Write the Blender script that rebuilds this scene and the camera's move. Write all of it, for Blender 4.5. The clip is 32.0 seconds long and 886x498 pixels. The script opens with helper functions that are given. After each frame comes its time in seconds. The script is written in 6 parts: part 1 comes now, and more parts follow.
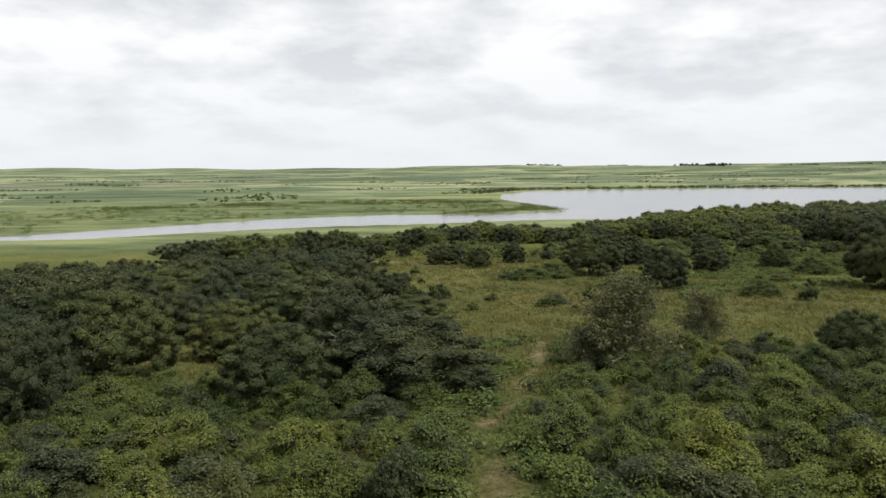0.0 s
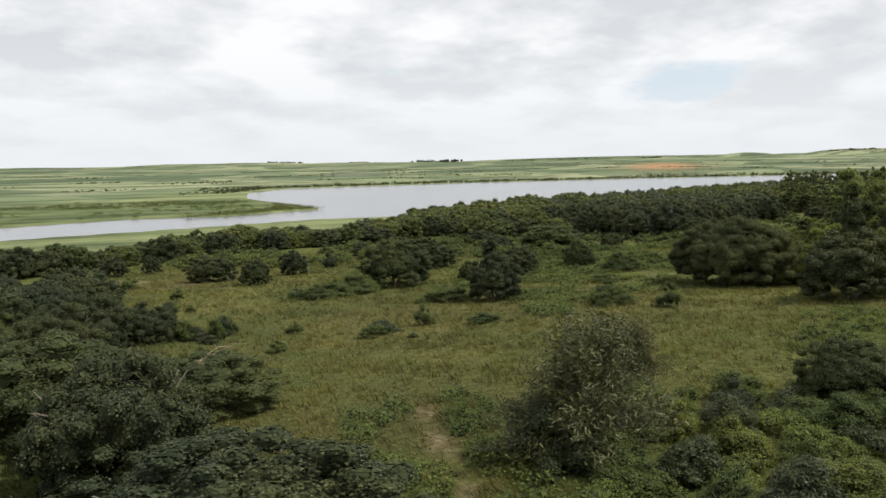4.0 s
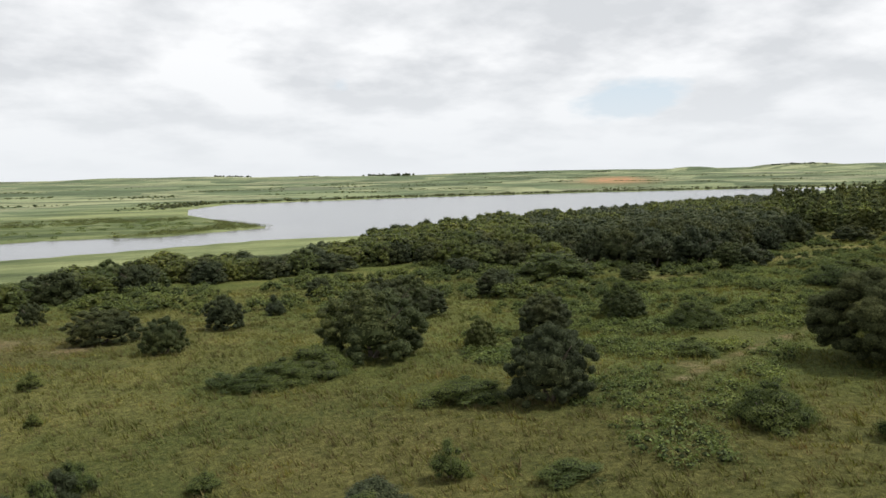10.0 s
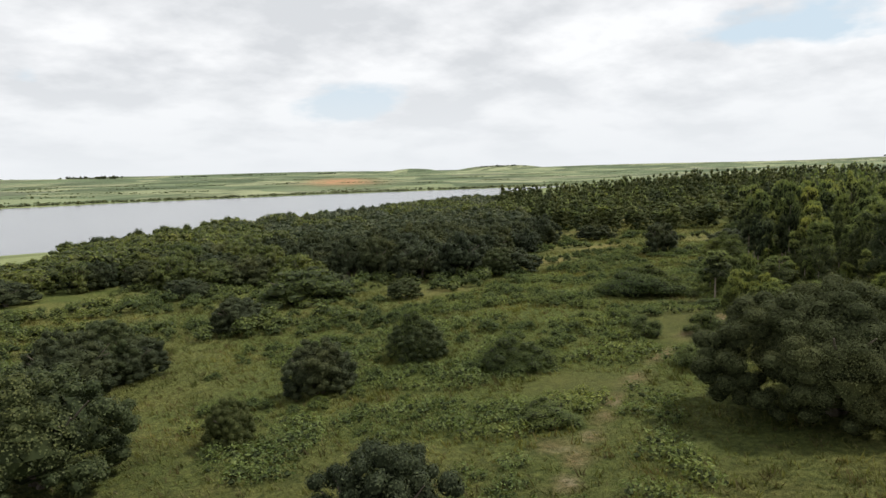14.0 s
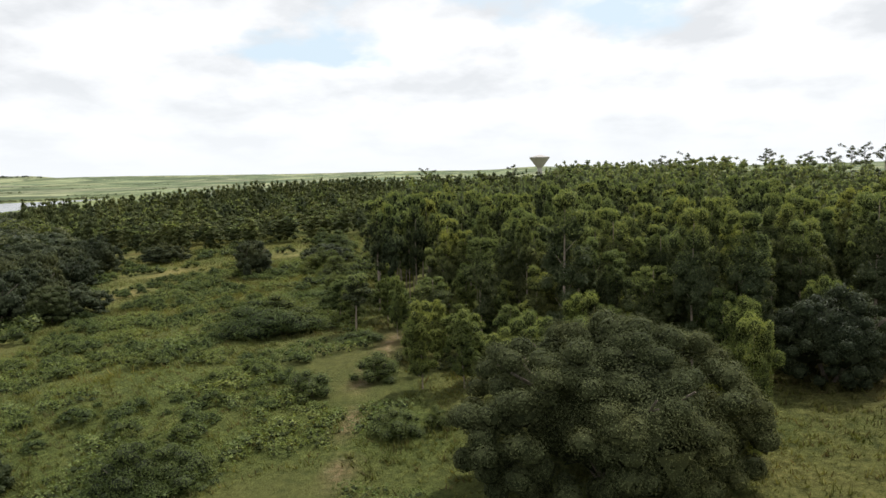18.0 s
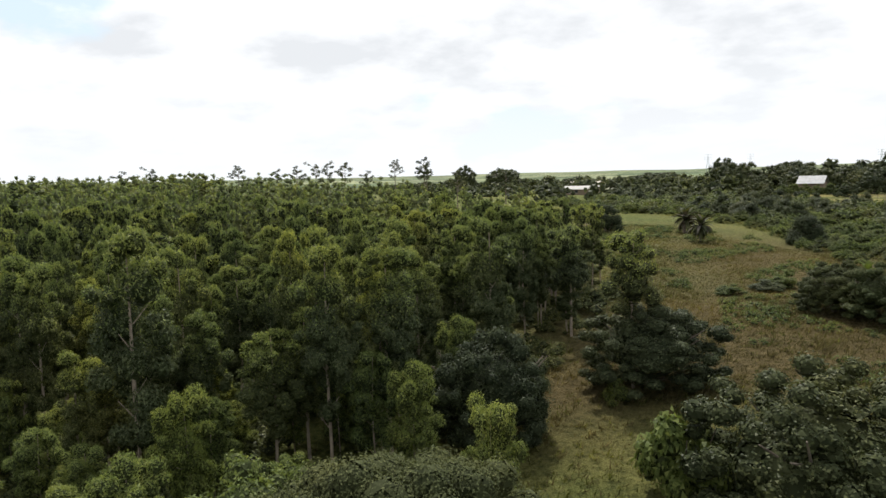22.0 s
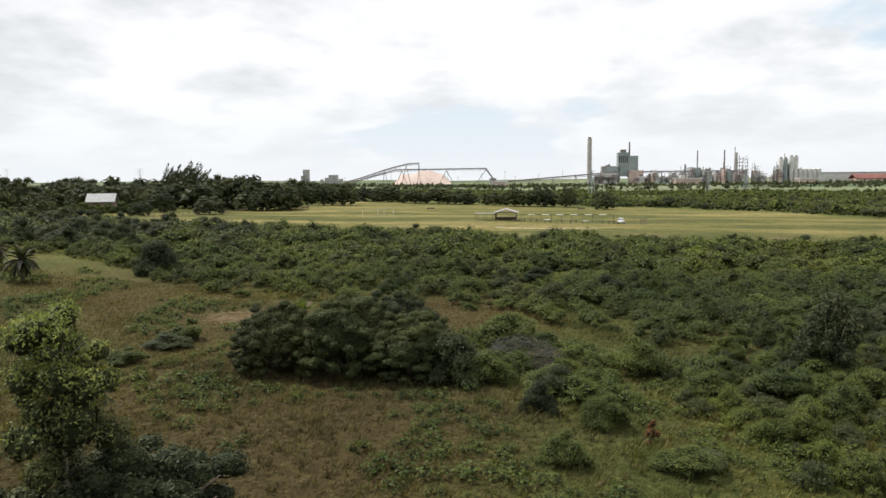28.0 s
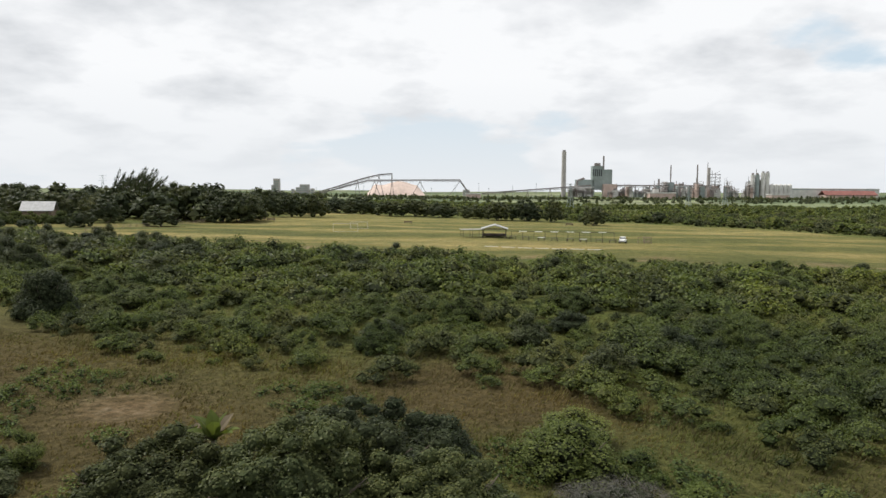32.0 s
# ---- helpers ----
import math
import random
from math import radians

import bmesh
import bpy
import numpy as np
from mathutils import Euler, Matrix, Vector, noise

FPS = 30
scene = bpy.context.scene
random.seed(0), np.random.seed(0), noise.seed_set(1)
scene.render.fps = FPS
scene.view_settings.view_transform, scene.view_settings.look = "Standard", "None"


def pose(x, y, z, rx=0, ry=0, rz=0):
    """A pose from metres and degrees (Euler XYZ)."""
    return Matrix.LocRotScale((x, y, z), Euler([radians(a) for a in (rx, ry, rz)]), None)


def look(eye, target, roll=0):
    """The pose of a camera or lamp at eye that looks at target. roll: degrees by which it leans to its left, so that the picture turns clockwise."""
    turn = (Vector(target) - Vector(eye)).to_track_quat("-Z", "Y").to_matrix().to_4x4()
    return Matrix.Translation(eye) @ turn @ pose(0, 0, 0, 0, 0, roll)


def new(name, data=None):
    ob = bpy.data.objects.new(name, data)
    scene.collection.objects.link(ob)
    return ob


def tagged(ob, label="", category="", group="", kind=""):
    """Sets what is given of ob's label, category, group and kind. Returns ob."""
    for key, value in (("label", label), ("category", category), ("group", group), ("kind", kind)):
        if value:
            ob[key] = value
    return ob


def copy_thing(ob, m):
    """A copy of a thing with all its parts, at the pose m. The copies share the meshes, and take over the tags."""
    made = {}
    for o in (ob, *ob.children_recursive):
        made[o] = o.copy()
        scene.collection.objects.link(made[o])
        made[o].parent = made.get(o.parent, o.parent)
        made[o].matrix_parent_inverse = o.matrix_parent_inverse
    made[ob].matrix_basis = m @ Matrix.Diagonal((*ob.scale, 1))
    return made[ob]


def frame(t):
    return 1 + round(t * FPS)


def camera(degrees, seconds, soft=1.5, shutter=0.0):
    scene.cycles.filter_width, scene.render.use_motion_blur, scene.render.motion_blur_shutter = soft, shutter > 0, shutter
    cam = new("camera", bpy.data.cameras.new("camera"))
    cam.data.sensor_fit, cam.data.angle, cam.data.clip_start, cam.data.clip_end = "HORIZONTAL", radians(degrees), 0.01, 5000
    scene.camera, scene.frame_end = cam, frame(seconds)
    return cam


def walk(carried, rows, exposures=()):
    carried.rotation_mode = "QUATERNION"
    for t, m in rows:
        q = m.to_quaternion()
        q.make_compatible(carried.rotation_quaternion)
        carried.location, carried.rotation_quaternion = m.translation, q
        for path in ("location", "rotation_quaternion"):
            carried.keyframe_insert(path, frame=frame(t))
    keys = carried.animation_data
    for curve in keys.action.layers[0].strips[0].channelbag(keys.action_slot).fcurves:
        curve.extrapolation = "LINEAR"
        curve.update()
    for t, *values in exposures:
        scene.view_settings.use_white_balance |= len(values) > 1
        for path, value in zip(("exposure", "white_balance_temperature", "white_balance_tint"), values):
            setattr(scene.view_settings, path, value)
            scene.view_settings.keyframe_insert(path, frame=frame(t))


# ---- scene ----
cam = camera(64.0, 32.0, soft=1.5)
METRES, EYE, TILT, LEAN, TURN = 178.57, 15.0, -4.6, -3.1, 0.0
ROWS = [
    (0.0, 0.0, 0.0, 0.0, -0.09, -1.52, 3.58),
    (0.5, -0.0036, 0.013, 0.0012, -0.01, -1.48, 3.66),
    (1.0, -0.0074, 0.0273, 0.0024, 0.01, -1.46, 3.71),
    (1.5, -0.0114, 0.0427, 0.0038, 0.08, -1.46, 3.74),
    (2.0, -0.0153, 0.0589, 0.0051, 0.11, -1.47, 3.81),
    (2.5, -0.0176, 0.0753, 0.0061, -3.35, -1.83, 4.21),
    (3.0, -0.0206, 0.0918, 0.0074, -16.63, -3.13, 5.37),
    (3.5, -0.0243, 0.1092, 0.0088, -19.97, -3.4, 5.59),
    (5.5, -0.0271, 0.1757, 0.0143, -24.29, -3.56, 5.9),
    (6.0, -0.025, 0.1929, 0.0157, -24.72, -3.47, 5.92),
    (6.5, -0.0216, 0.2101, 0.0169, -24.68, -3.32, 5.89),
    (7.0, -0.0174, 0.2273, 0.0182, -24.66, -3.2, 5.89),
    (7.5, -0.0124, 0.2444, 0.0194, -24.63, -3.1, 5.91),
    (8.0, -0.007, 0.2614, 0.0206, -24.62, -3.0, 5.9),
    (8.5, -0.0011, 0.2785, 0.0215, -24.6, -2.9, 5.9),
    (9.0, 0.0054, 0.2955, 0.0225, -24.59, -2.81, 5.88),
    (9.5, 0.0126, 0.3125, 0.0236, -24.58, -2.74, 5.87),
    (10.0, 0.0209, 0.33, 0.0248, -24.64, -2.68, 5.87),
    (10.5, 0.0298, 0.3473, 0.0256, -28.09, -3.02, 6.14),
    (11.0, 0.0381, 0.3647, 0.0267, -32.34, -3.51, 6.44),
    (11.5, 0.0462, 0.3823, 0.0276, -32.8, -3.47, 6.43),
    (12.0, 0.0546, 0.3992, 0.0281, -33.7, -3.54, 6.47),
    (12.5, 0.0624, 0.416, 0.0286, -36.54, -3.88, 6.62),
    (13.0, 0.0696, 0.4325, 0.0291, -39.75, -4.26, 6.71),
    (13.5, 0.0764, 0.448, 0.0299, -42.96, -4.61, 6.82),
    (15.5, 0.107, 0.4999, 0.0321, -60.03, -6.26, 6.96),
    (16.0, 0.1156, 0.5122, 0.0328, -65.18, -6.76, 6.94),
    (16.5, 0.1243, 0.5238, 0.0334, -70.55, -7.28, 6.84),
    (17.0, 0.1339, 0.5349, 0.0338, -75.15, -7.67, 6.67),
    (17.5, 0.1447, 0.5449, 0.0344, -79.08, -8.0, 6.5),
    (18.0, 0.1564, 0.5529, 0.0346, -82.95, -8.34, 6.33),
    (18.5, 0.1698, 0.5606, 0.0347, -87.25, -8.66, 6.05),
    (19.0, 0.184, 0.5673, 0.0345, -91.69, -8.9, 5.73),
    (19.5, 0.1986, 0.5727, 0.0346, -96.33, -9.26, 5.59),
    (20.0, 0.2128, 0.5773, 0.034, -101.07, -9.55, 5.33),
    (20.5, 0.2266, 0.5806, 0.0341, -104.48, -9.69, 5.02),
    (21.0, 0.2404, 0.5823, 0.0348, -108.33, -9.85, 4.66),
    (21.5, 0.2539, 0.5829, 0.0347, -115.34, -10.24, 4.15),
    (22.0, 0.2672, 0.5831, 0.0349, -126.35, -10.89, 3.36),
    (22.5, 0.2816, 0.5824, 0.0354, -137.88, -11.44, 2.3),
    (23.0, 0.296, 0.5804, 0.0353, -149.03, -11.7, 1.22),
    (23.5, 0.3101, 0.5769, 0.0344, -156.4, -11.65, 0.41),
    (24.0, 0.3212, 0.5719, 0.0334, -156.49, -11.48, 0.17),
    (24.5, 0.3311, 0.5658, 0.0323, -156.61, -11.26, -0.07),
    (25.0, 0.3395, 0.5586, 0.0311, -158.63, -11.07, -0.37),
    (25.5, 0.3474, 0.5506, 0.0298, -163.55, -10.88, -0.86),
    (26.0, 0.3539, 0.5423, 0.0285, -168.08, -10.68, -1.31),
    (26.5, 0.359, 0.5332, 0.0272, -171.52, -10.49, -1.74),
    (28.5, 0.3723, 0.4878, 0.0222, -182.38, -9.7, -2.98),
    (29.0, 0.3746, 0.4732, 0.0208, -182.51, -9.54, -3.07),
    (29.5, 0.3766, 0.4582, 0.0197, -182.65, -9.41, -3.2),
    (30.0, 0.3781, 0.4423, 0.0186, -182.77, -9.26, -3.3),
    (30.5, 0.3793, 0.4253, 0.0176, -182.9, -9.11, -3.4),
    (31.0, 0.3802, 0.4075, 0.0166, -183.03, -9.01, -3.5),
    (31.5, 0.3807, 0.3889, 0.0152, -183.15, -8.91, -3.57),
    (32.0, 0.3807, 0.3695, 0.0136, -183.27, -8.81, -3.66),
]
walk(cam, [(t, pose(0, 0, EYE, TILT, LEAN, TURN) @ pose(METRES * x, METRES * y, METRES * z, 90 + pitch, roll, yaw)) for t, x, y, z, yaw, pitch, roll in ROWS],
     exposures=[(t, stops, 6360, 10) for t, stops in ((0.0, -0.18), (5.0, -0.2), (13.0, -0.2), (16.0, -0.1), (19.0, 0.02), (24.0, 0.05), (28.0, -0.1), (32.0, -0.23))])


# ---- world and light ----
SUN_AZ, SUN_EL = radians(122), radians(56)
world = bpy.data.worlds.new("sky")
scene.world = world
world.use_nodes = True


def sky_nodes(tree):
    """A pale blue sky under a broken layer of cloud."""
    nt, ln = tree.nodes, tree.links
    nt.clear()

    def node(kind, **values):
        n = nt.new(kind)
        for key, v in values.items():
            n.inputs[key].default_value = v
        return n
    out, bg = nt.new("ShaderNodeOutputWorld"), nt.new("ShaderNodeBackground")
    sky = nt.new("ShaderNodeTexSky")
    sky.sky_type, sky.sun_disc, sky.sun_elevation, sky.sun_rotation = "NISHITA", False, SUN_EL, SUN_AZ
    sky.air_density, sky.dust_density = 1.0, 2.0
    dim = nt.new("ShaderNodeVectorMath")
    dim.operation = "SCALE"
    dim.inputs["Scale"].default_value = 0.085
    ln.new(sky.outputs[0], dim.inputs[0])
    coord, sep = nt.new("ShaderNodeTexCoord"), nt.new("ShaderNodeSeparateXYZ")
    ln.new(coord.outputs["Generated"], sep.inputs[0])
    low = nt.new("ShaderNodeMath")
    low.operation = "MAXIMUM"
    low.inputs[1].default_value = 0.0
    ln.new(sep.outputs["Z"], low.inputs[0])
    rise = nt.new("ShaderNodeMath")
    rise.operation = "ADD"
    rise.inputs[1].default_value = 0.25
    ln.new(low.outputs[0], rise.inputs[0])
    flat = nt.new("ShaderNodeVectorMath")
    flat.operation = "DIVIDE"
    both = nt.new("ShaderNodeCombineXYZ")
    for k in range(3):
        ln.new(rise.outputs[0], both.inputs[k])
    ln.new(coord.outputs["Generated"], flat.inputs[0])
    ln.new(both.outputs[0], flat.inputs[1])
    lay = nt.new("ShaderNodeMapping")
    lay.inputs["Scale"].default_value = (1.0, 1.0, 0.25)
    lay.inputs["Location"].default_value = (3.1, 7.7, 0.0)
    ln.new(flat.outputs[0], lay.inputs[0])
    big = node("ShaderNodeTexNoise", Scale=0.85, Detail=8.0, Roughness=0.52, Distortion=0.0)
    ln.new(lay.outputs[0], big.inputs["Vector"])
    body = node("ShaderNodeTexNoise", Scale=2.4, Detail=12.0, Roughness=0.54, Distortion=0.0)
    ln.new(lay.outputs[0], body.inputs["Vector"])
    cover = nt.new("ShaderNodeValToRGB")
    cover.color_ramp.elements[0].position, cover.color_ramp.elements[1].position = 0.36, 0.405
    north = nt.new("ShaderNodeMath")  # the layer thickens towards the north
    north.operation = "MULTIPLY_ADD"
    north.inputs[1].default_value = 0.05
    ln.new(sep.outputs["Y"], north.inputs[0])
    ln.new(big.outputs[0], north.inputs[2])
    ln.new(north.outputs[0], cover.inputs[0])
    grey = nt.new("ShaderNodeValToRGB")
    e = grey.color_ramp.elements
    e[0].position, e[0].color = 0.37, (0.77, 0.785, 0.80, 1)
    e[1].position, e[1].color = 0.575, (1.06, 1.06, 1.055, 1)
    m = e.new(0.48)
    m.color = (0.925, 0.932, 0.938, 1)
    ln.new(body.outputs[0], grey.inputs[0])
    low_part = nt.new("ShaderNodeMapRange")
    low_part.inputs["From Min"].default_value, low_part.inputs["From Max"].default_value = 0.0, 0.16
    ln.new(sep.outputs["Z"], low_part.inputs["Value"])
    veil = nt.new("ShaderNodeMix")
    veil.data_type = "RGBA"
    veil.inputs["A"].default_value = (0.91, 0.93, 0.94, 1)
    ln.new(low_part.outputs[0], veil.inputs["Factor"])
    pale = nt.new("ShaderNodeMix")
    pale.data_type = "RGBA"
    pale.inputs["Factor"].default_value = 0.86
    pale.inputs["B"].default_value = (0.76, 0.89, 0.98, 1)
    ln.new(dim.outputs[0], pale.inputs["A"])
    mix = nt.new("ShaderNodeMix")
    mix.data_type = "RGBA"
    ln.new(cover.outputs[0], mix.inputs["Factor"])
    ln.new(pale.outputs["Result"], mix.inputs["A"])
    ln.new(grey.outputs[0], mix.inputs["B"])
    ln.new(mix.outputs["Result"], veil.inputs["B"])
    ln.new(veil.outputs["Result"], bg.inputs[0])
    bg.inputs[1].default_value = 1.07
    ln.new(bg.outputs[0], out.inputs[0])


sky_nodes(world.node_tree)
sun = new("sun", bpy.data.lights.new("sun", "SUN"))
sun.data.energy, sun.data.angle, sun.data.color = 4.8, radians(2), (1.0, 0.95, 0.86)
sun.matrix_world = look((0, 0, 0), (-math.sin(SUN_AZ) * math.cos(SUN_EL), -math.cos(SUN_AZ) * math.cos(SUN_EL), -math.sin(SUN_EL)))
scene.view_settings.exposure = 0.0


# ---- materials ----
def material(name):
    m = bpy.data.materials.new(name)
    m.use_nodes = True
    return m, m.node_tree, m.node_tree.nodes["Principled BSDF"]


def ramp(nt, source, stops):
    r = nt.nodes.new("ShaderNodeValToRGB")
    e = r.color_ramp.elements
    while len(e) < len(stops):
        e.new(0.5)
    for k, (at, c) in enumerate(stops):
        e[k].position, e[k].color = at, (*c, 1)
    nt.links.new(source, r.inputs[0])
    return r.outputs[0]


def noise_of(nt, vector, scale, detail=4.0, rough=0.55):
    n = nt.nodes.new("ShaderNodeTexNoise")
    n.inputs["Scale"].default_value, n.inputs["Detail"].default_value, n.inputs["Roughness"].default_value = scale, detail, rough
    if vector:
        nt.links.new(vector, n.inputs["Vector"])
    return n.outputs[0]


def blend(nt, fac, a, b, how="MIX"):
    m = nt.nodes.new("ShaderNodeMix")
    m.data_type, m.blend_type = "RGBA", how
    for slot, v in (("Factor", fac), ("A", a), ("B", b)):
        if isinstance(v, (int, float)):
            m.inputs[slot].default_value = v
        elif isinstance(v, tuple):
            m.inputs[slot].default_value = (*v, 1)
        else:
            nt.links.new(v, m.inputs[slot])
    return m.outputs["Result"]


def relief(nt, bsdf, value, strength, distance):
    b = nt.nodes.new("ShaderNodeBump")
    b.inputs["Strength"].default_value, b.inputs["Distance"].default_value = strength, distance
    nt.links.new(value, b.inputs["Height"])
    nt.links.new(b.outputs[0], bsdf.inputs["Normal"])


def leaf_material(name, dark, mid, light, through_light=0.3, gloss=0.5):
    """Leaves: each one its own shade, each tree a little different, some light passing through."""
    m, nt, bsdf = material(name)
    geo, info = nt.nodes.new("ShaderNodeNewGeometry"), nt.nodes.new("ShaderNodeObjectInfo")
    leaf = ramp(nt, geo.outputs["Random Per Island"], [(0.0, dark), (0.55, mid), (1.0, light)])
    patch = ramp(nt, noise_of(nt, geo.outputs["Position"], 0.11, 5.0, 0.62), [(0.34, (0.66, 0.72, 0.70)), (0.5, (0.98, 1.0, 0.98)), (0.66, (1.3, 1.2, 0.95))])
    leaf = blend(nt, 1.0, leaf, patch, "MULTIPLY")
    each = ramp(nt, info.outputs["Random"], [(0.0, (0.78, 0.82, 0.85)), (0.5, (1, 1, 1)), (1.0, (1.16, 1.1, 0.9))])
    leaf = blend(nt, 1.0, leaf, each, "MULTIPLY")
    nt.links.new(leaf, bsdf.inputs["Base Color"])
    bsdf.inputs["Roughness"].default_value = gloss
    bsdf.inputs["Specular IOR Level"].default_value = 0.1
    lit, mix, out = nt.nodes.new("ShaderNodeBsdfTranslucent"), nt.nodes.new("ShaderNodeMixShader"), nt.nodes["Material Output"]
    nt.links.new(blend(nt, 1.0, leaf, (1.22, 1.22, 0.75), "MULTIPLY"), lit.inputs[0])
    mix.inputs[0].default_value = through_light
    nt.links.new(bsdf.outputs[0], mix.inputs[1])
    nt.links.new(lit.outputs[0], mix.inputs[2])
    nt.links.new(mix.outputs[0], out.inputs[0])
    return m


def plain(name, colour, rough=0.7, metal=0.0, vary=0.25, scale=1.5, bump=0.0):
    """Painted or bare building stuff with stains at two scales."""
    m, nt, bsdf = material(name)
    geo = nt.nodes.new("ShaderNodeNewGeometry")
    a, b = noise_of(nt, geo.outputs["Position"], scale, 5.0), noise_of(nt, geo.outputs["Position"], scale * 9, 3.0)
    low, high = tuple(c * (1 - vary) for c in colour), tuple(min(1.0, c * (1 + vary)) for c in colour)
    c = blend(nt, 0.3, ramp(nt, a, [(0.3, low), (0.7, high)]), ramp(nt, b, [(0.3, low), (0.7, high)]))
    nt.links.new(c, bsdf.inputs["Base Color"])
    bsdf.inputs["Roughness"].default_value, bsdf.inputs["Metallic"].default_value = rough, metal
    if bump:
        relief(nt, bsdf, b, bump, 0.02)
    return m


def ground_material():
    m, nt, bsdf = material("rough_grassland")
    geo, att, att2 = nt.nodes.new("ShaderNodeNewGeometry"), nt.nodes.new("ShaderNodeAttribute"), nt.nodes.new("ShaderNodeAttribute")
    att.attribute_name, att2.attribute_name = "cover", "land"
    c, l = nt.nodes.new("ShaderNodeSeparateColor"), nt.nodes.new("ShaderNodeSeparateColor")
    nt.links.new(att.outputs["Color"], c.inputs[0])
    nt.links.new(att2.outputs["Color"], l.inputs[0])
    p = geo.outputs["Position"]
    tuft, grain, patch = noise_of(nt, p, 2.0, 7.0, 0.74), noise_of(nt, p, 12.0, 4.0, 0.7), noise_of(nt, p, 0.09, 4.0)
    green = ramp(nt, tuft, [(0.3, (0.037, 0.043, 0.013)), (0.5, (0.107, 0.115, 0.032)), (0.72, (0.214, 0.206, 0.069))])
    lush = ramp(nt, tuft, [(0.3, (0.031, 0.043, 0.012)), (0.55, (0.095, 0.116, 0.030)), (0.75, (0.184, 0.200, 0.058))])
    grass = blend(nt, ramp(nt, patch, [(0.44, (0, 0, 0)), (0.58, (1, 1, 1))]), green, lush)
    straw = ramp(nt, tuft, [(0.3, (0.062, 0.062, 0.018)), (0.5, (0.15, 0.145, 0.044)), (0.72, (0.27, 0.245, 0.092))])
    grass = blend(nt, ramp(nt, noise_of(nt, p, 0.055, 6.0, 0.66), [(0.49, (0, 0, 0)), (0.62, (0.8, 0.8, 0.8))]), grass, straw)
    grass = blend(nt, att.outputs["Alpha"], grass, lush)
    dry = ramp(nt, tuft, [(0.3, (0.042, 0.032, 0.013)), (0.5, (0.092, 0.071, 0.030)), (0.72, (0.168, 0.130, 0.060))])
    col = blend(nt, c.outputs["Red"], grass, dry)
    band = nt.nodes.new("ShaderNodeMapping")
    band.inputs["Scale"].default_value, band.inputs["Rotation"].default_value = (0.16, 1.0, 1.0), (0, 0, 0.3)
    nt.links.new(p, band.inputs[0])
    mown = ramp(nt, noise_of(nt, band.outputs[0], 0.06, 3.0), [(0.40, (0.105, 0.113, 0.040)), (0.52, (0.172, 0.160, 0.060)), (0.66, (0.27, 0.228, 0.100))])
    stripe = blend(nt, 1.0, mown, ramp(nt, noise_of(nt, p, 0.9, 6.0, 0.7), [(0.3, (0.62, 0.66, 0.64)), (0.7, (1.28, 1.24, 1.2))]), "MULTIPLY")
    stripe = blend(nt, 1.0, stripe, ramp(nt, noise_of(nt, p, 0.14, 7.0, 0.7), [(0.36, (0.7, 0.78, 0.7)), (0.62, (1.25, 1.16, 1.1))]), "MULTIPLY")
    col = blend(nt, c.outputs["Green"], col, stripe)
    sand = ramp(nt, noise_of(nt, p, 0.7, 8.0, 0.7), [(0.34, (0.15, 0.095, 0.05)), (0.5, (0.25, 0.17, 0.10)), (0.68, (0.43, 0.34, 0.24))])
    rough_edge = nt.nodes.new("ShaderNodeMath")
    rough_edge.operation = "MULTIPLY"
    nt.links.new(c.outputs["Blue"], rough_edge.inputs[0])
    nt.links.new(ramp(nt, tuft, [(0.36, (0.1, 0.1, 0.1)), (0.58, (1, 1, 1))]), rough_edge.inputs[1])
    col = blend(nt, rough_edge.outputs[0], col, sand)
    reeds = nt.nodes.new("ShaderNodeMapping")
    reeds.inputs["Scale"].default_value = (0.35, 1.0, 1.0)
    nt.links.new(p, reeds.inputs[0])
    marsh = ramp(nt, noise_of(nt, reeds.outputs[0], 0.03, 8.0, 0.7), [(0.37, (0.068, 0.09, 0.042)), (0.49, (0.145, 0.172, 0.077)), (0.61, (0.24, 0.265, 0.125))])
    col = blend(nt, l.outputs["Red"], col, marsh)
    sedge = ramp(nt, noise_of(nt, reeds.outputs[0], 0.05, 8.0, 0.72), [(0.36, (0.05, 0.068, 0.03)), (0.5, (0.105, 0.132, 0.055)), (0.63, (0.19, 0.205, 0.095))])
    col = blend(nt, att2.outputs["Alpha"], col, sedge)
    cells = nt.nodes.new("ShaderNodeTexVoronoi")
    cells.inputs["Scale"].default_value = 0.0042
    warp = nt.nodes.new("ShaderNodeVectorMath")
    warp.operation, warp.inputs[1].default_value = "MULTIPLY_ADD", (70, 70, 0)
    drift = nt.nodes.new("ShaderNodeTexNoise")
    drift.inputs["Scale"].default_value, drift.inputs["Detail"].default_value = 0.011, 5.0
    nt.links.new(p, drift.inputs["Vector"])
    nt.links.new(drift.outputs["Color"], warp.inputs[0])
    nt.links.new(p, warp.inputs[2])
    nt.links.new(warp.outputs[0], cells.inputs["Vector"])
    one = nt.nodes.new("ShaderNodeSeparateColor")
    nt.links.new(cells.outputs["Color"], one.inputs[0])
    crops = ramp(nt, one.outputs["Red"], [(0.0, (0.075, 0.10, 0.055)), (0.3, (0.13, 0.165, 0.09)), (0.5, (0.19, 0.22, 0.12)), (0.75, (0.27, 0.285, 0.165)), (1.0, (0.14, 0.15, 0.10))])
    crops = blend(nt, ramp(nt, noise_of(nt, reeds.outputs[0], 0.012, 9.0, 0.72), [(0.47, (0, 0, 0)), (0.56, (0.85, 0.85, 0.85))]), crops, (0.06, 0.08, 0.042))
    col = blend(nt, l.outputs["Green"], col, crops)
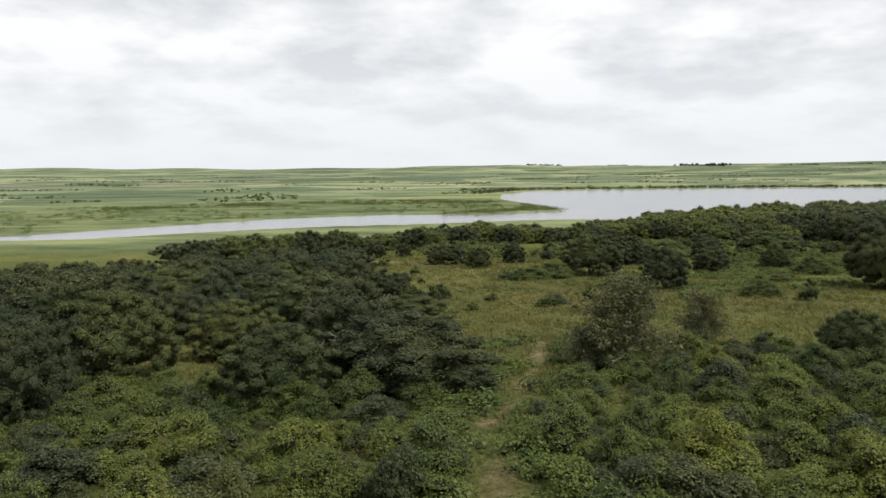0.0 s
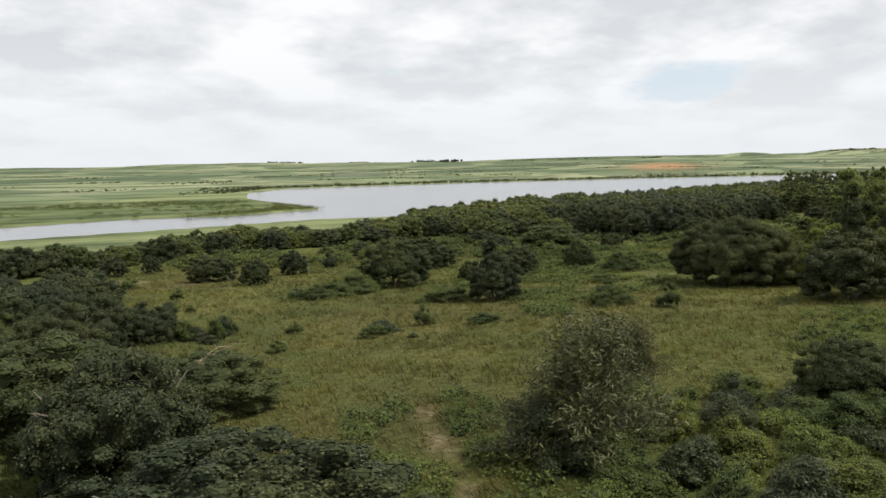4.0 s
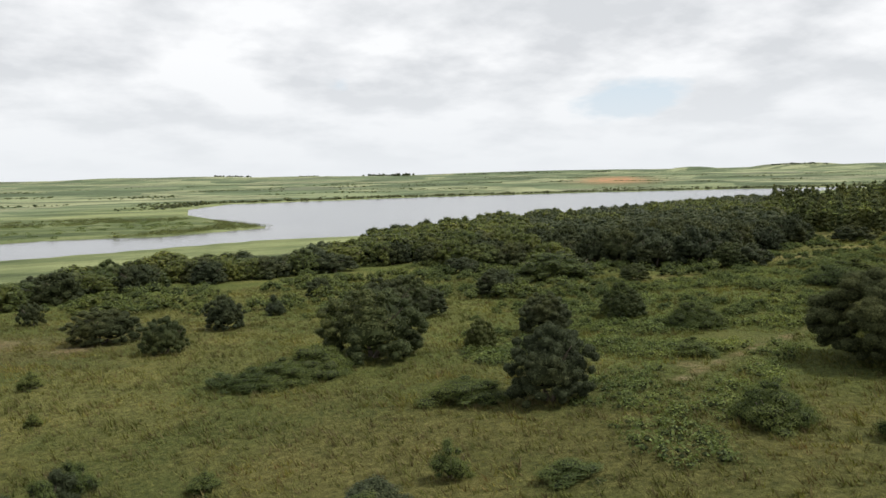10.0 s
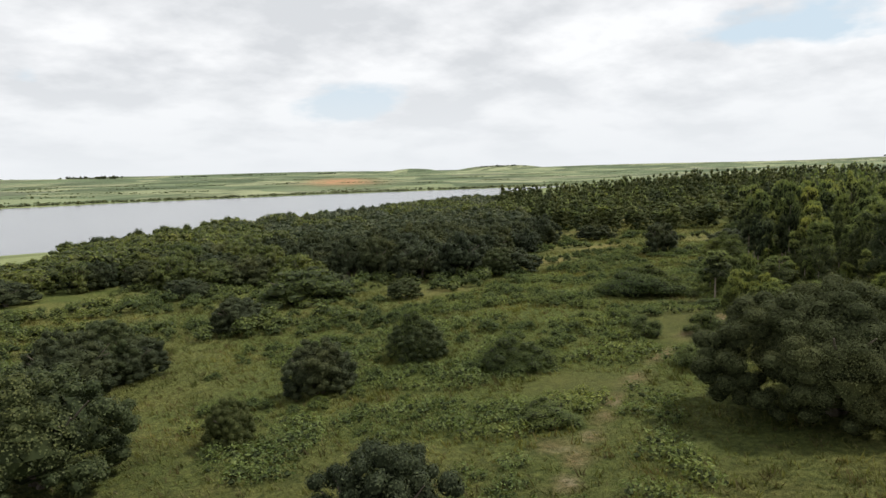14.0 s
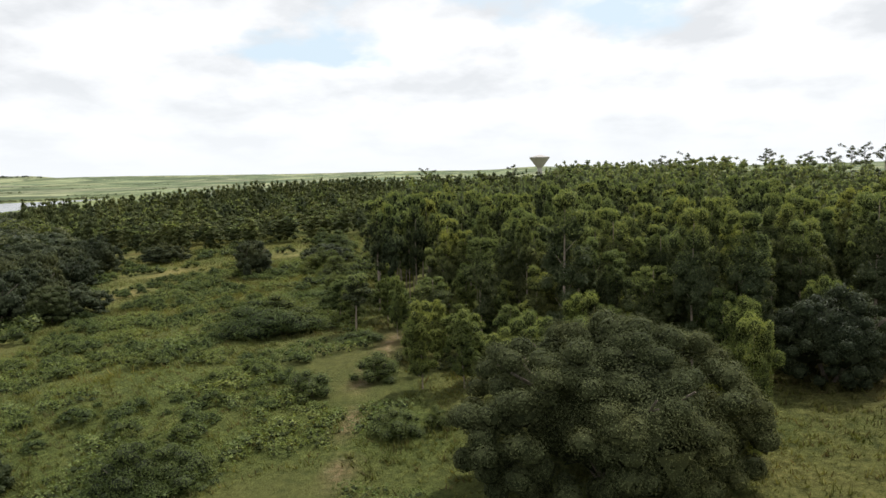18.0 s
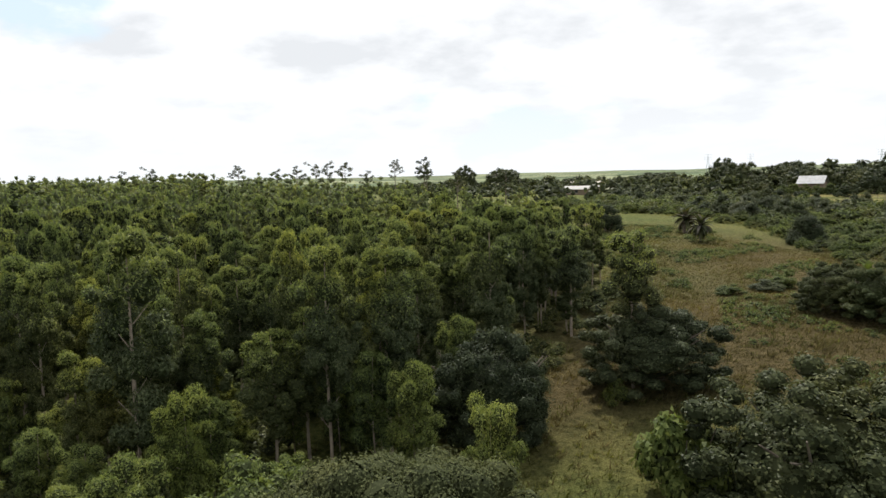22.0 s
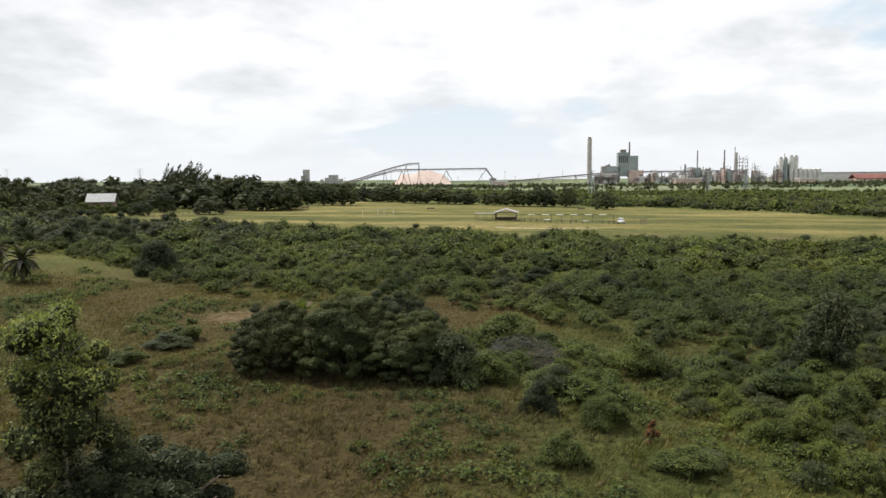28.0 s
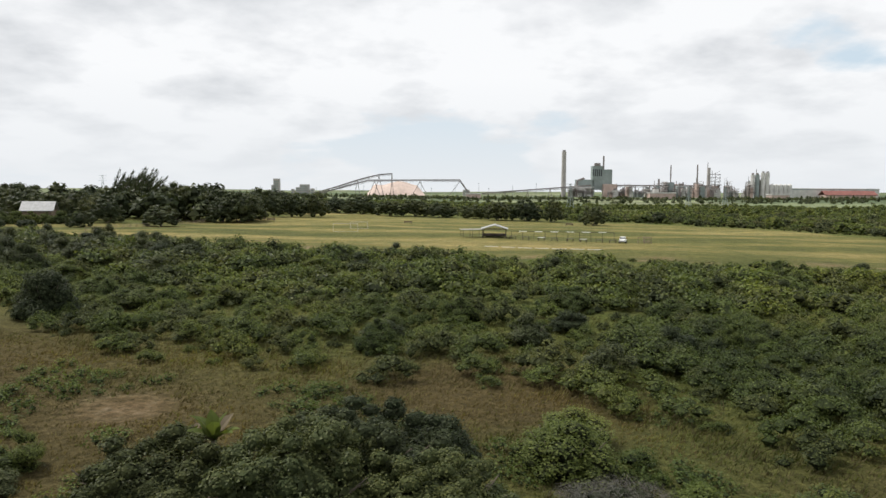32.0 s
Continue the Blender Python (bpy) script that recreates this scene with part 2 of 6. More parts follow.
    red = ramp(nt, noise_of(nt, p, 0.03, 4.0), [(0.35, (0.16, 0.17, 0.07)), (0.55, (0.36, 0.19, 0.11))])
    col = blend(nt, l.outputs["Blue"], col, red)
    col = blend(nt, 1.0, col, ramp(nt, grain, [(0.25, (0.65, 0.65, 0.65)), (0.75, (1.3, 1.3, 1.25))]), "MULTIPLY")
    nt.links.new(col, bsdf.inputs["Base Color"])
    bsdf.inputs["Roughness"].default_value = 0.95
    bsdf.inputs["Specular IOR Level"].default_value = 0.1
    relief(nt, bsdf, tuft, 1.0, 0.6)
    return m


def water_material():
    m, nt, bsdf = material("lake_water")
    geo = nt.nodes.new("ShaderNodeNewGeometry")
    mapping = nt.nodes.new("ShaderNodeMapping")
    mapping.inputs["Scale"].default_value = (0.5, 1.4, 1)
    nt.links.new(geo.outputs["Position"], mapping.inputs[0])
    drift = ramp(nt, noise_of(nt, geo.outputs["Position"], 0.012, 5.0), [(0.35, (0.085, 0.09, 0.10)), (0.65, (0.13, 0.135, 0.14))])
    nt.links.new(drift, bsdf.inputs["Base Color"])
    bsdf.inputs["Roughness"].default_value, bsdf.inputs["IOR"].default_value = 0.16, 1.33
    relief(nt, bsdf, noise_of(nt, mapping.outputs[0], 0.6, 3.0), 0.12, 0.2)
    return m


GROUND, WATER = ground_material(), water_material()
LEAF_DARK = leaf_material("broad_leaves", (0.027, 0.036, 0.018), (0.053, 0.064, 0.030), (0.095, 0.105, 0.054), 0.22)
# gum crowns: shaded lower leaves and sunlit fresh tips, put into the colours
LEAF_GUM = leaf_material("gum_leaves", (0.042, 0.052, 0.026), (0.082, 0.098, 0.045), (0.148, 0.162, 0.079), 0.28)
LEAF_TIP = leaf_material("fresh_sunlit_gum_tips", (0.108, 0.135, 0.044), (0.186, 0.220, 0.072), (0.280, 0.305, 0.105), 0.42)
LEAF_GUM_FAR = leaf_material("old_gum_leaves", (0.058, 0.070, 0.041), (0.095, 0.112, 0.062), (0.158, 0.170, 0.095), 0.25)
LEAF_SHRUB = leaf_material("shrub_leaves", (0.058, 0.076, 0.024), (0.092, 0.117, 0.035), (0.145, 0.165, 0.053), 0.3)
LEAF_LIME = leaf_material("young_leaves", (0.078, 0.100, 0.034), (0.132, 0.166, 0.052), (0.205, 0.232, 0.08), 0.36)
LEAF_HERB = leaf_material("herb_leaves", (0.066, 0.088, 0.026), (0.108, 0.138, 0.038), (0.165, 0.190, 0.056), 0.32)
LEAF_FEATHER = leaf_material("needle_leaves", (0.04, 0.045, 0.022), (0.085, 0.09, 0.045), (0.16, 0.155, 0.088), 0.25)
LEAF_RUST = leaf_material("withered_leaves", (0.14, 0.05, 0.02), (0.26, 0.09, 0.035), (0.38, 0.15, 0.06), 0.25)
LEAF_GREY = leaf_material("grey_green_leaves", (0.042, 0.050, 0.026), (0.069, 0.081, 0.041), (0.104, 0.115, 0.060), 0.15, 0.85)
LEAF_MID = leaf_material("olive_leaves", (0.044, 0.054, 0.022), (0.074, 0.087, 0.033), (0.116, 0.125, 0.050), 0.25)
# cores of crowns and bushes: shade among the leaves put into darker colours
INNER = leaf_material("shaded_inner_foliage", (0.019, 0.024, 0.012), (0.032, 0.038, 0.019), (0.047, 0.055, 0.028), 0.0, 0.9)
INNER_LIGHT = leaf_material("shaded_inner_foliage_light", (0.031, 0.039, 0.017), (0.047, 0.058, 0.024), (0.067, 0.078, 0.035), 0.1, 0.9)
TWIG_GREY = leaf_material("bare_twigs", (0.07, 0.06, 0.05), (0.12, 0.105, 0.09), (0.18, 0.16, 0.14), 0.05, 0.9)
GRASS = leaf_material("grass_blades", (0.058, 0.065, 0.021), (0.105, 0.113, 0.035), (0.181, 0.174, 0.069), 0.35, 0.7)
GRASS_DRY = leaf_material("dry_grass_blades", (0.069, 0.055, 0.026), (0.116, 0.093, 0.045), (0.189, 0.155, 0.082), 0.3, 0.8)
BARK = plain("bark", (0.13, 0.105, 0.08), 0.9, vary=0.4, scale=3, bump=0.6)
BARK_PALE = plain("gum_bark", (0.26, 0.21, 0.16), 0.85, vary=0.4, scale=2, bump=0.4)
CONCRETE = plain("concrete", (0.38, 0.36, 0.34), 0.85, scale=0.1)
STEEL_GREY = plain("grey_cladding", (0.24, 0.28, 0.27), 0.6, scale=0.08)
STEEL_DARK = plain("dark_steel", (0.20, 0.175, 0.165), 0.6, scale=0.2)
WHITE_CLAD = plain("white_cladding", (0.56, 0.55, 0.52), 0.6, vary=0.2, scale=0.12)
PINK_CLAD = plain("pink_cladding", (0.50, 0.38, 0.33), 0.7, scale=0.1)
RED_ROOF = plain("red_roof_sheet", (0.20, 0.075, 0.06), 0.7, scale=0.1)
CHIPS = plain("wood_chips", (0.54, 0.43, 0.375), 0.95, vary=0.2, scale=0.15)
ROOF_SHEET = plain("zinc_roof_sheet", (0.33, 0.33, 0.325), 0.45, vary=0.15, scale=1.2)
OLD_ROOF = plain("weathered_roof_sheet", (0.24, 0.245, 0.25), 0.6, vary=0.3, scale=1.0)
TIMBER = plain("weathered_timber", (0.20, 0.15, 0.11), 0.85, vary=0.35, scale=4, bump=0.3)
# dark posts; the shelter's inner shadow is put into this tone as well
TIMBER_DARK = plain("dark_timber", (0.075, 0.06, 0.05), 0.9, vary=0.35, scale=4)
OLD_PAINT = plain("faded_paint", (0.42, 0.40, 0.34), 0.7, vary=0.2, scale=3)
WHITE_PAINT = plain("white_paint", (0.75, 0.75, 0.73), 0.5, vary=0.1, scale=3)
CAR_WHITE = plain("white_car_paint", (0.78, 0.78, 0.77), 0.25, vary=0.04, scale=3)
DARK_GLASS = plain("dark_glass", (0.03, 0.035, 0.04), 0.08, vary=0.1)
RUBBER = plain("rubber", (0.025, 0.025, 0.025), 0.9)
PLASTER = plain("cream_plaster", (0.55, 0.50, 0.42), 0.85, vary=0.15, scale=0.5)


# ---- building blocks ----
def part(name, bm, mat, parent=None, label=""):
    """One mesh object from a bmesh, under a thing or a part."""
    me = bpy.data.meshes.new(name)
    bm.to_mesh(me)
    bm.free()
    me.materials.append(mat)
    ob = new(name, me)
    ob.parent = parent
    return tagged(ob, label)


def empty(name, x, y, z, turn=0.0):
    ob = new(name)
    ob.matrix_basis = pose(x, y, z, 0, 0, turn)
    return ob


def box(bm, x0, x1, y0, y1, z0, z1, bevel=0.0):
    made = bmesh.ops.create_cube(bm, size=1.0)["verts"]
    for v in made:
        v.co = Vector(((x0 + x1) / 2 + v.co.x * (x1 - x0), (y0 + y1) / 2 + v.co.y * (y1 - y0), (z0 + z1) / 2 + v.co.z * (z1 - z0)))
    if bevel:
        edges = list({e for v in made for e in v.link_edges})
        bmesh.ops.bevel(bm, geom=edges, offset=bevel, segments=1, affect="EDGES")
    return bm


def boxes(*rows, bevel=0.0):
    bm = bmesh.new()
    for r in rows:
        box(bm, *r, bevel=bevel)
    return bm


def tube(bm, points, radii, sides=7):
    """A tapered tube along a line of points."""
    rings = []
    pts = [Vector(p) for p in points]
    for k, (p, r) in enumerate(zip(pts, radii)):
        way = (pts[min(k + 1, len(pts) - 1)] - pts[max(k - 1, 0)]).normalized()
        side = way.orthogonal().normalized()
        other = way.cross(side)
        rings.append([bm.verts.new(p + r * (math.cos(a) * side + math.sin(a) * other)) for a in (2 * math.pi * j / sides for j in range(sides))])
    for a, b in zip(rings, rings[1:]):
        # line up the two rings before they are joined
        shift = min(range(sides), key=lambda s: (b[s].co - a[0].co).length)
        for j in range(sides):
            bm.faces.new((a[j], a[(j + 1) % sides], b[(j + 1 + shift) % sides], b[(j + shift) % sides]))
    bm.faces.new(rings[0][::-1])
    bm.faces.new(rings[-1])
    return bm


def tubes(*lines, sides=6):
    bm = bmesh.new()
    for points, radii in lines:
        tube(bm, points, radii, sides)
    return bm


def beam(a, b, r):
    return ((a, b), (r, r))


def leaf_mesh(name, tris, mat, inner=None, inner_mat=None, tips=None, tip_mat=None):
    """A mesh of loose three-cornered leaves from an array (n, 3, 3), over an inner mass whose darker colour paints the
    shade between them.
    """
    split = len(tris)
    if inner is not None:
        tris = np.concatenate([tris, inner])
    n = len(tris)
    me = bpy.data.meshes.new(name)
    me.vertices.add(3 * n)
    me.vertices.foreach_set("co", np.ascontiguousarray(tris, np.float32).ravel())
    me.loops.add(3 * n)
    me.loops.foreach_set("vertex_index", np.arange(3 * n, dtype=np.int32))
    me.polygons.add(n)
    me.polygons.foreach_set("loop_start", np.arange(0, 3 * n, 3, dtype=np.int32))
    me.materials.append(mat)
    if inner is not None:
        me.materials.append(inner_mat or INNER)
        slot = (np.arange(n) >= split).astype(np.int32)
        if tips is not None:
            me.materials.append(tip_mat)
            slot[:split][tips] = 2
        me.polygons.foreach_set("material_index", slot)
    me.update(calc_edges=True)
    return me


def unit(v):
    return v / np.maximum(np.linalg.norm(v, axis=-1, keepdims=True), 1e-6)


def ball(fine):
    """The faces of a round ball as an array (n, 3, 3)."""
    bm = bmesh.new()
    bmesh.ops.create_icosphere(bm, subdivisions=fine, radius=1.0)
    out = np.array([[v.co[:] for v in f.verts] for f in bm.faces])
    bm.free()
    return out


OCTA = np.array([[(sx, 0, 0), (0, sy, 0), (0, 0, sz)] for sx in (1, -1) for sy in (1, -1) for sz in (1, -1)], float) * 1.15
BALLS = {0: OCTA, 1: ball(1), 2: ball(2)}


def leaves(rng, centres, radii, count, length, width, droop=0.0, inner=0.0, squash=0.8, facing=0.34):
    """Leaves over the outside of rounded clumps: count leaves round each centre."""
    c = np.repeat(centres, count, axis=0)
    r = np.repeat(radii, count)[:, None]
    way = unit(rng.normal(size=c.shape))
    way[:, 2] = np.where(way[:, 2] < -0.35, -way[:, 2], way[:, 2])
    depth = np.where(rng.random(len(c)) < inner, rng.uniform(0.3, 0.8, len(c)), 0.80 + 0.42 * rng.random(len(c)) ** 1.8)[:, None]
    p = c + way * r * depth * np.array([1, 1, squash])
    normal = unit(way + rng.normal(scale=facing, size=c.shape) + np.array([0, 0, 0.35]))
    along = unit(np.cross(normal, rng.normal(size=c.shape)))
    along[:, 2] -= droop
    along = unit(along)
    side = unit(np.cross(normal, along))
    s = rng.uniform(0.65, 1.25, len(c))[:, None]
    a, b = along * length * s * 0.5, side * width * s * 0.5
    return np.stack([p - 0.5 * a + b, p + a, p - 0.5 * a - b], axis=1)


def lobed(rng, centres, radii, total, length, width, droop=0.0, squash=0.8, fine=2, core=0.80, floor=0.03, facing=0.4):
    """A crown of overlapping rounded lobes: outer leaves, and the inner mass that closes it."""
    centres, radii = np.asarray(centres, float), np.asarray(radii, float)
    share = radii ** 2 / (radii ** 2).sum()
    parts = [leaves(rng, centres[k:k + 1], radii[k:k + 1], max(6, int(1.7 * total * share[k])), length, width, droop, 0.0, squash, facing) for k in range(len(radii))]
    tris = np.concatenate(parts)
    mid = tris.mean(axis=1)
    hidden = np.zeros(len(tris), bool)
    for c, r in zip(centres, radii):
        hidden |= (((mid - c) / (r * np.array([1, 1, squash]))) ** 2).sum(axis=1) < 0.58
    tris = tris[~hidden]
    tris = tris[rng.permutation(len(tris))[:total]]
    tris[..., 2] = np.maximum(tris[..., 2], floor)
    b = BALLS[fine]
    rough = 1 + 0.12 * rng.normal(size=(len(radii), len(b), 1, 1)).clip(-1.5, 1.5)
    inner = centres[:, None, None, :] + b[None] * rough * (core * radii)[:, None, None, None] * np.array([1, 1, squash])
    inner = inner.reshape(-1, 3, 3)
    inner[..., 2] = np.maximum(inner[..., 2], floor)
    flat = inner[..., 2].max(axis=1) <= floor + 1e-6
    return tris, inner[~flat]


def moved(tris, x, y, z, sx, sz, turn):
    """Leaves turned about z, scaled and set down at x, y, z."""
    c, s = math.cos(turn), math.sin(turn)
    q = tris * np.array([sx, sx, sz])
    return np.stack([q[..., 0] * c - q[..., 1] * s + x, q[..., 0] * s + q[..., 1] * c + y, q[..., 2] + z], axis=-1)


def in_polygon(x, y, corners):
    inside = np.zeros(np.shape(x), bool)
    for (ax, ay), (bx, by) in zip(corners, corners[1:] + corners[:1]):
        if ay != by:
            inside ^= ((ay > y) != (by > y)) & (x < ax + (y - ay) * (bx - ax) / (by - ay))
    return inside


def scatter(rng, corners, step, jitter=0.45):
    """Places inside a polygon, about step apart."""
    xs, ys = [c[0] for c in corners], [c[1] for c in corners]
    gx, gy = np.meshgrid(np.arange(min(xs), max(xs), step), np.arange(min(ys), max(ys), step))
    gx[1::2] += step / 2
    x = gx.ravel() + rng.uniform(-jitter, jitter, gx.size) * step
    y = gy.ravel() + rng.uniform(-jitter, jitter, gx.size) * step
    keep = in_polygon(x, y, corners)
    return x[keep], y[keep]


# ---- the lie of the land ----
LAKE = [(-900, 60), (-420, 195), (-173, 280), (-142, 284), (-106, 313), (-59, 340), (0, 357), (58, 378), (110, 376),
        (200, 385), (320, 440), (450, 505), (690, 635), (1000, 790), (1250, 860), (1010, 925), (695, 1015), (414, 1030),
        (140, 985), (75, 830), (62, 690), (74, 569), (86, 470), (25, 434), (-27, 445), (-96, 408), (-137, 362), (-186, 303), (-420, 225), (-900, 100)]


def smooth(a, lo, hi):
    s = np.clip((a - lo) / (hi - lo), 0, 1)
    return s * s * (3 - 2 * s)


def lake_distance(x, y):
    """Metres from the shore; negative on the water."""
    best = np.full(np.shape(x), 1e9)
    inside = np.zeros(np.shape(x), bool)
    for (ax, ay), (bx, by) in zip(LAKE, LAKE[1:] + LAKE[:1]):
        dx, dy = bx - ax, by - ay
        s = np.clip(((x - ax) * dx + (y - ay) * dy) / (dx * dx + dy * dy), 0, 1)
        best = np.minimum(best, np.hypot(x - ax - s * dx, y - ay - s * dy))
        if ay != by:
            inside ^= ((ay > y) != (by > y)) & (x < ax + (y - ay) * dx / dy)
    return np.where(inside, -best, best)


def height(x, y):
    """The lie of the land."""
    x, y = np.asarray(x, float), np.asarray(y, float)
    yy = np.where(y > 40, y, 40 * np.exp(np.minimum((y - 40) / 40, 0)))
    slope = 3.4 - 0.06 * yy + 0.015 * np.clip(x, -100, 250) + 3.0 * smooth(x, 60, 260) * smooth(y, -120, 40) * (1 - smooth(y, 200, 420))
    flat = -9.7
    z = flat + 2.0 * np.logaddexp(0, (slope - flat) / 2.0)
    d = lake_distance(x, y)
    z = np.where(d < 25, flat+(z - flat) * smooth(d, 0, 25), z)
    z = np.where(d < 6, z - 3.0 * smooth(-d, -6, 6), z)
    r = np.hypot(x - 30, y - 60)
    z = z + (0.017 + 0.0022 * np.sin(x / 420 + 1) * np.sin(y / 530) + 0.0012 * np.sin(x / 150 + y / 190)) * np.maximum(r - 1150, 0) * smooth(d, 20, 300) * (0.5 + 0.5 * smooth(y, -600, 300)) 
    for hx, hy, up, wide in ((2960, 3090, 26, 150), (3330, 2730, 30, 260), (1250, 3900, 9, 500), (250, 4100, 12, 420)):
        z = z + up * np.exp(-(((x - hx) ** 2 + (y - hy) ** 2) / wide ** 2) ** 2)
    rise = 1.35 * np.exp(-((x - 68) / 24) ** 2 - ((y - 52) / 22) ** 2) - 1.1 * np.exp(-((x - 6) / 15) ** 2 - ((y - 102) / 24) ** 2) + 0.7 * np.exp(-((x - 90) / 26) ** 2 - ((y - 134) / 16) ** 2)
    return z + rise + 0.35 * np.sin(x / 13 + 1) * np.sin(y / 17) * smooth(d, 5, 60)


PATHS = [
    [(0, 14), (2.4, 28), (2.3, 31.2), (1.6, 35.5), (3.2, 39), (4.8, 42), (5.2, 46.5), (7.3, 51), (7.9, 56), (9.7, 64)],
    [(45, 103), (53, 106), (61, 109), (70, 111), (77, 112), (84, 113), (96, 113), (104, 112)],
    [(185, 166), (196, 150), (204, 138), (222, 132)],
    [(120, -90), (93, -77.5), (69, -75.5), (42, -67.5), (13, -60.5), (-30, -54)],
]
SANDS = [(83.4, 25.4, 2.6), (73, -34, 4.0), (7, -16, 5.0), (145, 1, 6.0), (-3.6, 90, 3.0), (50.5, 107, 1.2), (-2, 160, 2.5), (-14, 172, 5), (-22, 160, 3), (40, -72, 3.5), (18, -67, 4), (-12, -61, 4.5), (62, -78, 3.5), (-45, -58, 5), (86, -80, 3)]
FIELD = [(190, -120), (123, -92), (93, -76), (69, -74), (42, -66), (13, -59), (-40, -50), (-140, -40), (-150, -110), (-88, -150), (-72, -222), (-10, -268), (55, -300), (116, -345), (129, -240), (150, -185), (200, -175)]
PALE_GRASS = [(113, 177, 8), (100, 164, 6), (137, 169, 7), (160, 176, 9), (194, 199, 12), (240, 210, 16), (176, 149, 8), (93, 117, 7), (82, 113, 5), (62, 112, 5)]
PENINSULA = [(-180, 312), (-137, 372), (-96, 418), (-27, 452), (25, 442), (80, 476), (66, 569), (54, 690), (-60, 700), (-300, 560), (-500, 400), (-480, 240)]


def segment_distance(x, y, line):
    best = np.full(np.shape(x), 1e9)
    for (ax, ay), (bx, by) in zip(line, line[1:]):
        dx, dy = bx - ax, by - ay
        s = np.clip(((x - ax) * dx + (y - ay) * dy) / (dx * dx + dy * dy), 0, 1)
        best = np.minimum(best, np.hypot(x - ax - s * dx, y - ay - s * dy))
    return best


def near(x, y, cx, cy, r):
    return np.exp(-((x - cx) ** 2 + (y - cy) ** 2) / (r * r))


def polygon_mask(x, y, corners, soft):
    d = segment_distance(x, y, corners + corners[:1])
    d = np.where(in_polygon(x, y, corners), d, -d)
    return smooth(d, -soft, soft)


def cover(x, y):
    """How dry, how closely mown and how bare the ground is, from 0 to 1."""
    dry = 0.7 * near(x, y, 88, 52, 20) + 0.8 * near(x, y, 76, 56, 12) + 0.75 * near(x, y, 94, 20, 18) + 0.75 * near(x, y, 62, 18, 9) + 0.3 * near(x, y, 20, 104, 22)
    dry += 0.25 * near(x, y, 40, 88, 14) + 0.45 * near(x, y, 9, 62, 9) + 0.4 * near(x, y, -5, 165, 18) + 0.6 * near(x, y, 95, 113, 9) + 0.7 * near(x, y, 82, 74, 8) + 0.5 * near(x, y, 45, 40, 10) + 0.6 * near(x, y, 60, 22, 9) + 0.5 * near(x, y, 36, 37, 9) + 0.5 * near(x, y, 76, 30, 12) + 0.5 * near(x, y, 66, 50, 9) + 0.55 * near(x, y, 108, 8, 16) + 0.4 * near(x, y, 130, -2, 14)
    mown = polygon_mask(x, y, FIELD, 2.5)
    for cx, cy, r in PALE_GRASS:
        mown = np.maximum(mown, 0.85 * near(x, y, cx, cy, r))
    bare = np.zeros(np.shape(x))
    for line in PATHS:
        bare = np.maximum(bare, 0.8 * smooth(-segment_distance(x, y, line), -0.65, -0.1))
    for cx, cy, r in SANDS:
        bare = np.maximum(bare, 0.85 * near(x, y, cx, cy, r))
    return np.clip(dry, 0, 1), np.clip(mown, 0, 1), np.clip(bare, 0, 1)


def lushness(x, y):
    """Where the ground is green with herbs and seedlings."""
    wet = 0.9 * near(x, y, 85, 135, 36) + 0.8 * near(x, y, 60, 122, 18) + 0.5 * near(x, y, 48, 110, 14) + 0.7 * near(x, y, 10, 26, 26) + 0.7 * near(x, y, 40, 10, 34) + 0.5 * near(x, y, 54, 46, 10)
    return np.clip(wet * (0.8 + 0.3 * np.sin(x * 0.3 + 2 * np.sin(y * 0.21))), 0, 1)


# ---- the land, the lake ----
def graded(lo, hi, near_lo, near_hi, step, growth):
    mid = list(np.arange(near_lo, near_hi, step))
    up, s = [near_hi], step
    while up[-1] < hi:
        s *= growth
        up.append(up[-1] + s)
    down, s = [near_lo], step
    while down[-1] > lo:
        s *= growth
        down.append(down[-1] - s)
    return np.array(down[:0:-1] + mid + up)


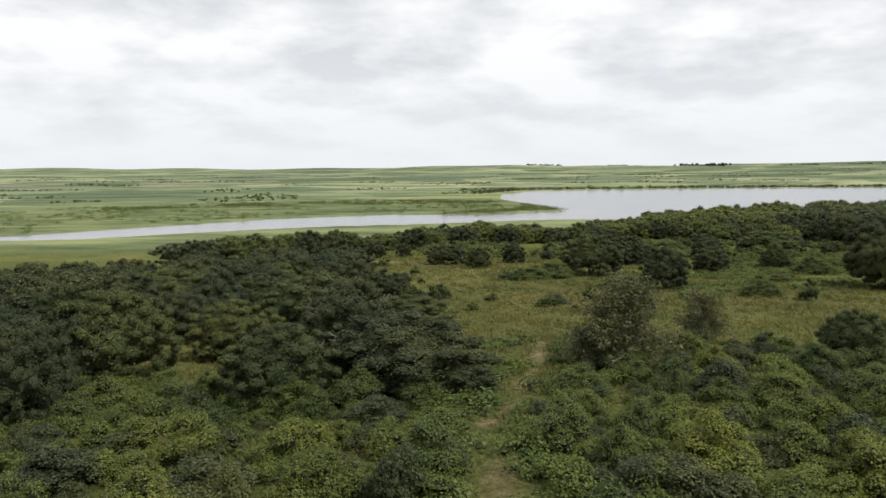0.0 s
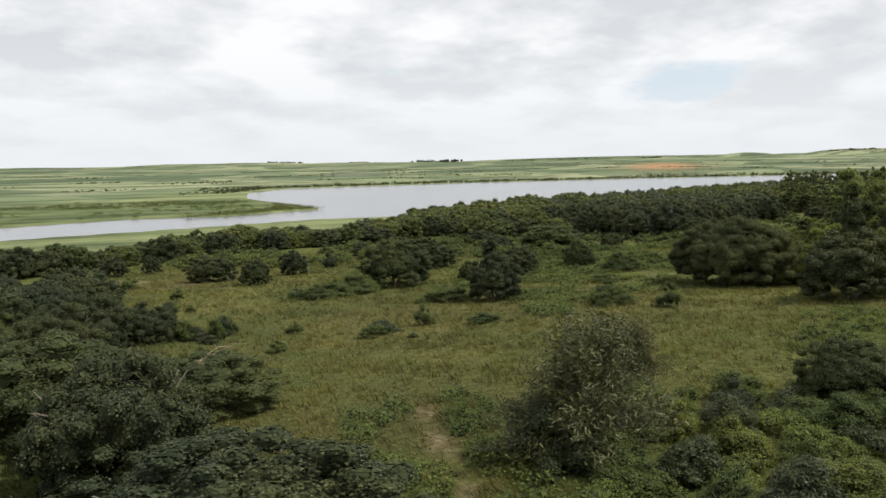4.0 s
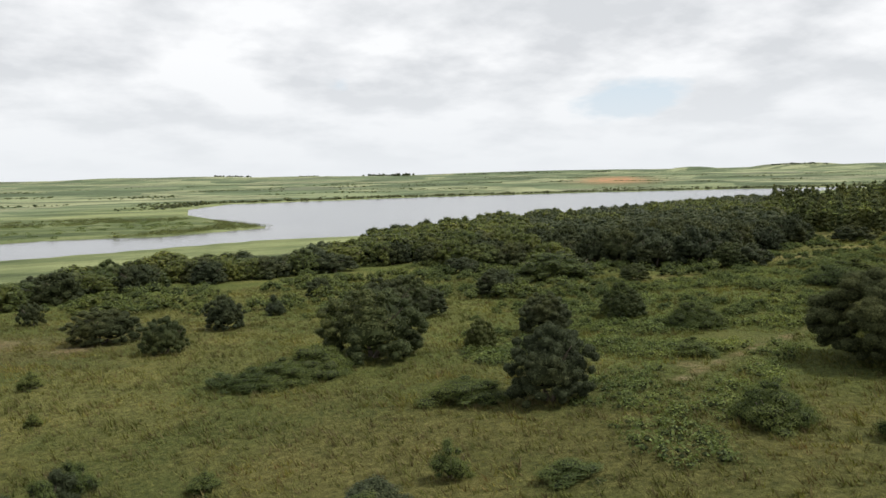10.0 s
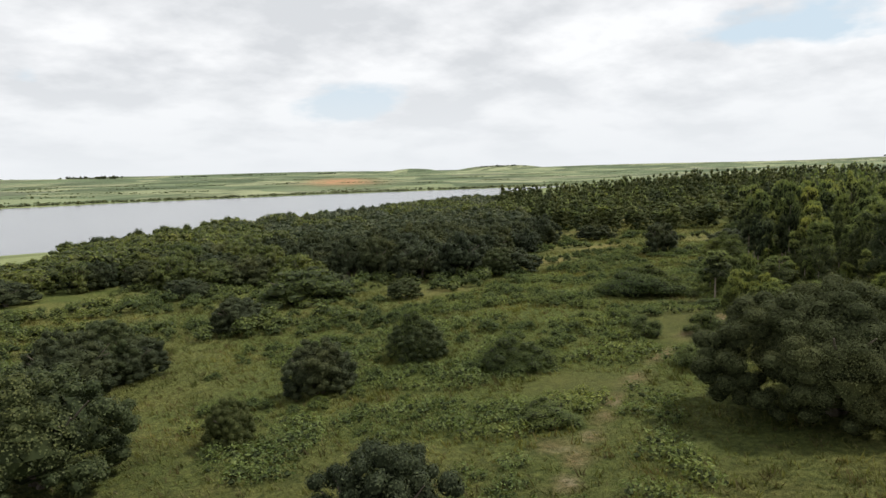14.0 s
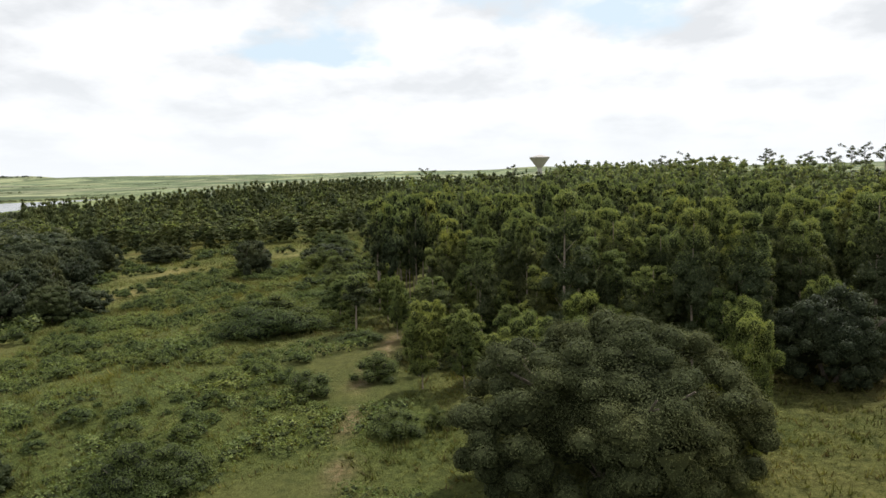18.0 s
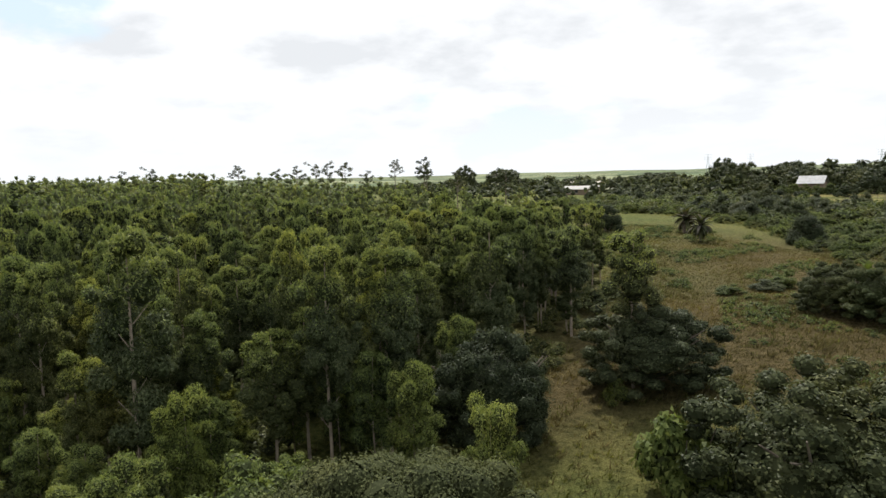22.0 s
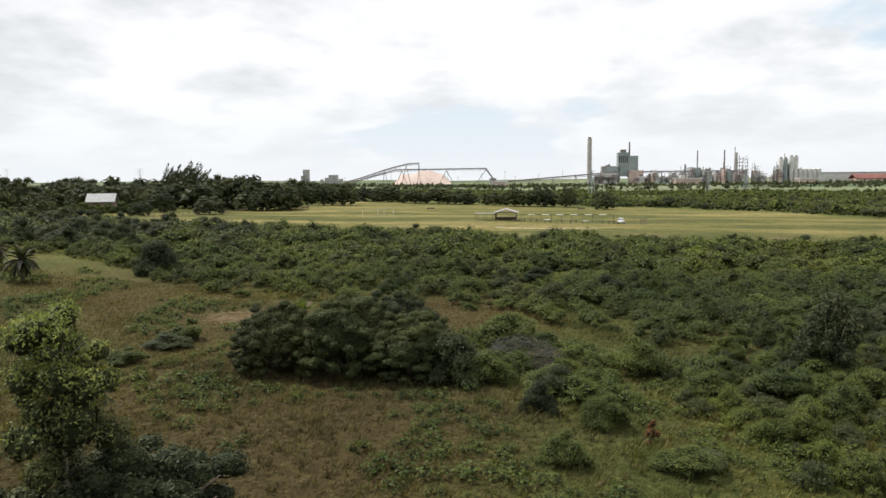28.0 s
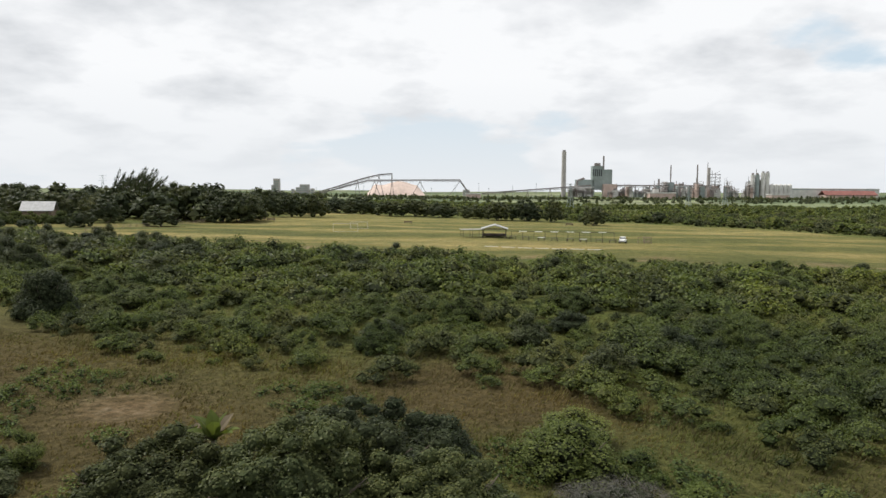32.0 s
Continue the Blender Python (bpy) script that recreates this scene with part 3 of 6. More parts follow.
def build_ground():
    gx = graded(-4800, 4900, -45, 150, 1.4, 1.035)
    gy = graded(-4900, 4900, -20, 190, 1.4, 1.028)
    X, Y = np.meshgrid(gx, gy)
    Z = height(X, Y)
    nx, ny = len(gx), len(gy)
    me = bpy.data.meshes.new("ground")
    me.vertices.add(nx * ny)
    me.vertices.foreach_set("co", np.stack([X, Y, Z], -1).astype(np.float32).ravel())
    k = (np.arange(ny - 1)[:, None] * nx + np.arange(nx - 1)).ravel()
    loops = np.stack([k, k + 1, k + nx + 1, k + nx], -1).astype(np.int32)
    me.loops.add(loops.size)
    me.loops.foreach_set("vertex_index", loops.ravel())
    me.polygons.add(len(loops))
    me.polygons.foreach_set("loop_start", np.arange(0, loops.size, 4, dtype=np.int32))
    me.polygons.foreach_set("use_smooth", np.ones(len(loops), bool))
    me.update(calc_edges=True)
    dry, mown, bare = cover(X, Y)
    d = lake_distance(X, Y)
    r = np.hypot(X - 30, Y - 60)
    marsh = smooth(Y - 45 * smooth(X, -30, 20), 205, 250) * smooth(-Z, 7.0, 9.0) * smooth(d, 0.5, 3)
    far = smooth(r, 480, 900) * smooth(d, 60, 160)
    along, across = X * 0.61 + Y * 0.79, X * 0.79 - Y * 0.61
    scar = 1.4 * np.exp(-((along - 2100) / 330) ** 2 - ((across + 4) / 85) ** 2)
    for name, channels in (("cover", (dry, mown, bare, lushness(X, Y))), ("land", (marsh, far, np.clip(scar, 0, 1), polygon_mask(X, Y, PENINSULA, 8.0)))):
        a = me.attributes.new(name, "FLOAT_COLOR", "POINT")
        a.data.foreach_set("color", np.stack(channels, -1).astype(np.float32).ravel())
    me.materials.append(GROUND)
    tagged(new("ground", me), "rolling ground of rough green and dry yellow grass", "ground", kind="structure")


build_ground()


def build_water():
    bm = bmesh.new()
    bmesh.ops.create_grid(bm, x_segments=12, y_segments=8, size=1.0)
    for v in bm.verts:
        v.co = Vector((200 + v.co.x * 1150, 560 + v.co.y * 560, -10.5))
    ob = part("water", bm, WATER)
    tagged(ob, "calm grey lake water reflecting the cloudy sky", "lake", kind="structure")


build_water()


# ---- trees and bushes, each kind in a few variants ----
def broadleaf(seed, lobes, count, length, width, mat, h=6.0, w=8.0, fine=2, trunk_r=0.2, inner_mat=None, span=(0.60, 0.93), name="broadleaf_tree"):
    """A spreading tree: rounded lobes of leaves over a domed crown that comes low at the sides."""
    rng = np.random.default_rng(seed)
    root = new(name)
    k = np.arange(lobes)
    up = 1 - (k + 0.5) / lobes * 1.5
    a = k * 2.4 + rng.uniform(-0.35, 0.35, lobes)
    ring = np.sqrt(np.clip(1 - up ** 2, 0, 1))
    radii = rng.uniform(0.55, 1.5, lobes) * w * 0.50 / math.sqrt(lobes)  # smaller lobes where there are more
    radii = np.maximum(radii, 0.05 * w)
    reach = rng.uniform(*span, lobes)
    wob = 1 + 0.14 * np.sin(2 * a + seed)
    c = np.stack([np.cos(a) * ring * reach * wob * w / 2, np.sin(a) * ring * reach * wob * w / 2, h * 0.36 + up * h * 0.50 * rng.uniform(0.75, 1.08, lobes)], -1)
    skirt = max(8, lobes // 4)  # low branches that hang to the ground
    b = np.arange(skirt) * 2 * math.pi / skirt + rng.uniform(-0.25, 0.25, skirt)
    out = rng.uniform(0.60, 0.86, skirt) * w / 2
    c = np.concatenate([c, np.stack([np.cos(b) * out, np.sin(b) * out, rng.uniform(0.07, 0.24, skirt) * h], -1), [[0, 0, h * 0.45], [w * 0.16, 0, h * 0.36], [-w * 0.13, w * 0.12, h * 0.4], [-w * 0.05, -w * 0.17, h * 0.36]]])
    radii = np.concatenate([radii, rng.uniform(0.8, 1.25, skirt) * w * 0.52 / math.sqrt(lobes), [w * 0.29, w * 0.23, w * 0.24, w * 0.22]])
    c[:, 2] = np.maximum(c[:, 2], radii * 0.62)
    tris, inner = lobed(rng, c, radii, count, length, width, 0.15, 0.82, fine)
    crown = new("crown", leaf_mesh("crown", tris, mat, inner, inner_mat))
    crown.parent = root
    lines = []
    stems = rng.integers(2, 4)
    for k in range(stems):
        a = 2 * math.pi * k / stems + rng.uniform(-0.5, 0.5)
        top = Vector((math.cos(a) * w * 0.2, math.sin(a) * w * 0.2, h * 0.5))
        foot = Vector((math.cos(a) * 0.12, math.sin(a) * 0.12, -0.3))
        midway = foot.lerp(top, 0.5) + Vector((0, 0, -0.3))
        lines.append(((foot, midway, top), (trunk_r, trunk_r * 0.7, trunk_r * 0.4)))
        for j in range(3):
            b = a + rng.uniform(-1.0, 1.0)
            tip = top + Vector((math.cos(b) * w * 0.18, math.sin(b) * w * 0.18, h * rng.uniform(0.05, 0.2)))
            lines.append(((midway.lerp(top, 0.4 + 0.25 * j), tip), (trunk_r * 0.4, trunk_r * 0.12)))
    part("trunk", tubes(*lines), BARK, root)
    return root, h, w


def gum_lobes(rng, lobes, h, w, clear):
    """Where the leafy heads of a gum sit: a tapering column that ends in a dome, with smaller heads all over it."""
    stack = 6
    s = np.arange(stack) / (stack - 1)
    big = w * np.array([0.12, 0.19, 0.24, 0.245, 0.205, 0.125]) * rng.uniform(0.8, 1.2, stack)
    core = np.stack([rng.normal(scale=0.08 * w, size=stack), rng.normal(scale=0.08 * w, size=stack), h * (clear + 0.08 + (0.83 - clear) * s)], -1)
    t = rng.uniform(0.0, 1.0, lobes)
    girth = np.interp(t, s, big) * rng.uniform(0.9, 1.85, lobes)
    a = np.arange(lobes) * 2.4 + rng.uniform(-0.8, 0.8, lobes)
    c = np.stack([np.cos(a) * girth, np.sin(a) * girth, h * (clear + 0.06 + (0.86 - clear) * t) + 0.1 * girth], -1)
    radii = w * rng.uniform(0.065, 0.16, lobes) * math.sqrt(30 / max(lobes, 30))
    return np.concatenate([core, c]), np.concatenate([big, radii])


def gum(seed, lobes, count, length, width, mat, h=10.0, w=4.0, clear=0.3, fine=2, inner_mat=None):
    """A plantation gum: straight pale stem, heads of hanging leaves that narrow to the top."""
    rng = np.random.default_rng(seed)
    root = new("eucalyptus_tree")
    c, radii = gum_lobes(rng, lobes, h, w, clear)
    tris, inner = lobed(rng, c, radii, count, length, width, 0.6, 1.0, fine, 0.72, facing=0.55)
    # top leaves get the lighter tone: fresh growth and sunlight, painted by height
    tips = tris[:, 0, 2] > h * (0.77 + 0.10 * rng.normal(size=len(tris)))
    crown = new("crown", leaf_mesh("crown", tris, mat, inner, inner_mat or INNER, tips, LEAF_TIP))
    crown.parent = root
    bend = rng.uniform(-0.25, 0.25, 2)
    r0 = 0.011 * h
    lines = [(((0, 0, -0.3), (bend[0], bend[1], h * 0.45), (0, 0, h * 0.92)), (r0, r0 * 0.75, r0 * 0.2))]
    for k in range(7):
        z = h * (clear + 0.08 * k)
        lines.append((((bend[0] * 0.7, bend[1] * 0.7, z), (math.cos(k * 2.4) * w * 0.17, math.sin(k * 2.4) * w * 0.17, z + 0.07 * h)), (r0 * 0.3, r0 * 0.08)))
    part("trunk", tubes(*lines), BARK_PALE, root)
    return root, h, w


def shrub(seed, lobes, count, length, width, mat, h=2.0, w=3.0, name="shrub", inner_mat=None, core=0.74):
    """A bush that is leafy to the ground."""
    rng = np.random.default_rng(seed)
    root = new(name)
    a = np.arange(lobes) * 2.4 + rng.uniform(-0.5, 0.5, lobes)
    s = np.sqrt((np.arange(lobes) + 0.5) / lobes)
    radii = rng.uniform(0.08, 0.19, lobes) * w
    s = s * rng.uniform(0.75, 1.2, lobes)
    c = np.stack([np.cos(a) * s * w * 0.38, np.sin(a) * s * w * 0.38, np.maximum(h * (0.78 - 0.64 * s ** 1.4) * rng.uniform(0.5, 1.4, lobes), 0.05 * h)], -1)
    c = np.concatenate([c, [[0, 0, h * 0.3]]])
    radii = np.concatenate([radii, [w * 0.25]])
    squash = min(1.0, 1.35 * h / w)
    tris, inner = lobed(rng, c, radii, count, length, width, 0.0, squash, 2, core)
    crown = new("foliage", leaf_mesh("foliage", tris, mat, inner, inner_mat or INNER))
    crown.parent = root
    lines = []
    for k in range(5):
        a = 1.26 * k + rng.uniform(-0.4, 0.4)
        lines.append((((0.05 * math.cos(a), 0.05 * math.sin(a), -0.15), (math.cos(a) * w * 0.3, math.sin(a) * w * 0.3, h * 0.7)), (0.04, 0.012)))
    part("stem", tubes(*lines, sides=5), BARK, root)
    return root, h, w


def feathery(seed, clumps, count, mat, h=7.0, w=5.0, lean=0.0, long=0.38, wide=0.08):
    """A thin-leaved tree with upright, drooping sprays."""
    rng = np.random.default_rng(seed)
    root = new("feathery_tree")
    lines, cs, rs = [], [], []
    for k in range(clumps):
        a, t = rng.uniform(0, 2 * math.pi), rng.uniform(0.0, 1.0)
        foot = Vector((lean * t * h * 0.1, 0, h * 0.08 + h * 0.5 * t))
        r = w / 2 * rng.uniform(0.35, 1.05) * (1.1 - 0.6 * t)
        tip = Vector((math.cos(a) * r + lean * t * h * 0.3, math.sin(a) * r, h * (0.16 + 0.84 * t) * rng.uniform(0.85, 1.0)))
        lines.append(((foot, foot.lerp(tip, 0.5) + Vector((0, 0, 0.2)), tip), (0.05, 0.035, 0.012)))
        for s in (0.55, 0.75, 0.92):
            cs.append(tuple(foot.lerp(tip, s)))
            rs.append(w * rng.uniform(0.07, 0.12))
    lines.append((((0, 0, -0.3), (0.1, 0, h * 0.4), (lean * h * 0.15, 0, h * 0.8)), (0.16, 0.11, 0.04)))
    q = leaves(rng, np.array(cs), np.array(rs), count, long, wide, 0.5, 0.5, 1.3, 0.7)
    crown = new("crown", leaf_mesh("crown", q, mat))
    crown.parent = root
    part("trunk", tubes(*lines, sides=5), BARK, root)
    return root, h, w


def emergent(seed, h=12.0, w=6.0):
    """A tall thin tree: a bare stem and a few limbs that carry small open tufts near the top."""
    rng = np.random.default_rng(seed)
    root = new("emergent_tree")
    lines = [(((0, 0, -0.3), (0.2, 0.1, h * 0.5), (0, 0, h * 0.94)), (0.16, 0.12, 0.03))]
    cs, rs = [(0, 0, h * 0.95)], [w * 0.07]
    for k in range(13):
        a, z = 2.4 * k + rng.uniform(-0.5, 0.5), h * rng.uniform(0.5, 0.9)
        reach = w / 2 * rng.uniform(0.25, 0.9)
        tip = Vector((math.cos(a) * reach, math.sin(a) * reach, min(h, z + h * rng.uniform(0.03, 0.12))))
        lines.append((((0, 0, z), tip), (0.05, 0.015)))
        for s in (0.7, 1.0):
            cs.append((tip.x * s, tip.y * s, z + (tip.z - z) * s))
            rs.append(w * rng.uniform(0.06, 0.11))
    q = leaves(rng, np.array(cs), np.array(rs), 26, 0.5, 0.28, 0.2, 0.4, 0.9, 0.7)
    crown = new("crown", leaf_mesh("crown", q, LEAF_DARK))
    crown.parent = root
    part("trunk", tubes(*lines, sides=5), BARK, root)
    return root, h, w


def casuarina(seed, h=22.0, w=27.0):
    """A broad tree of stiff upright plumes that all lean with the wind."""
    rng = np.random.default_rng(seed)
    root = new("casuarina_tree")
    lines = [(((0, 0, -0.3), (0.3, 0, h * 0.3), (1.0, 0, h * 0.6)), (0.5, 0.4, 0.2))]
    tris = []
    for k in range(120):
        a, s = k * 2.4, math.sqrt((k + 0.5) / 120)
        top = h * (0.62 + 0.24 * (1 - s * s)) * rng.uniform(0.8, 1.08)
        base = Vector((math.cos(a) * s * w * 0.42, math.sin(a) * s * w * 0.42, top * rng.uniform(0.55, 0.85)))
        way = Vector((0.55 + 0.25 * math.cos(a) * s, 0.25 * math.sin(a) * s, 1.0)).normalized()
        long = rng.uniform(3.5, 6.5)
        lines.append((((0.5, 0, h * rng.uniform(0.15, 0.4)), tuple(base), tuple(base + way * long * 0.8)), (0.14, 0.08, 0.02)))
        n = 46
        t = rng.uniform(-0.3, 1.0, n)
        p = np.array(base) + np.outer(t * long, np.array(way)) + rng.normal(scale=0.62, size=(n, 3)) * (1.15 - np.clip(t, 0, 1))[:, None]
        d = unit(np.array(way) + rng.normal(scale=0.28, size=(n, 3)))
        side = unit(np.cross(d, rng.normal(size=(n, 3)))) * 0.17
        tris.append(np.stack([p - side, p + d * rng.uniform(0.9, 1.7, n)[:, None], p + side], axis=1))
    crown = new("crown", leaf_mesh("crown", np.concatenate(tris), LEAF_DARK))
    crown.parent = root
    part("trunk", tubes(*lines, sides=5), BARK, root)
    return root, h, w


class Nursery:
    """Variants of one kind: the first call for each sets out the one that was built, later calls set out copies."""

    def __init__(self, variants):
        self.variants, self.used, self.turn = variants, set(), 0

    def plant(self, x, y, h, w, label, category="tree", group="", sink=0.0, at=None, turn=None, pick=None):
        k = self.turn % len(self.variants) if pick is None else pick
        self.turn += 1
        root, h0, w0 = self.variants[k]
        z = float(height(x, y)) if at is None else at
        spin = (x * 1.7 + y * 2.3) % 6.28 if turn is None else turn
        oval = 1 + 0.14 * math.sin(3 * spin)
        m = Matrix.LocRotScale((x, y, z - sink), Euler((0, 0, spin)), (w / w0 * oval, w / w0 / oval, h / h0))
        if k in self.used:
            root = copy_thing(root, m)
        self.used.add(k)
        root.matrix_basis = m
        return tagged(root, label, category, group)

    def clear(self):
        """Takes away the variants that were never set out."""
        for k, (root, _, _) in enumerate(self.variants):
            if k not in self.used:
                for o in (*root.children_recursive, root):
                    bpy.data.objects.remove(o)


MEADOW_TREES = [
    (1.5, 163.2, 5.5, 9.5), (8.2, 147.9, 4.8, 5.8), (17.3, 164.1, 5.4, 6.9), (37.8, 188.4, 4.2, 4.7), (28.1, 130.3, 8.6, 12.6),
    (37.6, 152.0, 7.2, 9.6), (42.8, 156.2, 6.9, 9.0), (44.0, 153.9, 4.9, 7.5), (39.3, 126.6, 3.8, 4.0), (33.6, 104.2, 6.9, 7.1), (63.3, 132.2, 4.4, 6.3), (86.1, 182.2, 6.1, 10.9),
    (63.1, 166.5, 3.4, 5.5), (87.8, 181.5, 5.9, 13.4), (92.5, 164.6, 3.6, 6.7), (-9.5, 191.5, 4.5, 4.6), (-17.3, 189.0, 5.2, 6.9),
    (64.5, 101.8, 8.5, 6.9), (63.0, 93.8, 9.2, 8.5), (66.1, 90.7, 8.0, 6.6), (-8.2, 103.9, 4.7, 6.8), (117.0, 164.8, 5.6, 8.6),
    (178.7, 181.8, 5.0, 9.0), (78.1, 209.3, 4.3, 9.2), (63.5, 166.2, 5.3, 8.2),
]
MEADOW_BUSHES = [
    (26.6, 173.0, 2.9, 3.9), (14.6, 124.2, 1.8, 6.0), (17.4, 124.4, 2.4, 6.6), (20.2, 125.2, 2.8, 6.8), (12.2, 126.4, 1.3, 4.4), (22.4, 126.4, 2.2, 5.2), (-0.8, 103.3, 2.7, 2.5), (-12.7, 162.2, 2.2, 4.4),
    (-4.7, 137.0, 1.8, 2.6), (-3.1, 122.8, 1.1, 1.6), (41.0, 89.9, 2.1, 4.2), (20.7, 95.2, 2.2, 2.6), (28.6, 108.4, 2.1, 6.7),
    (14.5, 93.8, 1.4, 3.2), (17.5, 89.6, 0.6, 1.3), (4.4, 93.0, 1.2, 2.2), (-4.2, 104.1, 2.2, 3.8), (-2.6, 94.0, 1.1, 2.8),
    (63.5, 133.1, 4.5, 6.1), (51.1, 132.1, 5.3, 7.1), (65.4, 120.0, 2.3, 6.0), (100.6, 127.1, 4.1, 11.5), (64.3, 121.7, 2.8, 5.4),
    (44.5, 83.9, 2.6, 3.0), (41.8, 90.7, 2.5, 5.5), (53.6, 109.5, 1.4, 4.5),
]
START_TREES = [
    (-3.4, 71.5, 4.4, 9.4),
    (-2.4, 46.6, 5.4, 11.0), (-10.1, 44.1, 5.4, 7.9), (-7.6, 59.0, 7.2, 9.6), (-29.5, 76.1, 6.6, 12.3), (-26.0, 49.1, 6.4, 6.4),
    (-17.3, 59.2, 5.4, 7.2), (-23.9, 40.4, 6.5, 5.0), (-23.7, 50.6, 7.8, 7.4), (-23.3, 68.6, 5.4, 8.3), (-12.5, 70.6, 6.6, 11.5),
    (-22.7, 85.6, 6.9, 11.1),
]
FEATHERY_TREES = [
    (13.6, 50.8, 7.2, 5.4), (11.4, 52.6, 3.3, 3.4), (23.1, 60.8, 4.8, 3.5),
]
START_DARK = [
    (30.9, 51.4, 4.3, 6.0),
]
SLOPE = [
    (83.6, 179.7, 6.6, 14.5), (63.0, 132.5, 4.0, 6.8), (64.3, 119.9, 3.1, 7.6), (51.6, 131.3, 5.3, 9.6), (97.1, 126.9, 4.1, 6.1),
    (102.3, 124.2, 3.4, 5.7), (149.1, 148.8, 7.3, 7.9), (155.7, 137.3, 4.1, 9.1), (178.5, 181.5, 4.7, 10.1), (119.8, 164.0, 5.3, 10.7),
    (79.8, 116.2, 2.3, 4.2), (54.8, 110.8, 1.5, 3.6), (83.9, 111.8, 2.3, 4.4), (72.6, 108.3, 1.6, 3.5), (73.2, 105.2, 1.3, 2.4),
    (96.3, 116.0, 1.2, 4.7), (71.7, 107.7, 1.8, 3.5),
]
EDGE_EUC = [
    (100.3, 117.6, 6.5, 3.7), (69.2, 86.5, 7.3, 3.0), (77.3, 84.9, 6.9, 3.0), (80.7, 85.2, 7.0, 3.1), (90.6, 92.7, 4.8, 3.1),
    (100.4, 83.6, 6.9, 3.1), (74.9, 99.1, 7.2, 3.2), (81.2, 107.5, 7.2, 3.2), (81.1, 104.2, 6.4, 3.6), (80.9, 95.3, 7.2, 3.0),
    (78.2, 101.0, 5.4, 3.0), (76.4, 92.2, 4.6, 2.6), (89.7, 60.3, 10.2, 4.4), (77.8, 66.9, 10.9, 4.8), (85.6, 96.3, 14.2, 5.2),
    (82.4, 87.0, 12.4, 3.9), (81.5, 83.7, 12.0, 4.0), (85.6, 72.7, 12.2, 4.2), (72.4, 96.6, 4.4, 2.2),
]
EAST_TREES = [
    (79.0, 78.5, 7.4, 8.6), (77.2, 65.8, 6.2, 10.4), (61.0, 75.6, 8.0, 11.6), (66.8, 77.2, 5.2, 5.2),
]
SOUTH = [
    (73.3, 38.4, 4.9, 14.9), (100.4, -0.9, 4.5, 5.7), (133.9, 4.5, 4.5, 5.7), (115.8, 3.1, 3.7, 4.5), (76.4, 41.6, 4.8, 7.6),
    (71.6, 41.9, 5.5, 8.8), (58.7, 29.6, 1.7, 5.8), (59.4, 38.9, 1.8, 7.5), (50.9, 39.8, 2.1, 4.8), (37.4, 40.1, 5.5, 5.2),
    (85.9, 34.5, 1.1, 3.2), (58.4, 46.5, 1.6, 4.7), (62.6, 44.6, 2.2, 3.9), (78.3, -56.7, 2.0, 3.9), (69.0, -62.9, 2.5, 4.6),
    (103.5, -54.6, 2.7, 5.7), (69.6, 38.8, 5.1, 8.0), (67.2, 42.8, 4.5, 7.6),
]
FIELD_TREES = [
    (141.0, -156.8, 7.1, 13.9), (132.7, -199.9, 10.1, 14.6), (125.8, -211.1, 12.2, 19.6), (176.1, -183.3, 4.7, 9.6), (117.7, -302.9, 10.3, 14.5),
    (-13.1, -225.8, 8.8, 13.0), (8.0, -268.0, 11.5, 16.1), (21.6, -267.3, 10.7, 16.0), (-55.6, -265.4, 5.6, 10.8), (149.5, -223.5, 12.9, 15.8),
    (128.9, -310.0, 13.0, 17.8), (201.9, -191.8, 12.7, 13.9), (184.7, -179.8, 11.5, 15.2), (174.1, -204.8, 11.0, 16.8), (72.7, -302.9, 10.9, 20.5),
    (46.3, -303.4, 10.4, 17.7), (30.3, -286.2, 10.0, 15.5), (102.6, -347.2, 12.8, 22.9), (88.6, -327.3, 12.4, 21.8), (59.4, -309.6, 12.3, 17.9),
    (-3.8, -259.6, 10.8, 10.5),
]
BELT_TREES = [
    (267.2, -242.2, 18.0, 19.0), (226.0, -237.2, 15.3, 27.0), (151.8, -207.3, 14.7, 20.4), (127.5, -201.8, 13.5, 17.0), (369.6, -325.4, 9.9, 32.7),
    (373.3, -243.3, 7.9, 21.0), (436.3, -235.6, 17.1, 32.8), (479.2, -232.8, 18.7, 22.6), (429.1, -376.5, 8.1, 27.9), (197.2, -230.3, 10.2, 20.0),
    (151.6, -219.2, 13.3, 20.8), (132.8, -230.8, 12.5, 16.0),
]
MORE_BUSHES = [
    (59.8, 49.8, 1.7, 2.3), (56.4, 51.8, 1.9, 2.9), (53.8, 57.0, 1.2, 3.5), (85.1, 36.3, 0.8, 2.8), (56.5, 51.8, 1.8, 2.5),
    (59.6, 56.5, 1.6, 2.6), (53.1, 56.6, 0.8, 3.4), (51.4, 41.5, 2.6, 4.2), (60.8, 40.4, 1.4, 4.5), (85.9, 36.0, 1.0, 3.6),
    (87.4, 40.0, 1.1, 3.2), (44.7, 44.4, 0.8, 2.0), (64.4, 44.4, 3.1, 4.4), (76.9, 69.6, 1.7, 1.8), (60.1, 33.7, 2.6, 5.5),
    (58.0, 46.8, 1.7, 3.1), (84.8, 33.9, 1.7, 2.3), (60.4, 33.7, 2.7, 4.3), (66.0, 32.2, 2.0, 3.6), (0.5, 106.5, 2.3, 2.8),
    (7.7, 103.2, 1.2, 2.4), (15.8, 94.9, 1.4, 3.7), (25.9, 90.7, 1.1, 3.8),
]
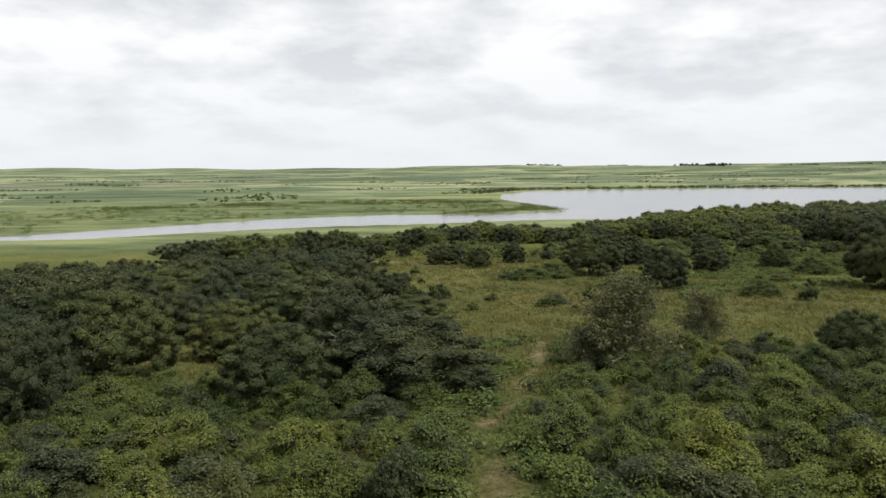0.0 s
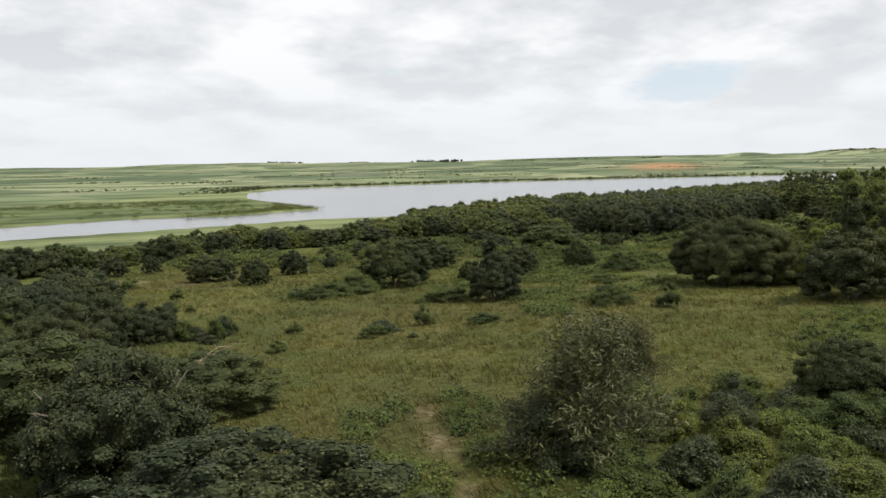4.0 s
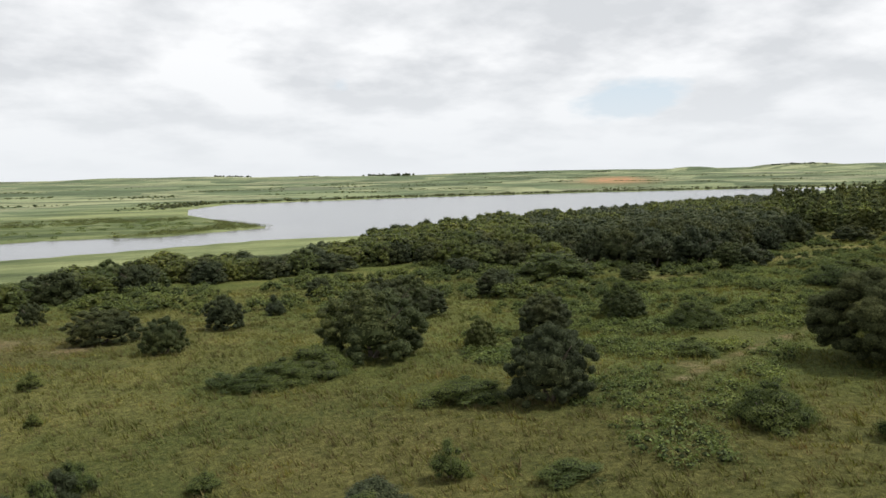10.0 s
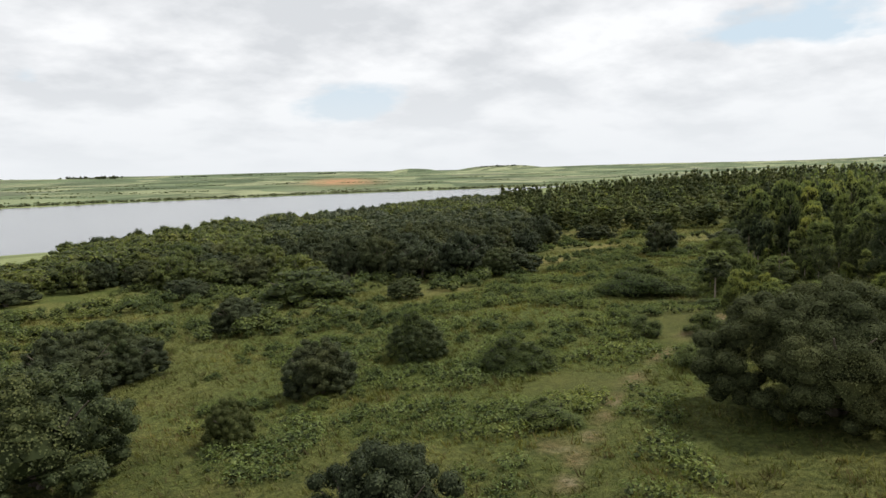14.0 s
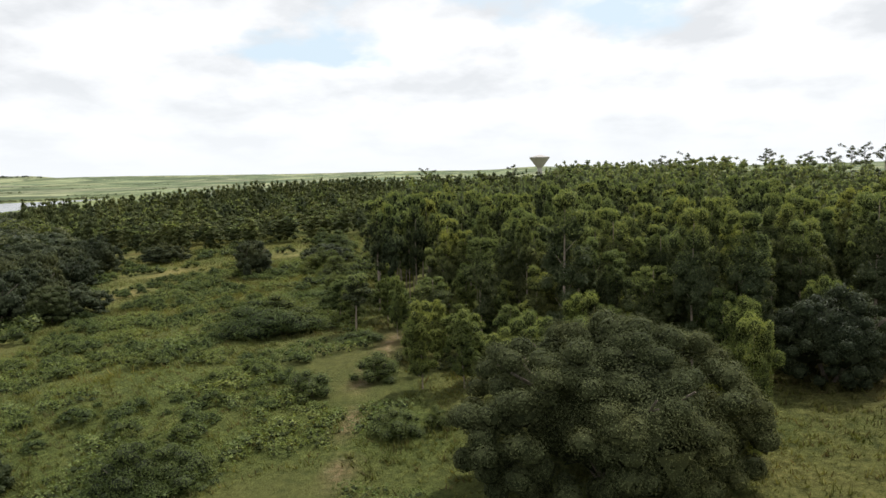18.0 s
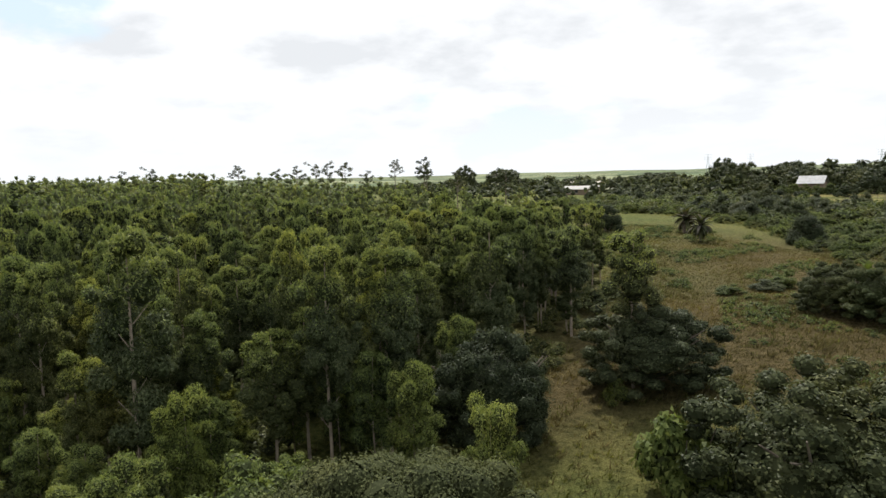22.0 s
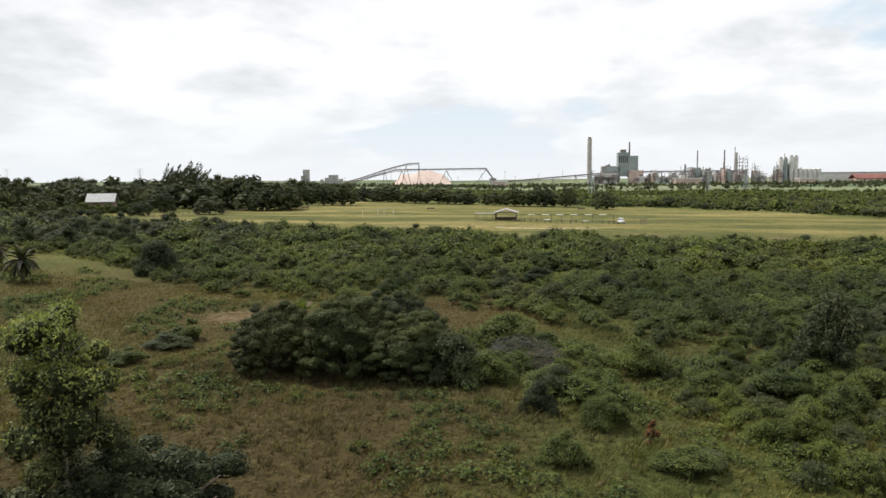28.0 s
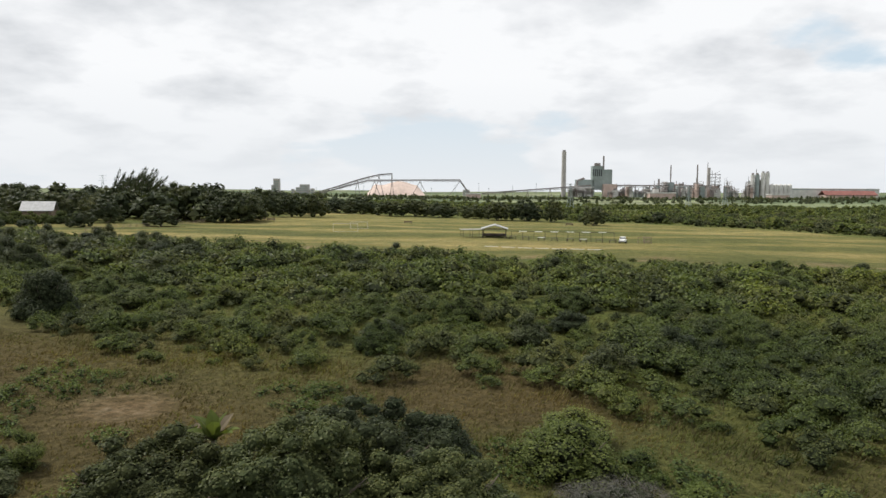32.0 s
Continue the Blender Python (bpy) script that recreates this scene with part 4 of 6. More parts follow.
SKY_TREES = [
    (330.0, 143.1, 19.7), (312.9, 106.5, 17.2), (288.4, 53.3, 16.0), (276.8, 46.7, 15.8), (260.6, 25.7, 14.5), (247.5, 18.8, 12.3),
    (240.9, 15.5, 13.8), (234.2, 12.6, 14.3), (226.3, 7.5, 14.7), (195.0, 2.3, 15.6), (227.9, -0.5, 12.0), (230.1, 11.1, 14.5),
    (237.4, -16.0, 15.9), (239.9, -30.1, 14.7), (170.3, 10.5, 12.4), (171.1, -4.0, 12.4),
]


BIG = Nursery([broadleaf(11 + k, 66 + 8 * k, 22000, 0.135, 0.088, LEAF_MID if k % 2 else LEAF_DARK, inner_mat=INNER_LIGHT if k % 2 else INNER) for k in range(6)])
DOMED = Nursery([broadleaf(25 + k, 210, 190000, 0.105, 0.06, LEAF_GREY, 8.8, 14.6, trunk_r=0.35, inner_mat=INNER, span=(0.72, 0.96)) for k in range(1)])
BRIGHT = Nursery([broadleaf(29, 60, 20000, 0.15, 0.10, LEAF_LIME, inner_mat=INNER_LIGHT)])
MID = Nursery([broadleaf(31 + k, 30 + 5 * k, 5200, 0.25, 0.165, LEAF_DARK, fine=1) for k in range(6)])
# LEAF_DARK core: shade inside these lighter crowns put into its colour
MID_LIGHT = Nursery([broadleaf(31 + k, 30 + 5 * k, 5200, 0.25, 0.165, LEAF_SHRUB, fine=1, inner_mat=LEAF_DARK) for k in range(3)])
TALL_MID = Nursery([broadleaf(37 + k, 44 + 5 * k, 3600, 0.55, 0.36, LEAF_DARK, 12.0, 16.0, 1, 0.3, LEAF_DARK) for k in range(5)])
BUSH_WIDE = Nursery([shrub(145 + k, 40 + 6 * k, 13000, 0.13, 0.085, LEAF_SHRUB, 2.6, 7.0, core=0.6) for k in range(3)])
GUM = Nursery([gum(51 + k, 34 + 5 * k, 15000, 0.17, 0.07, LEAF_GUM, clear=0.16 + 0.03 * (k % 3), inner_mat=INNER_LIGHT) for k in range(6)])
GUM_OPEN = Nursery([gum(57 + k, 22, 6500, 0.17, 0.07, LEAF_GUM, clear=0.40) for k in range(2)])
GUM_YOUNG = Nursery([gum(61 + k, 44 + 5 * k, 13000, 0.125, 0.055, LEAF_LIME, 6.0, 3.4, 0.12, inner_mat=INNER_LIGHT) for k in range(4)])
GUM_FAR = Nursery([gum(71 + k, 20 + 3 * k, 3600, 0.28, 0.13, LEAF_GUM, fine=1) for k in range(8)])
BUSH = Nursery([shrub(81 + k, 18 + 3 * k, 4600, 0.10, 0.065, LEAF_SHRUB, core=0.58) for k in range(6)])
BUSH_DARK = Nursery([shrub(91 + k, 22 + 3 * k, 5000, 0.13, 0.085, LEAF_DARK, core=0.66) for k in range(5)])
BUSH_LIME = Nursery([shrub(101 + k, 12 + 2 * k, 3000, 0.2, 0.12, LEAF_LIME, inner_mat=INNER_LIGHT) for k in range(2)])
BUSH_GREY = Nursery([shrub(111 + k, 22, 9000, 0.3, 0.022, TWIG_GREY, 2.0, 7.0, core=0.3) for k in range(1)])
BUSH_RUST = Nursery([shrub(115, 6, 700, 0.2, 0.07, LEAF_RUST)])
FEATHER = Nursery([feathery(121 + k, 110, 34, LEAF_FEATHER, 7.0, 6.6) for k in range(2)])
EMERGENT = Nursery([emergent(125 + k) for k in range(4)])
CASUARINA = Nursery([casuarina(131)])
KINDS = [BRIGHT, GUM_OPEN, MID_LIGHT, TALL_MID, BUSH_WIDE, BIG, DOMED, MID, GUM, GUM_YOUNG, GUM_FAR, BUSH, BUSH_DARK, BUSH_LIME, BUSH_GREY, BUSH_RUST, FEATHER, EMERGENT, CASUARINA]

ROUND_LABEL = "dark green broadleaf tree with a dense rounded crown"
for x, y, h, w in MEADOW_TREES[:17] + MEADOW_TREES[20:]:
    (BIG if y < 170 else MID).plant(x, y, h, w, ROUND_LABEL + " in the meadow", group="meadow trees")
for x, y, h, w in START_TREES:
    BIG.plant(x, y, h, w * 1.15, "dark broadleaf tree in a thick clump above the meadow", group="clump of dark trees")
for x, y, h, w in START_DARK:
    BIG.plant(x, y, h, w, "low dark round broadleaf tree beside the scrub")
for x, y, h, w in FEATHERY_TREES:
    FEATHER.plant(x, y, h, w * 1.55, "grey-green feathery tree with wispy upright sprays", group="feathery trees")
for x, y, h, w in ((11.2, 51.0, 2.8, 4.0), (12.6, 49.8, 2.0, 3.2), (22.0, 59.6, 2.2, 3.4)):
    BUSH_DARK.plant(x, y, h, w, "dark leafy bush at the foot of a feathery tree", "bush")
for x, y, h, w in ((-6.5, 112.0, 2.2, 3.4), (-3.1, 103.8, 1.5, 3.2), (-0.1, 105.7, 2.0, 2.4), (-5.9, 117.5, 2.2, 3.0), (-1.7, 101.2, 1.0, 2.4)):
    BUSH_DARK.plant(x, y, h, w, "dark thorny bush beside bare reddish soil", "bush", "thorny bushes")
for x, y, h, w in MEADOW_BUSHES:
    (BIG if h > 5 else BUSH_WIDE if w > 5 else BUSH_DARK if h > 2.8 else BUSH).plant(x, y, h, w, "leafy bush standing in the long meadow grass", "bush", "meadow bushes")
for k, (x, y, h, w) in enumerate(SLOPE):
    if k in (0, 6, 7, 8, 9):
        (MID if k else MID_LIGHT).plant(x, y, h, w, ROUND_LABEL + " on the slope", group="slope trees")
    elif k not in (1, 2, 3, 4, 5):
        BUSH.plant(x, y, h, w, "light green leafy bush on the scrubby slope", "bush", "slope bushes")
DOMED.plant(64.2, 95.0, 9.4, 15.4, "wide grey-green broadleaf tree with a domed crown")
for x, y, h, w in ((69.6, 88.3, 4.4, 6.4),):
    BUSH_LIME.plant(x, y, h, w, "yellow-green leafy bush at the plantation edge", "bush")
BRIGHT.plant(70.4, 95.8, 8.2, 8.6, "bright green broadleaf tree before the plantation")
for k, (x, y, h, w) in enumerate(EDGE_EUC):
    if k in (0, 12, 13):
        GUM_OPEN.plant(x, y, h, w * 1.1, "slender eucalyptus with an open crown and a pale stem", group="edge eucalyptus")
    elif k in (14, 15, 16, 17):
        GUM.plant(x, y, h * 1.05, w * 1.1, "slender eucalyptus with a pale stem at the plantation edge", group="edge eucalyptus")
    else:
        GUM_YOUNG.plant(x, y, h, w * 1.1, "young bright green eucalyptus with a pointed crown", group="young eucalyptus")
for k, (x, y, h, w) in enumerate(EAST_TREES):
    if k < 3:
        BIG.plant(x, y, h, w, "broad dark green tree with low branches", pick=2 * k)
    else:
        BUSH_LIME.plant(x, y, h, w, "bright yellow-green bush beside a tree", "bush")
for k, (x, y, h, w) in enumerate(SOUTH):
    kind = BUSH_GREY if k == 7 else BIG if k in (4, 5, 16, 17) else BUSH_DARK if k in (0, 1, 2, 4, 5, 9, 13, 14, 15) else BUSH
    label = "grey half-bare thorny bush" if k == 7 else "dense dark green bush on the grassland" if kind in (BUSH_DARK, BIG) else "leafy green bush on the grassland"
    if k not in (0, 3):
        kind.plant(x, y, h, w, label, "bush", "grassland bushes", pick=k % 6 if kind is BIG else None)
for k, (x, y, h, w) in enumerate(MORE_BUSHES):
    (BUSH if k % 3 else BUSH_DARK).plant(x, y, h, w, "low leafy bush in rough grass", "bush", "grassland bushes")
BUSH_RUST.plant(54.4, 53.5, 1.1, 1.2, "small withered rust-orange bush in rough grass", "bush")
for x, y, h, w in FIELD_TREES:
    TALL_MID.plant(x, y, h * (0.82 if x > 25 and y < -280 else 1.0), w, "dark shade tree with a spreading crown along the playing field", group="field trees")
for x, y, h, w in BELT_TREES:
    TALL_MID.plant(x, y, h, w, "dark tree in the belt behind the playing field", group="tree belt")
CASUARINA.plant(175.4, -232.6, 22, 27, "tall casuarina with wind-swept feathery branches", turn=3.58)
for x, y, h, w in ((168, -222, 13, 15), (184, -226, 14, 16), (160, -214, 11, 13), (196, -222, 12, 15), (150, -212, 12, 15), (205, -205, 11, 14), (216, -200, 13, 16), (228, -196, 14, 17), (240, -205, 14, 16), (143, -236, 14, 17), (128, -250, 13, 17), (117, -262, 12, 16), (108, -270, 12, 15)):
    TALL_MID.plant(x, y, h, w, "dark tree in the belt behind the playing field", group="tree belt")
for x, y, h, w in ((162, -150, 5.5, 8), (176, -147, 2.6, 7), (184, -146, 2.4, 6), (192, -148, 5.5, 8), (199, -158, 8, 11), (163, -172, 9, 11), (172, -184, 10, 13), (195, -182, 10, 13)):
    TALL_MID.plant(x, y, h, w, "dark tree crowding round a pale-roofed house", group="trees by the house")
TALL_MID.plant(330, 335, 14, 15, "tall dark spreading tree by the end of the lake")
for x, y, h in SKY_TREES:
    EMERGENT.plant(x, y, h * 0.86, h * 0.45, "tall thin emergent tree above the plantation", group="emergent trees")

for x, y, h, w in ((150, 136, 4.0, 8), (140, 131, 3.5, 7), (171, 139, 4.2, 9), (128, 127, 3.0, 6), (116, 124, 2.6, 5), (184, 146, 4, 8)):
    BUSH_WIDE.plant(x, y, h, w, "broad dark bush beside the plantation track", "bush", "track bushes")
for k in range(14):
    GUM_YOUNG.plant(104 + 4.2 * k, 119 + 5 * math.sin(1.9 * k) * 0.5 + 0.1 * k, 4 + 1.6 * math.sin(2.7 * k), 2.8 + 0.5 * math.sin(k), "young bright green eucalyptus with a pointed crown", group="young eucalyptus")

for k in range(6):
    BUSH_WIDE.plant(179.2 - 0.906 * (4 * k - 10), -161 - 0.42 * (4 * k - 10), 3.7, 6.5, "dark bush growing up before a pale-roofed house", "bush", "bushes by the house")

# clump of dark trees above the start
rng = np.random.default_rng(5)
px, py = scatter(rng, [(-100, 60), (-66, 104), (-45, 130), (-20, 152), (-15, 125), (-10, 92), (-18, 74), (-34, 62), (-30, 45), (-60, 40)], 6.5)
for x, y in zip(px, py):
    (BIG if x > -40 and y < 100 else MID).plant(x, y, rng.uniform(5.5, 7.5), rng.uniform(7.5, 10.5), "dark broadleaf tree in a thick clump above the meadow", group="clump of dark trees")


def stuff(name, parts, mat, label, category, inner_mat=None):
    # without inner_mat the cores are INNER, which has the inside shade painted in
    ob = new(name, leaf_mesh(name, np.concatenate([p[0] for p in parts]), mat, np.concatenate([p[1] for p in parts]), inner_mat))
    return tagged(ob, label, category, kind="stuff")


def bunch(seed, lobes, count, length, width, h, w, droop=0.0, clear=0.0, fine=0, core=0.74):
    """Leaves of one far tree or low bush, with no stem that could be seen."""
    r = np.random.default_rng(seed)
    a = np.arange(lobes) * 2.4 + r.uniform(-1.1, 1.1, lobes)
    s = np.sqrt((np.arange(lobes) + 0.4) / lobes) * r.uniform(0.6, 1.25, lobes)
    radii = r.uniform(0.55, 1.35, lobes) * w * 0.5 / math.sqrt(lobes)
    c = np.stack([np.cos(a) * s * w * 0.34, np.sin(a) * s * w * 0.34, h * clear + h * (1 - clear) * np.maximum(0.75 - 0.5 * s ** 1.4, 0.15) * r.uniform(0.6, 1.2, lobes)], -1)
    return lobed(r, c, radii, count, length, width, droop, 0.85, fine, core, facing=0.5)


def canopy(seed, lobes, count, length, width, h, w, fine=0):
    """Leaves of one tree of a closed wood: a broad low dome of overlapping heads."""
    r = np.random.default_rng(seed)
    a = np.arange(lobes) * 2.4 + r.uniform(-0.6, 0.6, lobes)
    s = np.sqrt((np.arange(lobes) + 0.4) / lobes)
    radii = r.uniform(0.7, 1.3, lobes) * w * 0.52 / math.sqrt(lobes)
    c = np.stack([np.cos(a) * s * w * 0.42, np.sin(a) * s * w * 0.42, h * (0.80 - 0.36 * s ** 2) * r.uniform(0.86, 1.1, lobes)], -1)
    c = np.concatenate([c, [[0, 0, h * 0.36]]])
    return lobed(r, c, np.concatenate([radii, [w * 0.36]]), count, length, width, 0.0, 0.8, fine, 0.82, facing=0.4)


def both(pair, *where):
    return tuple(moved(p, *where) for p in pair)


def sow(rng, corners, step, kinds, lo, hi, sink=0.15, gaps=-2.0, grain=0.09, skip=None):
    """One leafy bunch at each place of a polygon, with gaps where the noise is low."""
    made = []
    for k, (x, y) in enumerate(zip(*scatter(rng, corners, step))):
        n = noise.noise(Vector((x * grain, y * grain, 3.0)))
        if n < gaps or (skip and in_polygon(x, y, skip)) or min(float(segment_distance(x, y, line)) for line in PATHS) < 0.9 or any(math.hypot(x - sx, y - sy) < 1.2 * sr for sx, sy, sr in SANDS) or float(lake_distance(x, y)) < 4:
            continue
        s = rng.uniform(lo, hi) * (1 + 0.5 * n)
        made.append(both(kinds[k % len(kinds)], x, y, float(height(x, y)) - sink, s * rng.uniform(0.95, 1.25), s, k * 1.1))
    return made


# woodland along the lake shore
SHORE_WOOD = [(-60, 175), (-22, 211), (0, 223), (22, 232), (55, 240), (66, 244), (80, 226), (94, 206), (108, 190), (110, 166), (140, 178), (169, 189), (215, 235), (330, 320), (470, 420), (470, 480), (330, 415), (210, 362), (125, 345), (95, 318), (80, 285), (50, 265), (34, 268), (4, 250), (-40, 215), (-75, 190)]
px, py = scatter(rng, SHORE_WOOD, 7.6)
order = np.argsort(np.hypot(px - 60, py - 90))
NEAR_CANOPY = [canopy(200 + k, 14 + k, 520, 0.55, 0.4, 7.0, 9.0, 1) for k in range(4)]
FAR_TREES = [canopy(210 + k, 12 + k, 230, 0.85, 0.62, 7.0, 9.0) for k in range(4)]
rest, pale_rest = [], []
for k, j in enumerate(order):
    x, y, h, w = px[j], py[j], rng.uniform(5.0, 7.6) + 2.3 * float(smooth(px[j], 50, 120)), rng.uniform(8.5, 12.0)
    if k < 130:
        if x < 100 and j % 2 == 0:
            MID_LIGHT.plant(x, y, h, w, "lighter green broadleaf tree in the lakeside woodland", group="lakeside woodland")
        else:
            MID.plant(x, y, h, w, "dark broadleaf tree in the lakeside woodland", group="lakeside woodland")
    else:
        wave = noise.noise(Vector((x * 0.03, y * 0.03, 5.0)))
        pale = wave + 0.5 * near(x, y, 92, 285, 45) - 0.25 * near(x, y, 170, 240, 60) > 0.05
        (pale_rest if pale else rest).append(both((NEAR_CANOPY if k < 420 else FAR_TREES)[j % 4], x, y, float(height(x, y)), w * 1.15 / 9.0, h * (1 + 0.22 * wave) / 7.0, j * 1.3))
stuff("far_lakeside_wood", rest, LEAF_DARK, "dark broadleaf wood far along the lake shore", "wood", LEAF_DARK)
# dark cores again paint the shade below the lighter leaves
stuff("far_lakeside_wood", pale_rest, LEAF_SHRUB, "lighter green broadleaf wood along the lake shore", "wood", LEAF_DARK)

# eucalyptus plantation
EDGE_LINE = [(98, 114), (88, 109), (81, 101), (82, 93), (84, 87), (80, 83)]
PLANTATION = [(96, 112), (88, 107), (84, 100), (82.5, 92), (81, 86), (82.5, 79), (84.5, 72), (89, 62), (94, 50), (104, 40), (120, 32), (138, 22), (185, 20), (185, 127), (165, 126), (130, 120), (112, 118)]
FAR_PLANTATION = [(186, 20), (330, 30), (420, 60), (400, 260), (320, 326), (206, 232), (184, 178), (190, 162), (202, 146), (199, 127), (186, 127)]
ax, ay = scatter(rng, PLANTATION, 3.15, 0.6)
bx, by = scatter(rng, FAR_PLANTATION, 5.2, 0.8)
px, py = np.concatenate([ax, bx]), np.concatenate([ay, by])
order = np.argsort(np.hypot(px - 55, py - 95))
FAR_GUMS = []
for k in range(6):
    r = np.random.default_rng(300 + k)
    FAR_GUMS.append(lobed(r, *gum_lobes(r, 8, 10.0, 4.0, 0.14), 210, 0.55, 0.32, 0.4, 1.0, 0, 0.72))
OLD_GUMS = []
for k in range(5):
    r = np.random.default_rng(340 + k)
    OLD_GUMS.append(lobed(r, *gum_lobes(r, 12, 10.0, 5.6, 0.06), 460, 0.42, 0.24, 0.4, 1.0, 0, 0.72))
LOW_GUMS = [(f[0][f[0][:, 0, 2] <= 6.6], f[1]) for f in FAR_GUMS]
rest, spots = [], []
for k, j in enumerate(order):
    x, y = px[j], py[j]
    old = x > 184 and y > 90
    top = rng.uniform(4.4, 9.0) + 7.6 * float(smooth(x, 215, 300)) - 6.0 * float(smooth(y, 190, 300)) if old else rng.uniform(8.6, 13.4) + 3.8 * float(smooth(x, 100, 195)) + 2.4 * float(smooth(x, 185, 240))
    h = max(4.5, top - float(height(x, y))) * (0.74 if rng.random() < 0.28 else 1.0)
    inside = float(segment_distance(x, y, EDGE_LINE)) if x < 120 else 99.0
    young = inside < 9 and rng.random() < 0.5
    if inside < 12 and y > 90:
        h *= 0.62 + 0.38 * float(smooth(inside, 2, 12))
    w = rng.uniform(2.5, 4.0) * (1.7 if x > 186 else 1.0)
    if young:
        GUM_YOUNG.plant(x, y, h * rng.uniform(0.5, 0.72), w * 0.85, "young bright green eucalyptus with a pointed crown", group="young eucalyptus")
    elif k < 120:
        GUM.plant(x, y, h, w, "plantation eucalyptus with a narrow olive crown", group="eucalyptus plantation")
    elif k < 360:
        GUM_FAR.plant(x, y, h, w, "plantation eucalyptus with a narrow olive crown", group="eucalyptus plantation")
    else:
        where = (x, y, float(height(x, y)), w / 4.0, h / 10.0, j * 0.7)
        rest.append(both(OLD_GUMS[j % 5], x, y, float(height(x, y)), w / 5.6, h / 10.0, j * 0.7) if old and x < 270 else both((FAR_GUMS if old else LOW_GUMS)[j % 6], *where))
        if x < 184 or y < 90 or j % 3:
            spots.append((j, where))
# upper leaves set apart for the lighter, sunlit-top colour
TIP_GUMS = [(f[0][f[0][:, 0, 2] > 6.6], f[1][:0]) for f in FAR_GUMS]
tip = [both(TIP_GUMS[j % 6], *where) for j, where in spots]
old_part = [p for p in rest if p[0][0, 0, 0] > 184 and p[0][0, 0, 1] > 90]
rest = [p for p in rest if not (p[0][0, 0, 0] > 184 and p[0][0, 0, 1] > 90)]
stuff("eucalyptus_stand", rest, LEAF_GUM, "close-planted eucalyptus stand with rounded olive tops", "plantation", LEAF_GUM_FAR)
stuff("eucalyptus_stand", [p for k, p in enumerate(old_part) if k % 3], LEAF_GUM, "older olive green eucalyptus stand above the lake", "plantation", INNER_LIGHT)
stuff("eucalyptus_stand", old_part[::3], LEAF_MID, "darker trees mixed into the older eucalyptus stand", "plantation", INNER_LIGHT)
stuff("eucalyptus_tips", tip, LEAF_TIP, "fresh light green tips of the eucalyptus stand, sunlit tops put into their colour", "plantation")

for (x0, y0), (x1, y1) in zip(EDGE_LINE, EDGE_LINE[1:]):
    n = int(math.hypot(x1 - x0, y1 - y0) / 4.4)
    for k in range(n):
        s = (k + rng.uniform(0.1, 0.9)) / n
        GUM_YOUNG.plant(x0 + (x1 - x0) * s + rng.uniform(0, 2.5), y0 + (y1 - y0) * s, rng.uniform(3.0, 6.5), rng.uniform(1.8, 3.0), "young bright green eucalyptus with a pointed crown", group="young eucalyptus")

# low thicket before the playing field, scrub on the slope and at the start
LOW = [bunch(400 + k, 10, 250, 0.26, 0.17, 1.6, 3.4, core=0.52) for k in range(8)]
LOW_FINE = [bunch(430 + k, 15, 1000, 0.125, 0.082, 1.6, 3.4, core=0.55) for k in range(9)]
SCRUB_FINE = [bunch(410 + k, 13, 1500, 0.125, 0.082, 1.6, 3.0, core=0.5) for k in range(7)]
HERB = [bunch(420 + k, 7, 120, 0.16, 0.1, 0.5, 1.9, core=0.3) for k in range(5)]
THICKET = [(150, -30), (126, -19), (110, -10), (95, 9), (84, 17), (76, 17), (62, 20), (55, 24), (51, 31), (43, 34), (30, 20), (0, 6), (-30, 0), (-60, -6), (-70, -32), (-28, -40), (9, -42), (46, -52), (83, -64), (113, -82), (150, -96), (200, -105), (200, -40)]
THICKET_FRONT = [(150, -30), (126, -19), (110, -10), (95, 9), (84, 17), (76, 17), (62, 20), (55, 24), (51, 31), (43, 34), (30, 20), (0, 6), (-20, 2), (-20, -4), (60, -4), (90, -14), (120, -40)]
# INNER and INNER_LIGHT cores paint the shade inside the bushes
for corners, kinds in ((THICKET_FRONT, LOW_FINE), (THICKET, LOW)):
    parts = sow(rng, corners, 3.1 if kinds is LOW_FINE else 2.8, kinds, 0.45, 1.5 if kinds is LOW_FINE else 1.85, gaps=-0.42, skip=None if kinds is LOW_FINE else THICKET_FRONT)
    stuff("thicket", parts[::6] + parts[3::6], LEAF_MID, "dark bushes scattered through the low thicket", "thicket")
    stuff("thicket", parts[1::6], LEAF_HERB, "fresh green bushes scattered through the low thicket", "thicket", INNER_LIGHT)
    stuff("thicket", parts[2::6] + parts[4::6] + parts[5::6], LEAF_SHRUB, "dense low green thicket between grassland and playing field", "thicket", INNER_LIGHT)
CORNER = [(52, 9), (46.5, 20), (43, 27), (37, 31), (22, 24), (8, 8), (40, 2)]
made = sow(rng, CORNER, 2.5, LOW_FINE, 0.9, 1.6)
stuff("thicket", made[::2], LEAF_MID, "dense dark thicket closing on the grassland", "thicket")
stuff("thicket", made[1::2], LEAF_SHRUB, "dense green thicket closing on the grassland", "thicket", INNER_LIGHT)
spots = np.random.default_rng(61)
for x, y in zip(*scatter(spots, [(126, -22), (100, 4), (84, 14), (62, 16), (40, 26), (0, 14), (-26, -4), (-26, -36), (46, -48), (83, -60), (113, -76)], 9.0)):
    n = noise.noise(Vector((x * 0.05, y * 0.05, 8.0)))
    if n > -0.1:
        (BUSH_DARK if n > 0.12 else BUSH).plant(x, y, spots.uniform(1.6, 2.8), spots.uniform(3.0, 5.6), "rounded leafy bush standing above the low thicket", "bush", "thicket bushes")
